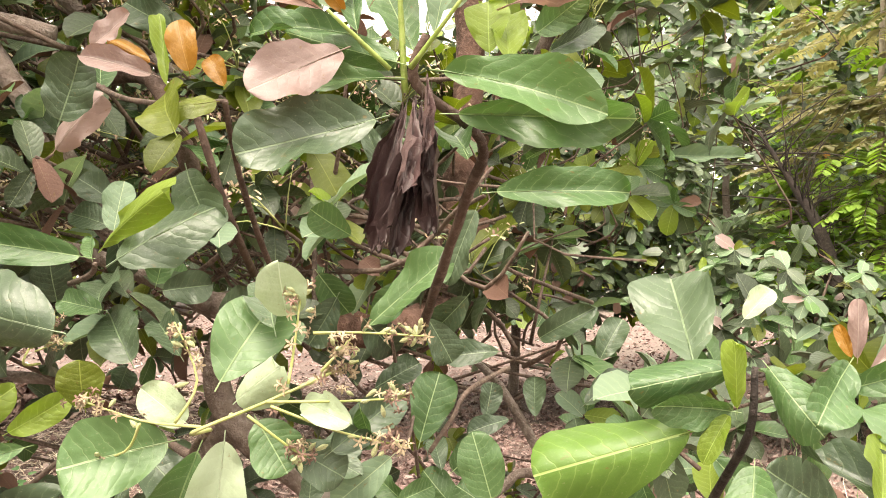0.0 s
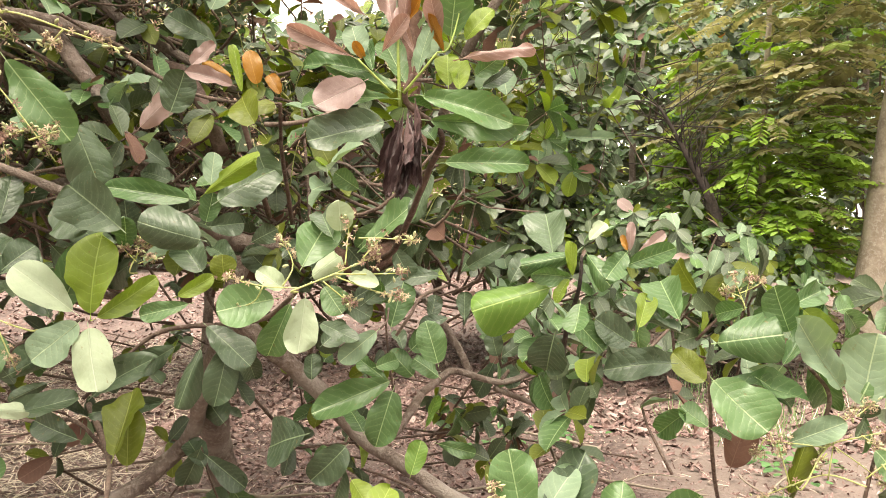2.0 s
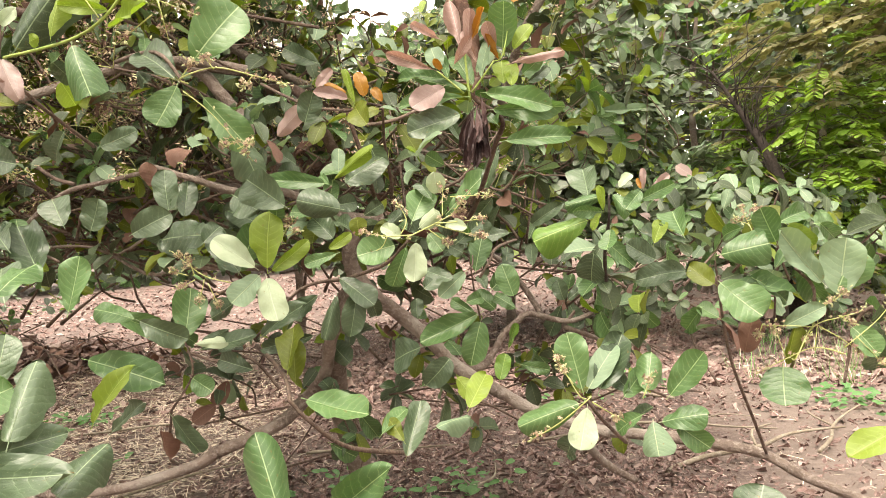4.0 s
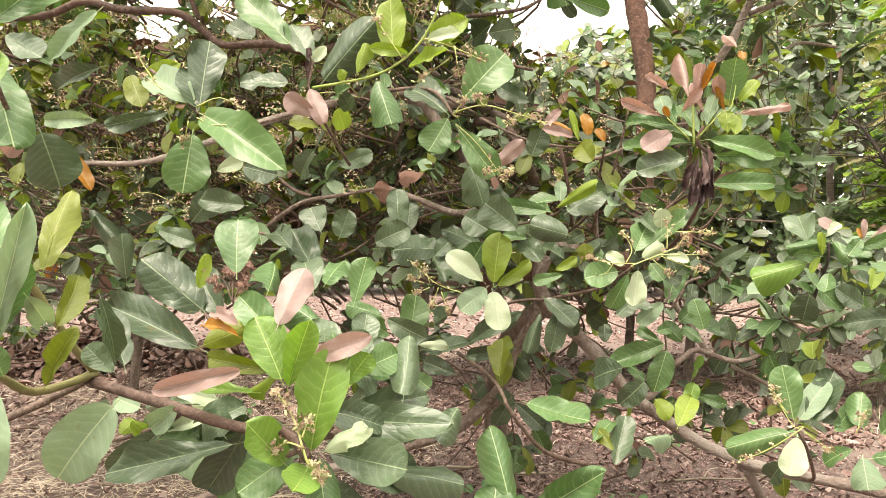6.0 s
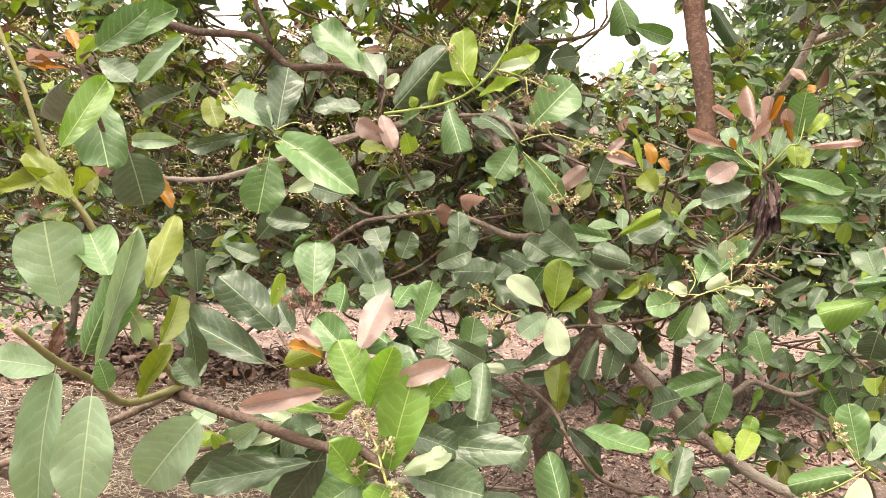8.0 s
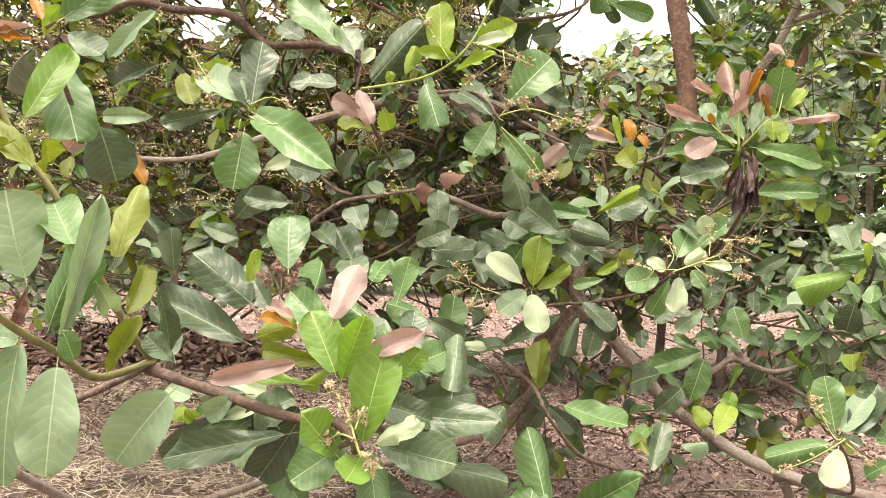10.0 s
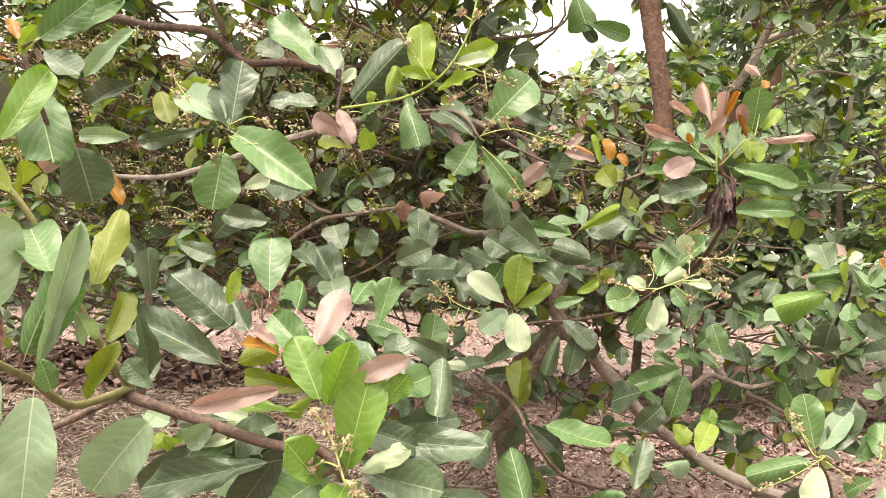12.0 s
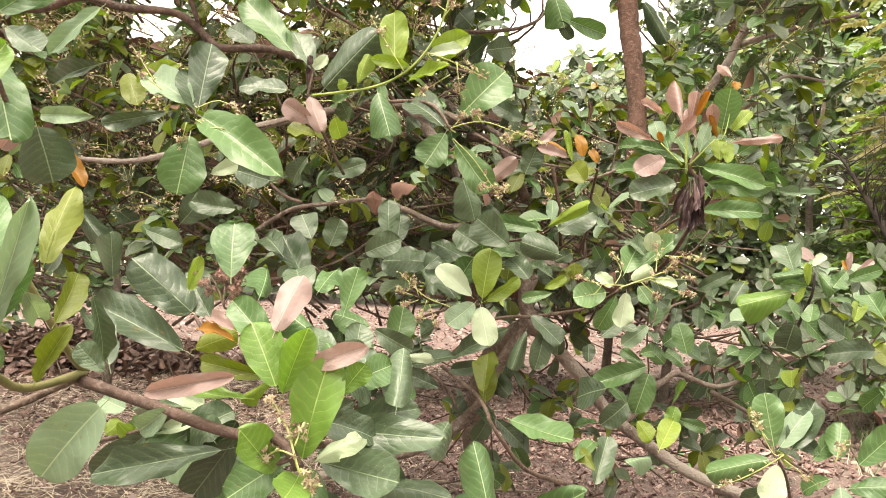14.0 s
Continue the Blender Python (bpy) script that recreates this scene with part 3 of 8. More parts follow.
def blossoms(owner, pts, kinds=(5, 3, 4)):
    """Buds and flowers on short stalks, crowded at the end of a flower stalk."""
    cs, _ = curve_points(pts, [0.001] * len(pts), 4)
    for i in range(24):
        u = 0.5 + 0.5 * (i / 23) ** 0.3
        c = cs[min(int(u * (len(cs) - 1)), len(cs) - 1)]
        d = Vector((frng.gauss(0, 1), frng.gauss(-0.3, 1), frng.gauss(0.4, 0.8))).normalized()
        which = frng.choices((0, 1, 2), kinds)[0]
        s = frng.uniform(0.0042, 0.0068) * (1.0 if which == 2 else 0.95)
        ob = new("bud" if which == 2 else "flower", FLOWERS[which])
        ob.parent = owner
        m = d.to_track_quat("Z", "Y").to_matrix().to_4x4()
        m.translation = c + d * frng.uniform(0.003, 0.013)
        ob.matrix_basis = m @ Matrix.Diagonal((s, s, s, 1))


def panicle(parent, pts, dry=False):
    pts = [Vector(pts[0]) + Vector((0, 0.03, -0.004)), *[Vector(p) for p in pts]]
    bm = bmesh.new()
    tube(bm, pts, [0.0017 - 0.0007 * i / (len(pts) - 1) for i in range(len(pts))], 6, 5)
    if dry:
        ob = part("panicle", bm, TWIG, parent, "dried brown flower stalk with shrivelled flowers")
        for _ in range(5):
            blossoms(ob, [pts[0], pts[-1] + Vector((frng.gauss(0, 0.02), frng.gauss(0, 0.01), frng.gauss(0, 0.015)))], (0, 1, 0))
        return ob
    ob = part("panicle", bm, PANICLE_STEM, parent, "yellow-green flower stalk with small pinkish flowers")
    blossoms(ob, pts)
    return ob


def spray(owner, pts):
    bm = bmesh.new()
    tube(bm, pts, [0.0013 - 0.0006 * i / (len(pts) - 1) for i in range(len(pts))], 5, 4)
    ob = new("stalk", mesh_of("stalk", bm, PANICLE_STEM))
    ob.parent = owner
    blossoms(owner, pts)


stem([(-0.84, 2.3, -0.05), (-0.73, 2.2, 0.3), (-0.74, 2.0, 0.66), (-0.63, 1.65, 0.98), (-0.448, 1.280, 1.144)], [0.066, 0.05, 0.046, 0.038, 0.03], "trunk", BARK)

stem([(-1.597, 1.350, 0.539), (-1.35, 1.0, 0.6), (-1.3, 0.3, 0.7), (-1.002, -0.400, 1.037)], [0.014, 0.011, 0.009, 0.006], "branch", BARK)

# rosette with withered leaves
tw = twig(tree, [(-0.023, 0.700, 1.586), (-0.034, 0.710, 1.548), (0.018, 0.760, 1.506), (-0.004, 0.820, 1.458), (-0.060, 0.950, 1.347), (-0.102, 1.150, 1.310), (-0.153, 1.350, 1.290)], 0.0040, 0.0070, BARK_RED)
leaf(tw, (-0.017, 0.700, 1.556), (0.113, 0.640, 1.521), 0.047, (-0.33, -0.89, 0.30), "m", 1)
leaf(tw, (-0.007, 0.700, 1.519), (0.148, 0.730, 1.517), 0.044, (0.17, -0.90, -0.41), "m", 7)
leaf(tw, (-0.058, 0.700, 1.518), (-0.172, 0.660, 1.479), 0.061, (0.20, -0.92, 0.34), "d", 7)
leaf(tw, (-0.091, 0.700, 1.578), (-0.153, 0.640, 1.531), 0.052, (0.46, -0.79, 0.40), "k", 2)
leaf(tw, (-0.047, 0.700, 1.550), (-0.206, 0.715, 1.563), 0.040, (-0.07, -0.96, 0.28), "m", 1)
leaf(tw, (-0.039, 0.700, 1.561), (-0.181, 0.740, 1.612), 0.032, (-0.31, -0.94, -0.14), "m", 8)
leaf(tw, (-0.032, 0.700, 1.568), (-0.074, 0.750, 1.656), 0.045, (0.11, -0.84, 0.53), "m", 0)
leaf(tw, (-0.017, 0.700, 1.582), (-0.002, 0.697, 1.661), 0.030, (-0.52, -0.85, 0.06), "g", 0)
leaf(tw, (0.075, 0.700, 1.566), (0.134, 0.733, 1.602), 0.022, (0.53, -0.84, -0.10), "d", 6)
leaf(tw, (0.045, 0.700, 1.560), (0.043, 0.736, 1.628), 0.033, (0.13, -0.87, 0.47), "y", 1)
leaf(tw, (-0.082, 0.700, 1.588), (-0.101, 0.730, 1.658), 0.023, (-0.11, -0.93, 0.36), "m", 1)
leaf(tw, (-0.075, 0.820, 1.472), (-0.110, 0.842, 1.534), 0.022, (0.08, -0.92, 0.38), "d", 3)
leaf(tw, (0.011, 0.700, 1.486), (-0.023, 0.800, 1.545), 0.047, (-0.14, -0.54, 0.83), "m", 6)
tw = twig(tree, [(-0.043, 0.710, 1.540), (-0.046, 0.700, 1.623), (-0.044, 0.700, 1.642)], 0.0030, 0.0020, GREEN_STEM)
leaf(tw, (-0.053, 0.710, 1.640), (-0.071, 0.718, 1.768), 0.034, (0.13, -0.99, 0.08), "q", 4)
leaf(tw, (-0.043, 0.710, 1.635), (-0.027, 0.661, 1.713), 0.026, (0.03, -0.84, -0.54), "q", 4)
leaf(tw, (-0.037, 0.710, 1.657), (0.005, 0.686, 1.722), 0.020, (-0.47, -0.88, -0.02), "r", 3)
leaf(tw, (-0.090, 0.710, 1.672), (-0.153, 0.670, 1.701), 0.021, (0.48, -0.86, -0.15), "q", 7)
leaf(tw, (-0.107, 0.710, 1.611), (-0.201, 0.660, 1.646), 0.028, (0.32, -0.87, -0.39), "q", 0)
leaf(tw, (-0.074, 0.710, 1.616), (-0.030, 0.670, 1.663), 0.025, (-0.28, -0.84, -0.46), "q", 0)
leaf(tw, (-0.102, 0.710, 1.613), (-0.119, 0.720, 1.665), 0.040, (0.05, -0.98, 0.21), "g", 0)
leaf(tw, (-0.096, 0.710, 1.611), (-0.112, 0.694, 1.634), 0.015, (0.29, -0.88, -0.37), "r", 3)
leaf(tw, (0.019, 0.710, 1.625), (0.002, 0.680, 1.696), 0.029, (0.08, -0.92, -0.37), "q", 3)
leaf(tw, (0.023, 0.710, 1.619), (-0.002, 0.670, 1.662), 0.017, (-0.14, -0.68, -0.72), "r", 8)
leaf(tw, (0.031, 0.710, 1.637), (0.043, 0.675, 1.730), 0.063, (-0.25, -0.92, -0.31), "m", 3)
leaf(tw, (0.038, 0.710, 1.662), (0.053, 0.680, 1.680), 0.017, (-0.59, -0.61, -0.52), "q", 4)
leaf(tw, (0.052, 0.710, 1.636), (0.090, 0.703, 1.690), 0.034, (-0.34, -0.93, 0.11), "y", 6)
leaf(tw, (0.038, 0.710, 1.609), (0.141, 0.650, 1.623), 0.023, (-0.52, -0.83, 0.22), "q", 8)
leaf(tw, (0.052, 0.710, 1.759), (0.021, 0.770, 1.822), 0.023, (-0.37, -0.76, 0.53), "q", 8)
leaf(tw, (0.061, 0.710, 1.733), (0.062, 0.750, 1.774), 0.019, (-0.11, -0.71, 0.69), "r", 8)
leaf(tw, (0.029, 0.710, 1.568), (0.026, 0.710, 1.622), 0.039, (0.04, -1.00, 0.01), "y", 6)
leaf(tw, (-0.086, 0.710, 1.591), (-0.195, 0.715, 1.622), 0.033, (0.07, -0.91, 0.40), "m", 6)
leaf(tw, (-0.025, 0.710, 1.595), (-0.014, 0.736, 1.670), 0.038, (-0.52, -0.78, 0.35), "g", 4)
leaf(tw, (0.066, 0.710, 1.585), (0.108, 0.710, 1.615), 0.030, (0.13, -0.97, -0.19), "m", 3)
leaf(tw, (-0.019, 0.710, 1.611), (-0.050, 0.707, 1.689), 0.021, (-0.22, -0.97, -0.12), "q", 0)
twig(tree, [(-0.037, 0.700, 1.558), (0.013, 0.680, 1.613)], 0.0025, 0.0015, GREEN_STEM)
twig(tree, [(-0.054, 0.700, 1.558), (-0.103, 0.680, 1.604)], 0.0025, 0.0015, GREEN_STEM)
twig(tree, [(0.013, 0.680, 1.613), (0.033, 0.670, 1.624), (0.056, 0.720, 1.738)], 0.0015, 0.0010, GREEN_STEM)
leaf(tw, (-0.032, 0.680, 1.543), (-0.055, 0.650, 1.405), 0.025, (0.01, -0.98, 0.21), "x", 5, "withered_leaf")
leaf(tw, (-0.026, 0.680, 1.545), (-0.038, 0.640, 1.402), 0.026, (0.48, -0.86, 0.20), "x", 5, "withered_leaf")
leaf(tw, (-0.016, 0.680, 1.550), (-0.012, 0.650, 1.418), 0.028, (-0.19, -0.96, 0.21), "x", 5, "withered_leaf")
leaf(tw, (-0.023, 0.680, 1.541), (-0.023, 0.652, 1.431), 0.019, (-0.06, -0.97, 0.24), "x", 5, "withered_leaf")
leaf(tw, (-0.037, 0.680, 1.531), (-0.066, 0.695, 1.441), 0.023, (-0.36, -0.93, -0.04), "x", 5, "withered_leaf")
leaf(tw, (-0.019, 0.680, 1.556), (-0.015, 0.640, 1.479), 0.012, (0.54, -0.73, 0.41), "x", 5, "withered_leaf")
leaf(tw, (-0.017, 0.680, 1.520), (-0.044, 0.630, 1.410), 0.019, (-0.31, -0.83, 0.46), "x", 5, "withered_leaf")
leaf(tw, (-0.029, 0.680, 1.534), (-0.029, 0.620, 1.448), 0.022, (0.78, -0.51, 0.35), "x", 5, "withered_leaf")
tw = twig(tree, [(0.005, 0.950, 1.477), (-0.035, 1.000, 1.462), (-0.072, 1.100, 1.441)], 0.0025, 0.0040, TWIG)
leaf(tw, (0.007, 0.950, 1.480), (0.176, 0.974, 1.490), 0.058, (0.12, -0.96, 0.26), "m", 0)
leaf(tw, (-0.003, 0.950, 1.466), (-0.042, 0.946, 1.375), 0.038, (-0.23, -0.96, 0.14), "d", 2)
leaf(tw, (0.292, 1.550, 1.613), (0.435, 1.531, 1.600), 0.036, (-0.10, -0.94, 0.31), "g", 7)
leaf(tw, (-0.137, 0.950, 1.320), (-0.036, 0.949, 1.413), 0.057, (-0.29, -0.90, 0.31), "m", 2)
# orange sprig
tw = twig(tree, [(-0.245, 0.800, 1.560), (-0.341, 0.850, 1.572), (-0.465, 0.950, 1.613), (-0.609, 1.050, 1.696)], 0.0025, 0.0040, TWIG)
twig(tree, [(-0.245, 0.800, 1.560), (-0.262, 0.880, 1.496), (-0.273, 0.980, 1.418), (-0.294, 1.100, 1.372)], 0.0032, 0.0045, BARK_RED)
leaf(tw, (-0.318, 0.800, 1.588), (-0.390, 0.770, 1.613), 0.028, (0.43, -0.88, 0.20), "k", 1)
leaf(tw, (-0.322, 0.800, 1.601), (-0.371, 0.790, 1.627), 0.019, (0.17, -0.98, -0.07), "r", 4)
leaf(tw, (-0.282, 0.800, 1.588), (-0.295, 0.788, 1.645), 0.031, (0.31, -0.94, -0.13), "r", 6)
leaf(tw, (-0.244, 0.800, 1.573), (-0.265, 0.798, 1.610), 0.023, (0.24, -0.97, 0.09), "r", 6)
leaf(tw, (-0.249, 0.800, 1.560), (-0.304, 0.771, 1.550), 0.033, (0.30, -0.77, 0.56), "o", 8)
leaf(tw, (-0.393, 0.800, 1.619), (-0.355, 0.813, 1.658), 0.026, (0.10, -0.97, 0.22), "k", 7)
leaf(tw, (-0.307, 0.800, 1.574), (-0.330, 0.837, 1.658), 0.017, (0.01, -0.92, 0.40), "y", 3)
tw = twig(tree, [(-0.552, 0.970, 1.540), (-0.630, 1.000, 1.506), (-0.709, 1.050, 1.505)], 0.0020, 0.0030, TWIG)
leaf(tw, (-0.552, 0.970, 1.542), (-0.473, 0.924, 1.599), 0.046, (-0.30, -0.90, -0.32), "k", 8)
tw = twig(tree, [(-0.554, 1.140, 1.484), (-0.542, 1.160, 1.454)], 0.0020, 0.0020, TWIG)
leaf(tw, (-0.554, 1.140, 1.484), (-0.620, 1.083, 1.547), 0.061, (0.71, -0.69, 0.11), "d", 0)
leaf(tw, (-0.475, 1.140, 1.753), (-0.582, 1.169, 1.811), 0.059, (-0.24, -0.97, 0.04), "d", 2)
leaf(tw, (-0.653, 1.140, 1.674), (-0.667, 1.240, 1.637), 0.047, (0.90, -0.04, -0.43), "d", 6)
# mid sprig with yellow leaf
tw = twig(tree, [(-0.370, 0.780, 1.396), (-0.414, 0.840, 1.385), (-0.532, 0.980, 1.374)], 0.0025, 0.0040, TWIG)
leaf(tw, (-0.375, 0.780, 1.402), (-0.517, 0.750, 1.426), 0.040, (0.23, -0.95, 0.20), "m", 0)
leaf(tw, (-0.365, 0.780, 1.409), (-0.272, 0.700, 1.459), 0.030, (-0.51, -0.80, -0.32), "y", 8)
leaf(tw, (-0.351, 0.780, 1.425), (-0.351, 0.797, 1.482), 0.031, (0.29, -0.92, 0.27), "g", 2)
leaf(tw, (-0.373, 0.780, 1.399), (-0.407, 0.820, 1.429), 0.018, (-0.34, -0.73, 0.60), "m", 0)
# pale pair
tw = twig(tree, [(-0.510, 0.690, 1.220), (-0.594, 0.740, 1.195), (-0.698, 0.850, 1.160), (-0.839, 1.000, 1.098)], 0.0025, 0.0045, TWIG)
leaf(tw, (-0.521, 0.690, 1.227), (-0.597, 0.654, 1.304), 0.057, (0.54, -0.83, 0.13), "p", 1)
leaf(tw, (-0.500, 0.690, 1.221), (-0.483, 0.660, 1.341), 0.070, (0.11, -0.96, -0.26), "y", 6)
leaf(tw, (-0.514, 0.690, 1.218), (-0.573, 0.660, 1.161), 0.060, (0.13, -0.93, 0.35), "g", 2)
leaf(tw, (-0.504, 0.690, 1.213), (-0.473, 0.640, 1.128), 0.061, (0.05, -0.85, 0.52), "p", 8)
leaf(tw, (-0.496, 0.690, 1.219), (-0.410, 0.720, 1.277), 0.037, (0.46, -0.85, -0.25), "y", 0)
leaf(tw, (-0.558, 0.690, 1.217), (-0.662, 0.770, 1.324), 0.056, (-0.11, -0.84, 0.53), "d", 0)
leaf(tw, (-0.613, 0.810, 1.216), (-0.546, 0.761, 1.325), 0.066, (-0.19, -0.93, -0.30), "m", 0)
pn = panicle(tree, [(-0.579, 0.660, 1.207), (-0.637, 0.670, 1.226), (-0.705, 0.680, 1.280)])
spray(pn, [(-0.663, 0.660, 1.226), (-0.709, 0.670, 1.239)])
spray(pn, [(-0.649, 0.660, 1.216), (-0.694, 0.670, 1.198)])
spray(pn, [(-0.621, 0.660, 1.207), (-0.601, 0.670, 1.146)])
spray(pn, [(-0.649, 0.660, 1.226), (-0.666, 0.670, 1.267)])
spray(pn, [(-0.628, 0.660, 1.216), (-0.650, 0.670, 1.158)])
# flowering sprig
tw = twig(tree, [(-0.177, 0.630, 1.271), (-0.203, 0.660, 1.249), (-0.270, 0.780, 1.212), (-0.413, 1.000, 1.176)], 0.0030, 0.0050, TWIG)
leaf(tw, (-0.159, 0.630, 1.288), (-0.121, 0.600, 1.317), 0.036, (-0.57, -0.82, -0.10), "p", 4)
leaf(tw, (-0.106, 0.630, 1.291), (-0.070, 0.590, 1.289), 0.024, (-0.60, -0.56, 0.57), "p", 6)
leaf(tw, (-0.195, 0.630, 1.271), (-0.230, 0.618, 1.300), 0.030, (0.43, -0.89, 0.16), "p", 6)
leaf(tw, (-0.117, 0.630, 1.352), (-0.116, 0.600, 1.391), 0.038, (0.10, -0.78, -0.61), "p", 0)
leaf(tw, (-0.166, 0.630, 1.265), (-0.175, 0.634, 1.183), 0.047, (0.33, -0.94, -0.08), "p", 7)
leaf(tw, (-0.185, 0.630, 1.257), (-0.224, 0.634, 1.169), 0.044, (0.17, -0.98, -0.12), "m", 6)
leaf(tw, (-0.205, 0.630, 1.259), (-0.282, 0.600, 1.244), 0.061, (0.30, -0.91, 0.29), "m", 7)
leaf(tw, (-0.142, 0.630, 1.278), (-0.112, 0.619, 1.241), 0.041, (0.14, -0.92, 0.38), "m", 2)
leaf(tw, (-0.122, 0.630, 1.260), (-0.074, 0.638, 1.235), 0.035, (0.32, -0.89, 0.31), "d", 2)
leaf(tw, (-0.173, 0.630, 1.299), (-0.147, 0.670, 1.368), 0.062, (0.22, -0.88, 0.42), "m", 0)
leaf(tw, (-0.280, 0.630, 1.279), (-0.280, 0.617, 1.318), 0.036, (0.25, -0.92, -0.31), "o", 0)
leaf(tw, (-0.349, 0.630, 1.259), (-0.298, 0.635, 1.287), 0.024, (0.20, -0.96, -0.18), "y", 0)
leaf(tw, (-0.326, 0.630, 1.251), (-0.395, 0.614, 1.233), 0.028, (0.17, -0.96, 0.21), "m", 0)
leaf(tw, (-0.127, 0.630, 1.341), (-0.171, 0.710, 1.402), 0.038, (-0.24, -0.66, 0.71), "d", 6)
leaf(tw, (-0.119, 0.830, 1.424), (-0.156, 0.802, 1.447), 0.035, (0.41, -0.84, -0.35), "m", 0)
leaf(tw, (-0.087, 0.630, 1.251), (-0.043, 0.690, 1.288), 0.033, (0.61, -0.69, 0.39), "d", 3)
leaf(tw, (-0.062, 0.630, 1.289), (-0.062, 0.670, 1.247), 0.023, (-0.24, -0.70, -0.67), "m", 0)
pn = panicle(tree, [(-0.177, 0.600, 1.272), (-0.124, 0.610, 1.294), (-0.060, 0.620, 1.323)])
spray(pn, [(-0.123, 0.600, 1.295), (-0.070, 0.610, 1.295), (-0.023, 0.620, 1.297)])
spray(pn, [(-0.119, 0.600, 1.292), (-0.070, 0.610, 1.273), (-0.024, 0.620, 1.262)])
spray(pn, [(-0.171, 0.600, 1.276), (-0.221, 0.610, 1.277), (-0.280, 0.620, 1.290)])
spray(pn, [(-0.218, 0.600, 1.277), (-0.235, 0.610, 1.254), (-0.274, 0.620, 1.243)])
spray(pn, [(-0.106, 0.600, 1.308), (-0.105, 0.610, 1.334), (-0.103, 0.620, 1.378)])
spray(pn, [(-0.088, 0.600, 1.344), (-0.056, 0.610, 1.344), (-0.008, 0.620, 1.341)])
spray(pn, [(-0.191, 0.600, 1.278), (-0.179, 0.610, 1.308), (-0.202, 0.620, 1.349)])
spray(pn, [(-0.136, 0.600, 1.285), (-0.111, 0.610, 1.263), (-0.099, 0.620, 1.252)])
spray(pn, [(-0.082, 0.600, 1.317), (-0.063, 0.610, 1.340)])
tw = twig(tree, [(-0.097, 0.950, 1.180), (-0.086, 0.960, 1.193), (-0.087, 1.000, 1.212)], 0.0020, 0.0020, TWIG)
leaf(tw, (-0.100, 0.950, 1.178), (-0.165, 0.920, 1.123), 0.047, (0.20, -0.94, 0.27), "g", 0)
leaf(tw, (-0.210, 0.950, 1.190), (-0.132, 0.912, 1.162), 0.039, (-0.13, -0.75, 0.65), "d", 2)
# lower sprig
tw = twig(tree, [(-0.100, 1.050, 1.207), (-0.098, 1.100, 1.118), (-0.090, 1.120, 1.046), (-0.085, 1.200, 0.967)], 0.0020, 0.0030, TWIG)
leaf(tw, (-0.085, 1.120, 1.057), (-0.248, 1.080, 0.992), 0.071, (0.08, -0.92, 0.38), "m", 7)
leaf(tw, (-0.087, 1.120, 1.039), (-0.122, 1.080, 0.927), 0.077, (0.04, -0.94, 0.33), "m", 6)
leaf(tw, (-0.098, 1.120, 1.051), (-0.169, 1.159, 1.093), 0.037, (-0.35, -0.90, 0.25), "m", 2)
leaf(tw, (-0.045, 1.120, 1.060), (-0.098, 1.123, 1.113), 0.050, (0.07, -0.99, 0.13), "m", 8)
leaf(tw, (-0.057, 1.120, 1.113), (-0.002, 1.129, 1.162), 0.058, (0.13, -0.99, 0.04), "m", 1)
leaf(tw, (0.007, 1.120, 1.060), (-0.039, 1.093, 1.104), 0.046, (0.66, -0.69, 0.29), "m", 8)
leaf(tw, (-0.068, 1.120, 1.113), (-0.087, 1.160, 1.159), 0.035, (0.16, -0.71, 0.69), "d", 1)
leaf(tw, (-0.256, 1.120, 1.049), (-0.263, 1.131, 1.105), 0.046, (-0.25, -0.95, 0.16), "d", 8)
leaf(tw, (-0.148, 1.120, 0.943), (-0.186, 1.170, 0.991), 0.048, (0.25, -0.57, 0.78), "m", 8)
leaf(tw, (-0.223, 1.300, 0.850), (-0.304, 1.327, 0.842), 0.045, (-0.26, -0.53, 0.81), "m", 6)
leaf(tw, (-0.042, 0.970, 0.903), (-0.023, 0.998, 0.963), 0.040, (0.03, -0.91, 0.42), "f", 7)
leaf(tw, (-0.023, 1.120, 0.954), (0.000, 1.130, 1.024), 0.021, (0.33, -0.94, 0.03), "f", 7)
leaf(tw, (-0.005, 1.240, 0.894), (0.083, 1.239, 0.870), 0.040, (0.01, -1.00, 0.08), "m", 2)
leaf(tw, (0.151, 1.720, 1.008), (0.129, 1.703, 1.078), 0.061, (-0.07, -0.96, -0.25), "d", 6)
leaf(tw, (0.158, 1.720, 1.008), (0.226, 1.719, 1.060), 0.061, (-0.33, -0.84, 0.42), "d", 0)
leaf(tw, (0.143, 1.720, 1.001), (0.091, 1.748, 0.890), 0.069, (-0.52, -0.85, 0.04), "d", 2)
leaf(tw, (0.166, 1.720, 1.001), (0.195, 1.726, 0.924), 0.061, (0.30, -0.95, 0.04), "d", 3)
# right rosette
tw = twig(tree, [(0.215, 0.620, 1.323), (0.213, 0.630, 1.276), (0.209, 0.720, 1.209), (0.216, 0.820, 1.143)], 0.0022, 0.0044, BARK_DARK)
leaf(tw, (0.208, 0.620, 1.323), (0.135, 0.590, 1.314), 0.029, (0.33, -0.89, 0.32), "m", 4)
leaf(tw, (0.204, 0.620, 1.292), (0.143, 0.608, 1.302), 0.027, (0.12, -0.92, -0.38), "m", 3)
leaf(tw, (0.176, 0.620, 1.321), (0.179, 0.720, 1.375), 0.063, (-0.35, -0.44, 0.83), "d", 7)
leaf(tw, (0.221, 0.620, 1.326), (0.242, 0.580, 1.288), 0.034, (-0.52, -0.71, 0.47), "m", 4)
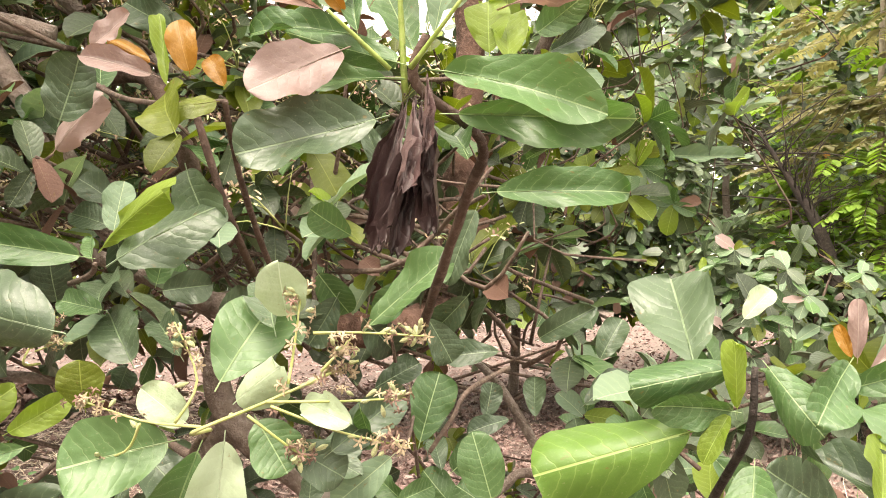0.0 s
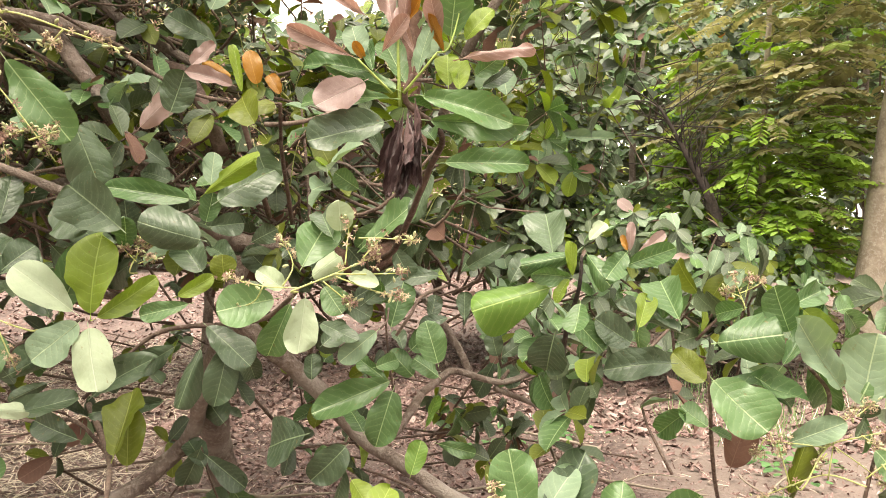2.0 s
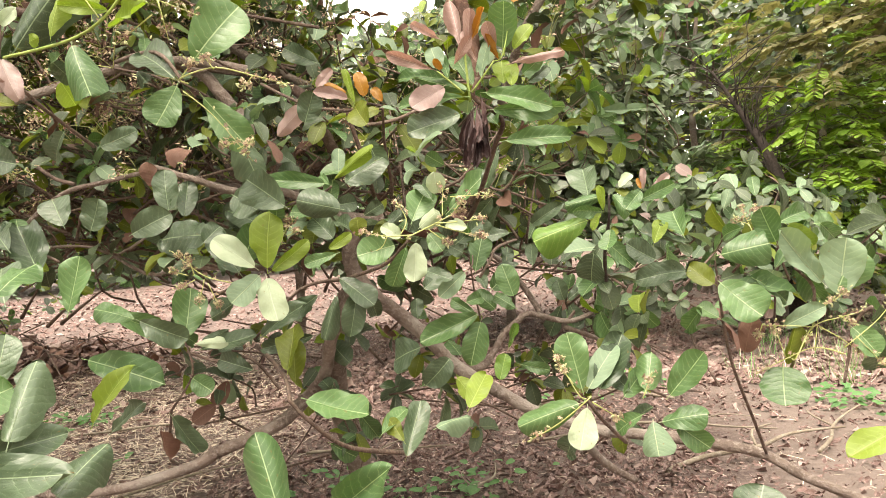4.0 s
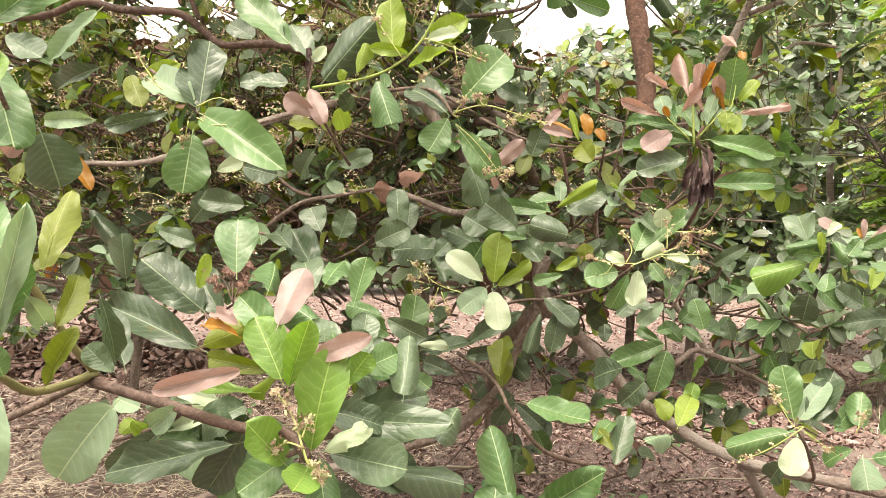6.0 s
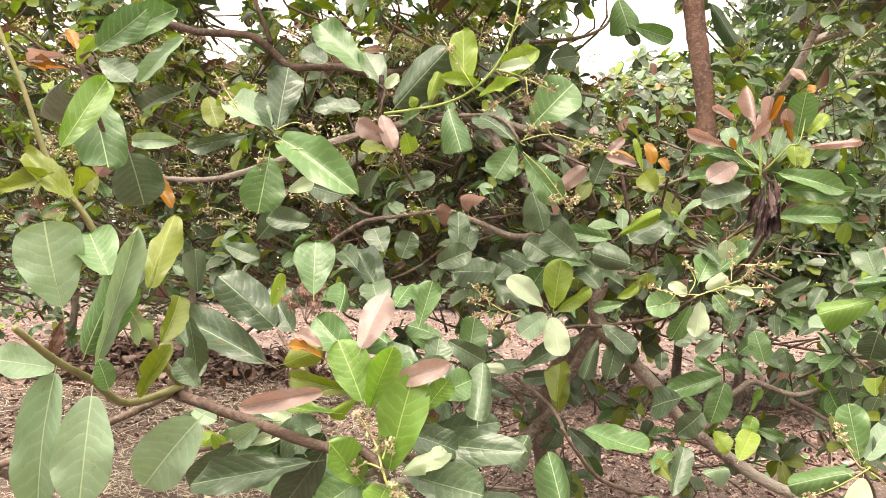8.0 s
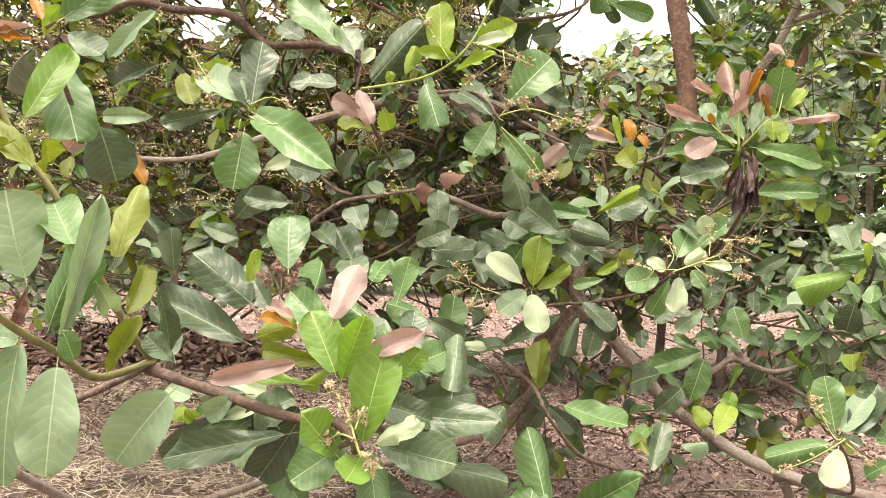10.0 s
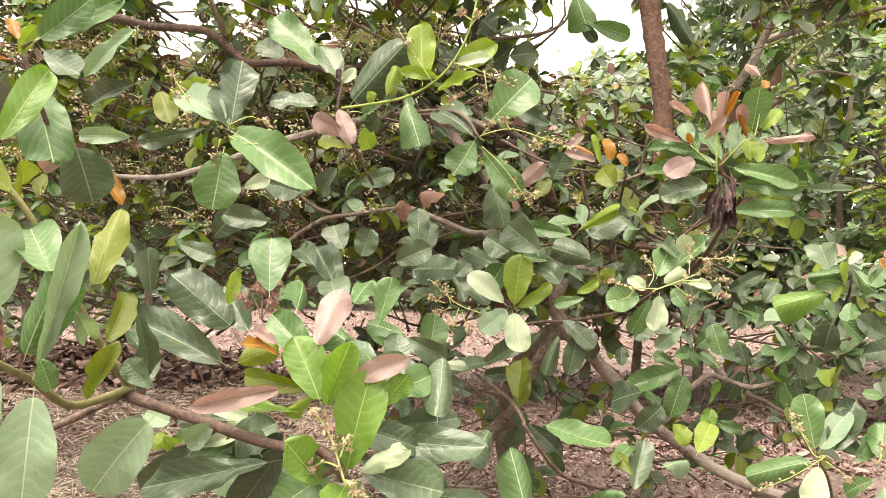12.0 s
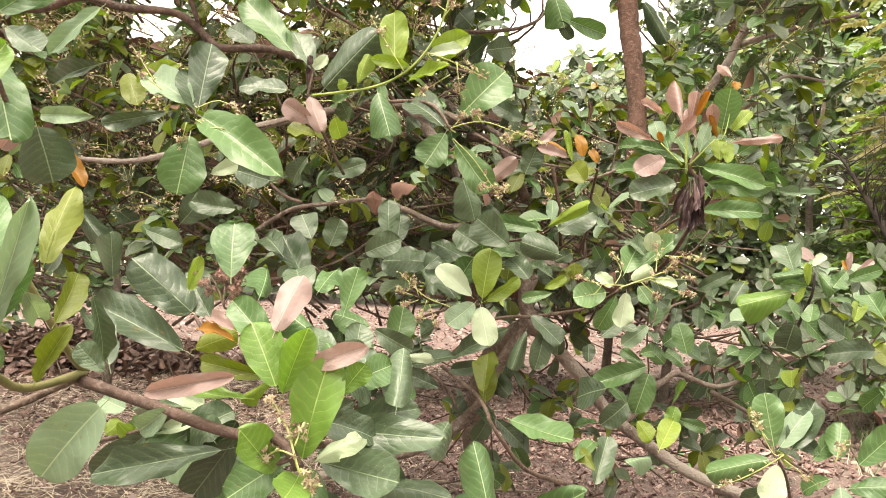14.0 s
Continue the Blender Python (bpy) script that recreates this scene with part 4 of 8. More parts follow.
leaf(tw, (0.277, 0.620, 1.329), (0.237, 0.580, 1.292), 0.032, (0.38, -0.80, 0.46), "m", 7)
leaf(tw, (0.203, 0.620, 1.292), (0.197, 0.594, 1.337), 0.017, (0.01, -0.87, -0.50), "y", 8)
leaf(tw, (0.199, 0.620, 1.292), (0.176, 0.604, 1.264), 0.016, (-0.17, -0.78, 0.60), "y", 6)
leaf(tw, (0.179, 0.620, 1.280), (0.067, 0.597, 1.252), 0.064, (0.11, -0.91, 0.40), "f", 4)
leaf(tw, (0.214, 0.620, 1.260), (0.204, 0.590, 1.216), 0.035, (-0.39, -0.72, 0.58), "m", 3)
leaf(tw, (0.161, 0.620, 1.250), (0.123, 0.670, 1.273), 0.035, (-0.46, -0.64, 0.62), "m", 4)
leaf(tw, (0.271, 0.620, 1.308), (0.336, 0.589, 1.336), 0.029, (-0.44, -0.90, 0.00), "m", 3)
leaf(tw, (0.350, 0.620, 1.232), (0.336, 0.720, 1.306), 0.056, (-0.44, -0.57, 0.69), "m", 1)
leaf(tw, (0.375, 0.730, 1.159), (0.268, 0.723, 1.160), 0.052, (0.07, -0.88, 0.47), "d", 6)
leaf(tw, (0.357, 0.620, 1.217), (0.269, 0.700, 1.241), 0.034, (-0.11, -0.39, 0.92), "d", 7)
leaf(tw, (0.292, 0.620, 1.221), (0.322, 0.670, 1.277), 0.030, (0.15, -0.78, 0.61), "y", 1)
leaf(tw, (0.318, 0.760, 1.183), (0.252, 0.752, 1.222), 0.051, (0.26, -0.93, 0.25), "d", 3)
leaf(tw, (0.180, 0.620, 1.218), (0.167, 0.650, 1.149), 0.057, (-0.40, -0.87, -0.31), "d", 1)
leaf(tw, (0.280, 0.620, 1.327), (0.279, 0.611, 1.368), 0.013, (-0.19, -0.96, -0.21), "k", 8)
leaf(tw, (0.284, 0.620, 1.317), (0.336, 0.640, 1.358), 0.016, (0.07, -0.93, 0.36), "k", 0)
leaf(tw, (0.277, 0.620, 1.329), (0.270, 0.625, 1.352), 0.009, (-0.49, -0.87, 0.07), "r", 0)
leaf(tw, (0.256, 0.820, 1.342), (0.286, 0.825, 1.376), 0.023, (-0.27, -0.89, 0.37), "p", 6)
leaf(tw, (0.208, 0.740, 1.237), (0.270, 0.738, 1.176), 0.039, (0.23, -0.94, 0.27), "m", 2)
# large right leaves
tw = twig(tree, [(0.436, 0.770, 1.140), (0.442, 0.780, 1.106), (0.474, 0.850, 0.949), (0.560, 1.020, 0.760), (0.650, 1.270, 0.606)], 0.0025, 0.0045, TWIG)
leaf(tw, (0.443, 0.770, 1.184), (0.530, 0.723, 1.207), 0.082, (-0.51, -0.84, 0.21), "m", 4)
leaf(tw, (0.439, 0.770, 1.132), (0.509, 0.730, 1.053), 0.086, (-0.09, -0.92, 0.38), "m", 7)
leaf(tw, (0.435, 0.770, 1.123), (0.392, 0.815, 1.157), 0.048, (-0.33, -0.76, 0.56), "o", 3)
leaf(tw, (0.439, 0.770, 1.053), (0.402, 0.800, 1.074), 0.038, (-0.15, -0.68, 0.72), "m", 3)
leaf(tw, (0.439, 0.770, 1.051), (0.477, 0.774, 1.038), 0.020, (0.29, -0.65, 0.70), "m", 0)
leaf(tw, (0.513, 0.890, 0.951), (0.522, 0.850, 1.034), 0.052, (-0.56, -0.77, -0.31), "b", 8)
leaf(tw, (0.562, 0.770, 1.199), (0.528, 0.762, 1.278), 0.055, (-0.20, -0.96, -0.18), "m", 3)
leaf(tw, (0.510, 0.770, 1.132), (0.607, 0.830, 1.075), 0.049, (0.62, -0.72, 0.30), "m", 0)
leaf(tw, (0.405, 0.770, 1.078), (0.382, 0.870, 1.018), 0.043, (-0.89, -0.37, -0.28), "m", 2)
leaf(tw, (0.383, 1.020, 1.206), (0.386, 1.038, 1.127), 0.030, (-0.52, -0.83, -0.21), "m", 4)
tw = twig(tree, [(0.687, 0.800, 0.898), (0.716, 0.800, 1.020), (0.744, 0.780, 1.057)], 0.0030, 0.0040, TWIG)
leaf(tw, (0.687, 0.800, 1.096), (0.720, 0.791, 1.179), 0.088, (-0.52, -0.85, 0.11), "m", 4)
leaf(tw, (0.567, 0.800, 0.944), (0.548, 0.752, 0.869), 0.098, (-0.20, -0.80, 0.56), "m", 2)
leaf(tw, (0.809, 0.800, 0.805), (0.671, 0.750, 0.769), 0.063, (-0.01, -0.57, 0.82), "y", 0)
leaf(tw, (0.646, 0.800, 1.234), (0.726, 0.900, 1.235), 0.058, (0.62, -0.51, 0.60), "m", 2)
leaf(tw, (0.559, 0.800, 1.141), (0.654, 0.860, 1.234), 0.038, (-0.19, -0.72, 0.66), "m", 7)
leaf(tw, (0.767, 0.800, 0.992), (0.773, 0.840, 0.898), 0.063, (-0.28, -0.88, -0.39), "d", 6)
pn = panicle(tree, [(0.679, 0.770, 0.965), (0.626, 0.780, 0.979), (0.569, 0.790, 0.956), (0.511, 0.800, 0.926)])
spray(pn, [(0.622, 0.770, 0.974), (0.642, 0.780, 1.076)])
spray(pn, [(0.680, 0.770, 0.977), (0.755, 0.780, 1.032), (0.793, 0.790, 1.077)])
spray(pn, [(0.564, 0.770, 0.965), (0.547, 0.780, 1.033)])
spray(pn, [(0.704, 0.770, 1.000), (0.772, 0.780, 0.921)])
tw = twig(tree, [(0.628, 0.850, 1.003), (0.643, 0.820, 1.067), (0.639, 0.810, 1.106), (0.603, 0.800, 1.145)], 0.0040, 0.0030, TWIG)
twig(tree, [(0.587, 0.820, 0.926), (0.606, 0.800, 0.988), (0.634, 0.800, 1.021)], 0.0040, 0.0030, OLIVE_STEM)
leaf(tw, (0.661, 0.800, 1.104), (0.554, 0.761, 1.230), 0.057, (0.25, -0.96, -0.09), "g", 7)
leaf(tw, (0.688, 0.800, 1.076), (0.709, 0.805, 1.200), 0.089, (-0.35, -0.93, 0.10), "g", 3)
leaf(tw, (0.612, 0.800, 1.164), (0.667, 0.854, 1.045), 0.051, (-0.34, -0.79, -0.52), "m", 6)
leaf(tw, (0.591, 0.800, 1.238), (0.657, 0.830, 1.188), 0.041, (0.36, -0.93, -0.08), "y", 2)
leaf(tw, (0.573, 0.800, 1.241), (0.673, 0.860, 1.275), 0.041, (0.36, -0.83, 0.42), "m", 1)
leaf(tw, (0.503, 0.800, 1.143), (0.614, 0.880, 1.098), 0.054, (0.60, -0.80, 0.03), "g", 1)
leaf(tw, (0.452, 0.800, 1.119), (0.605, 0.770, 1.123), 0.044, (-0.14, -0.58, 0.80), "m", 6)
leaf(tw, (0.504, 0.800, 1.238), (0.463, 0.860, 1.221), 0.034, (-0.83, -0.54, 0.11), "m", 1)
leaf(tw, (0.568, 0.800, 1.020), (0.640, 0.755, 1.068), 0.041, (-0.56, -0.82, 0.07), "g", 0)
leaf(tw, (0.574, 0.800, 0.938), (0.582, 0.770, 1.024), 0.034, (-0.70, -0.69, -0.18), "o", 4)
leaf(tw, (0.657, 0.800, 1.237), (0.713, 0.850, 1.194), 0.038, (0.41, -0.81, -0.41), "m", 0)
leaf(tw, (0.706, 0.800, 1.017), (0.747, 0.760, 0.965), 0.055, (-0.19, -0.84, 0.51), "m", 6)
leaf(tw, (0.724, 0.800, 1.026), (0.792, 0.860, 0.962), 0.043, (0.47, -0.84, -0.29), "d", 2)
pn = panicle(tree, [(0.585, 0.770, 0.961), (0.625, 0.780, 1.022), (0.683, 0.790, 1.037), (0.749, 0.800, 1.049)])
spray(pn, [(0.620, 0.770, 1.024), (0.589, 0.780, 1.026), (0.530, 0.790, 1.029)])
spray(pn, [(0.620, 0.770, 1.024), (0.643, 0.780, 1.058), (0.674, 0.790, 1.074)])
spray(pn, [(0.620, 0.770, 1.015), (0.607, 0.780, 0.994)])
spray(pn, [(0.621, 0.770, 1.033), (0.678, 0.780, 0.995), (0.728, 0.790, 0.956)])
spray(pn, [(0.665, 0.770, 1.074), (0.696, 0.780, 1.094)])
spray(pn, [(0.523, 0.770, 1.035), (0.513, 0.780, 1.003)])
spray(pn, [(0.673, 0.770, 1.044), (0.705, 0.780, 1.022)])
tw = twig(tree, [(0.598, 1.100, 1.164), (0.596, 1.060, 1.214), (0.604, 1.050, 1.259)], 0.0030, 0.0020, TWIG)
leaf(tw, (0.527, 1.050, 1.276), (0.542, 1.044, 1.326), 0.033, (-0.31, -0.95, -0.01), "g", 4)
leaf(tw, (0.593, 1.050, 1.292), (0.564, 1.062, 1.258), 0.038, (-0.38, -0.92, 0.01), "g", 3)
leaf(tw, (0.604, 1.050, 1.303), (0.606, 1.086, 1.348), 0.035, (-0.06, -0.78, 0.63), "m", 3)
pn = panicle(tree, [(0.583, 1.020, 1.217), (0.575, 1.030, 1.249), (0.563, 1.040, 1.282)])
spray(pn, [(0.572, 1.020, 1.245), (0.608, 1.030, 1.260), (0.622, 1.040, 1.271)])
spray(pn, [(0.574, 1.020, 1.239), (0.565, 1.030, 1.244), (0.548, 1.040, 1.249)])
spray(pn, [(0.583, 1.020, 1.239), (0.597, 1.030, 1.282)])
# low right rosette
tw = twig(tree, [(0.142, 0.560, 0.946), (0.174, 0.620, 0.889), (0.241, 0.900, 0.762), (0.263, 1.200, 0.689), (0.269, 1.370, 0.650)], 0.0030, 0.0060, TWIG)
leaf(tw, (0.136, 0.560, 0.941), (0.006, 0.560, 0.905), 0.057, (-0.11, -0.91, 0.41), "m", 4)
leaf(tw, (0.143, 0.560, 0.935), (0.124, 0.520, 0.865), 0.054, (0.01, -0.87, 0.50), "p", 0)
leaf(tw, (0.144, 0.560, 0.960), (0.202, 0.586, 1.047), 0.048, (-0.23, -0.88, 0.42), "g", 0)
leaf(tw, (0.137, 0.560, 0.958), (0.115, 0.555, 1.072), 0.063, (0.00, -1.00, -0.04), "m", 2)
leaf(tw, (0.165, 0.560, 0.957), (0.222, 0.610, 1.053), 0.060, (-0.14, -0.84, 0.52), "d", 7)
leaf(tw, (0.252, 0.560, 0.953), (0.273, 0.590, 1.026), 0.050, (0.04, -0.93, 0.37), "m", 4)
leaf(tw, (0.289, 0.560, 0.941), (0.358, 0.539, 1.028), 0.055, (-0.47, -0.87, 0.16), "m", 3)
leaf(tw, (0.271, 0.560, 0.896), (0.346, 0.522, 0.926), 0.047, (-0.54, -0.70, 0.47), "m", 8)
leaf(tw, (0.245, 0.560, 0.914), (0.188, 0.575, 0.884), 0.037, (-0.45, -0.74, 0.50), "m", 6)
leaf(tw, (0.260, 0.560, 0.902), (0.258, 0.520, 0.850), 0.060, (-0.29, -0.75, 0.59), "g", 4)
leaf(tw, (0.298, 0.560, 0.895), (0.358, 0.566, 0.844), 0.046, (0.04, -1.00, -0.07), "m", 7)
leaf(tw, (0.117, 0.560, 0.878), (0.089, 0.600, 0.823), 0.046, (-0.66, -0.73, -0.19), "d", 1)
leaf(tw, (0.208, 0.560, 0.944), (0.258, 0.610, 0.986), 0.042, (0.51, -0.79, 0.34), "m", 0)
leaf(tw, (0.225, 0.560, 0.957), (0.192, 0.640, 0.979), 0.036, (-0.70, -0.45, 0.56), "d", 0)
pn = panicle(tree, [(0.145, 0.530, 0.954), (0.089, 0.540, 0.909), (0.027, 0.550, 0.874)])
spray(pn, [(0.140, 0.530, 0.954), (0.125, 0.540, 0.964), (0.086, 0.550, 1.043)])
spray(pn, [(0.150, 0.530, 0.948), (0.209, 0.540, 0.905)])
spray(pn, [(0.241, 0.530, 0.950), (0.261, 0.540, 0.992)])
spray(pn, [(0.119, 0.530, 0.983), (0.095, 0.540, 1.016)])
# bottom right rosette
tw = twig(tree, [(0.152, 0.060, 0.839), (0.183, 0.080, 0.801), (0.275, 0.200, 0.672), (0.541, 0.700, 0.467), (0.754, 1.050, 0.469), (0.841, 1.180, 0.513)], 0.0030, 0.0070, TWIG)
leaf(tw, (0.102, 0.060, 0.849), (0.036, 0.048, 0.894), 0.047, (0.25, -0.96, 0.12), "m", 0)
leaf(tw, (0.130, 0.060, 0.851), (0.169, 0.022, 0.939), 0.042, (-0.41, -0.89, -0.20), "m", 0)
leaf(tw, (0.233, 0.060, 0.831), (0.197, 0.100, 0.883), 0.053, (-0.40, -0.84, 0.37), "d", 0)
leaf(tw, (0.168, 0.060, 0.847), (0.217, 0.054, 0.826), 0.043, (0.16, -0.78, 0.61), "m", 2)
leaf(tw, (0.292, 0.060, 0.815), (0.305, 0.030, 0.930), 0.057, (-0.37, -0.91, -0.20), "m", 1)
leaf(tw, (0.336, 0.200, 0.835), (0.357, 0.226, 0.896), 0.073, (-0.23, -0.86, 0.45), "d", 0)
leaf(tw, (0.094, 0.060, 0.840), (0.064, 0.030, 0.829), 0.038, (0.36, -0.62, 0.70), "p", 2)
leaf(tw, (0.288, 0.060, 0.838), (0.267, 0.040, 0.875), 0.015, (0.50, -0.85, -0.18), "k", 4)
leaf(tw, (0.240, 0.060, 0.848), (0.271, 0.072, 0.820), 0.032, (0.60, -0.71, 0.35), "m", 0)
# lower middle
tw = twig(tree, [(-0.429, 0.400, 0.560), (-0.442, 0.380, 0.680), (-0.419, 0.420, 0.775)], 0.0040, 0.0030, TWIG)
twig(tree, [(-0.467, 0.660, 0.953), (-0.436, 0.700, 0.892), (-0.383, 0.800, 0.806), (-0.282, 0.950, 0.743)], 0.0040, 0.0060, TWIG)
leaf(tw, (-0.415, 0.600, 0.966), (-0.258, 0.533, 0.932), 0.066, (-0.11, -0.65, 0.75), "m", 3)
leaf(tw, (-0.411, 0.420, 0.781), (-0.449, 0.427, 0.944), 0.072, (0.41, -0.90, 0.13), "m", 4)
leaf(tw, (-0.405, 0.600, 0.707), (-0.225, 0.540, 0.846), 0.072, (-0.35, -0.94, 0.05), "m", 7)
leaf(tw, (-0.448, 0.360, 0.699), (-0.442, 0.421, 0.829), 0.084, (0.37, -0.85, 0.38), "m", 2)
leaf(tw, (-0.375, 0.400, 0.683), (-0.308, 0.362, 0.745), 0.054, (-0.64, -0.73, 0.25), "m", 2)
leaf(tw, (-0.215, 0.600, 0.867), (-0.257, 0.640, 0.919), 0.035, (0.22, -0.68, 0.70), "o", 8)
leaf(tw, (-0.360, 0.600, 0.726), (-0.292, 0.614, 0.751), 0.026, (-0.10, -0.73, 0.68), "y", 2)
leaf(tw, (-0.263, 0.600, 0.883), (-0.224, 0.700, 0.923), 0.038, (0.22, -0.43, 0.87), "m", 0)
leaf(tw, (-0.217, 0.600, 0.833), (-0.196, 0.700, 0.922), 0.051, (0.43, -0.65, 0.63), "d", 7)
twig(tree, [(-0.463, 0.660, 0.953), (-0.525, 0.800, 0.985), (-0.659, 1.000, 1.021)], 0.0040, 0.0060, TWIG)
leaf(tw, (-0.154, 0.600, 0.892), (-0.086, 0.700, 0.906), 0.043, (0.41, -0.39, 0.82), "g", 4)
leaf(tw, (-0.127, 0.800, 0.954), (-0.095, 0.766, 0.919), 0.042, (-0.39, -0.81, 0.43), "y", 8)
leaf(tw, (-0.085, 0.600, 0.926), (-0.050, 0.680, 0.983), 0.048, (0.19, -0.63, 0.76), "y", 2)
leaf(tw, (-0.197, 0.800, 1.025), (-0.279, 0.841, 0.996), 0.083, (-0.51, -0.78, 0.36), "d", 0)
leaf(tw, (-0.147, 0.900, 0.982), (-0.205, 0.876, 0.917), 0.068, (0.29, -0.95, 0.10), "d", 1)
# left lower sprigs
tw = twig(tree, [(-0.799, 0.800, 0.911), (-0.740, 0.800, 0.994), (-0.755, 0.800, 1.079)], 0.0030, 0.0020, TWIG)
twig(tree, [(-0.799, 0.800, 0.911), (-0.894, 0.950, 0.760), (-1.005, 1.200, 0.662)], 0.0030, 0.0040, TWIG)
leaf(tw, (-0.974, 0.750, 1.049), (-0.748, 0.650, 1.015), 0.083, (-0.28, -0.80, 0.53), "m", 0)
leaf(tw, (-0.893, 0.630, 0.920), (-0.812, 0.620, 1.047), 0.045, (-0.21, -0.98, 0.05), "y", 6)
leaf(tw, (-0.926, 0.750, 0.874), (-0.819, 0.700, 0.955), 0.040, (-0.54, -0.82, 0.21), "d", 2)
leaf(tw, (-0.894, 0.750, 1.146), (-0.826, 0.850, 1.088), 0.053, (0.83, -0.56, 0.02), "m", 7)
leaf(tw, (-0.727, 0.750, 1.080), (-0.724, 0.800, 1.189), 0.079, (0.58, -0.75, 0.33), "m", 7)
leaf(tw, (-0.777, 0.750, 0.913), (-0.762, 0.830, 0.802), 0.050, (0.94, -0.31, -0.10), "d", 7)
leaf(tw, (-0.801, 0.750, 0.880), (-0.813, 0.780, 0.792), 0.038, (-0.08, -0.95, -0.31), "b", 4)
leaf(tw, (-0.707, 0.750, 1.068), (-0.628, 0.717, 1.075), 0.027, (-0.39, -0.90, 0.22), "p", 8)
leaf(tw, (-0.701, 0.750, 1.054), (-0.607, 0.850, 1.059), 0.045, (0.50, -0.50, 0.70), "d", 3)
leaf(tw, (-0.720, 0.750, 0.994), (-0.675, 0.755, 0.957), 0.051, (0.21, -0.97, 0.12), "m", 3)
leaf(tw, (-0.647, 0.950, 0.966), (-0.756, 0.956, 1.001), 0.061, (0.04, -0.95, 0.30), "d", 1)
leaf(tw, (-0.496, 0.750, 0.991), (-0.503, 0.850, 1.075), 0.063, (-0.25, -0.63, 0.73), "o", 7)
leaf(tw, (-0.667, 0.750, 1.121), (-0.629, 0.850, 1.152), 0.048, (0.91, -0.39, 0.13), "d", 4)
# dark leaves left of centre
tw = twig(tree, [(-0.413, 1.000, 1.176), (-0.526, 0.980, 1.159), (-0.644, 0.950, 1.044)], 0.0050, 0.0030, TWIG)
twig(tree, [(-0.848, 1.000, 1.017), (-0.765, 1.000, 0.987), (-0.671, 0.980, 0.993), (-0.607, 1.000, 0.907)], 0.0040, 0.0040, TWIG)
leaf(tw, (-0.623, 0.930, 1.048), (-0.513, 0.885, 1.135), 0.059, (-0.45, -0.89, 0.11), "d", 6)
leaf(tw, (-0.478, 0.930, 1.049), (-0.616, 0.949, 1.019), 0.045, (-0.16, -0.98, 0.11), "d", 3)
leaf(tw, (-0.499, 0.810, 0.958), (-0.499, 0.814, 1.058), 0.054, (0.38, -0.93, 0.04), "o", 0)
leaf(tw, (-0.461, 0.930, 1.148), (-0.547, 0.957, 1.098), 0.053, (-0.32, -0.95, 0.03), "d", 2)
leaf(tw, (-0.416, 0.930, 1.148), (-0.444, 0.876, 1.049), 0.048, (0.16, -0.88, 0.44), "d", 4)
leaf(tw, (-0.369, 0.930, 1.147), (-0.378, 0.890, 1.048), 0.066, (0.36, -0.88, 0.32), "d", 1)
leaf(tw, (-0.413, 0.930, 1.187), (-0.321, 0.900, 1.123), 0.074, (0.24, -0.69, 0.68), "d", 0)
leaf(tw, (-0.342, 0.930, 1.147), (-0.325, 0.965, 1.073), 0.044, (0.42, -0.86, -0.30), "d", 1)
leaf(tw, (-0.695, 0.930, 1.078), (-0.777, 0.922, 1.040), 0.035, (0.07, -1.00, 0.06), "d", 8)
leaf(tw, (-0.650, 0.930, 1.043), (-0.722, 0.915, 1.023), 0.034, (-0.01, -0.78, 0.63), "d", 3)
leaf(tw, (-0.658, 0.730, 1.291), (-0.624, 0.758, 1.333), 0.048, (0.43, -0.87, 0.24), "d", 1)
leaf(tw, (-0.734, 0.930, 1.327), (-0.656, 0.850, 1.231), 0.042, (0.49, -0.43, 0.76), "d", 2)
leaf(tw, (-0.576, 0.930, 1.316), (-0.706, 0.971, 1.388), 0.059, (0.00, -0.87, 0.49), "d", 8)
leaf(tw, (-0.618, 1.080, 1.343), (-0.613, 1.046, 1.410), 0.060, (0.44, -0.79, -0.43), "d", 0)
leaf(tw, (-0.556, 0.930, 1.320), (-0.533, 0.880, 1.380), 0.046, (0.20, -0.72, -0.67), "m", 7)
leaf(tw, (-0.414, 0.930, 1.276), (-0.477, 0.962, 1.351), 0.068, (0.08, -0.89, 0.45), "d", 6)
leaf(tw, (-0.451, 0.930, 1.342), (-0.525, 0.941, 1.356), 0.039, (-0.06, -0.90, 0.43), "m", 0)
leaf(tw, (-0.352, 0.930, 1.285), (-0.429, 0.990, 1.345), 0.044, (0.01, -0.70, 0.71), "d", 6)
leaf(tw, (-0.460, 0.930, 1.342), (-0.525, 1.030, 1.403), 0.060, (-0.05, -0.54, 0.84), "d", 6)
leaf(tw, (-0.695, 0.930, 1.328), (-0.681, 0.990, 1.278), 0.050, (0.73, -0.53, -0.42), "d", 0)
leaf(tw, (-0.792, 0.930, 1.358), (-0.793, 0.980, 1.457), 0.058, (0.47, -0.78, 0.40), "d", 2)
leaf(tw, (-0.827, 1.080, 1.380), (-0.799, 1.073, 1.453), 0.053, (0.29, -0.94, -0.21), "d", 0)
leaf(tw, (-0.871, 1.230, 1.465), (-0.923, 1.257, 1.504), 0.048, (-0.06, -0.86, 0.51), "d", 7)
pn = panicle(tree, [(-0.536, 0.900, 1.281), (-0.528, 0.910, 1.308), (-0.506, 0.920, 1.335)])
spray(pn, [(-0.524, 0.900, 1.299), (-0.558, 0.910, 1.327)])
spray(pn, [(-0.524, 0.900, 1.304), (-0.520, 0.910, 1.345)])
spray(pn, [(-0.521, 0.900, 1.295), (-0.492, 0.910, 1.308)])
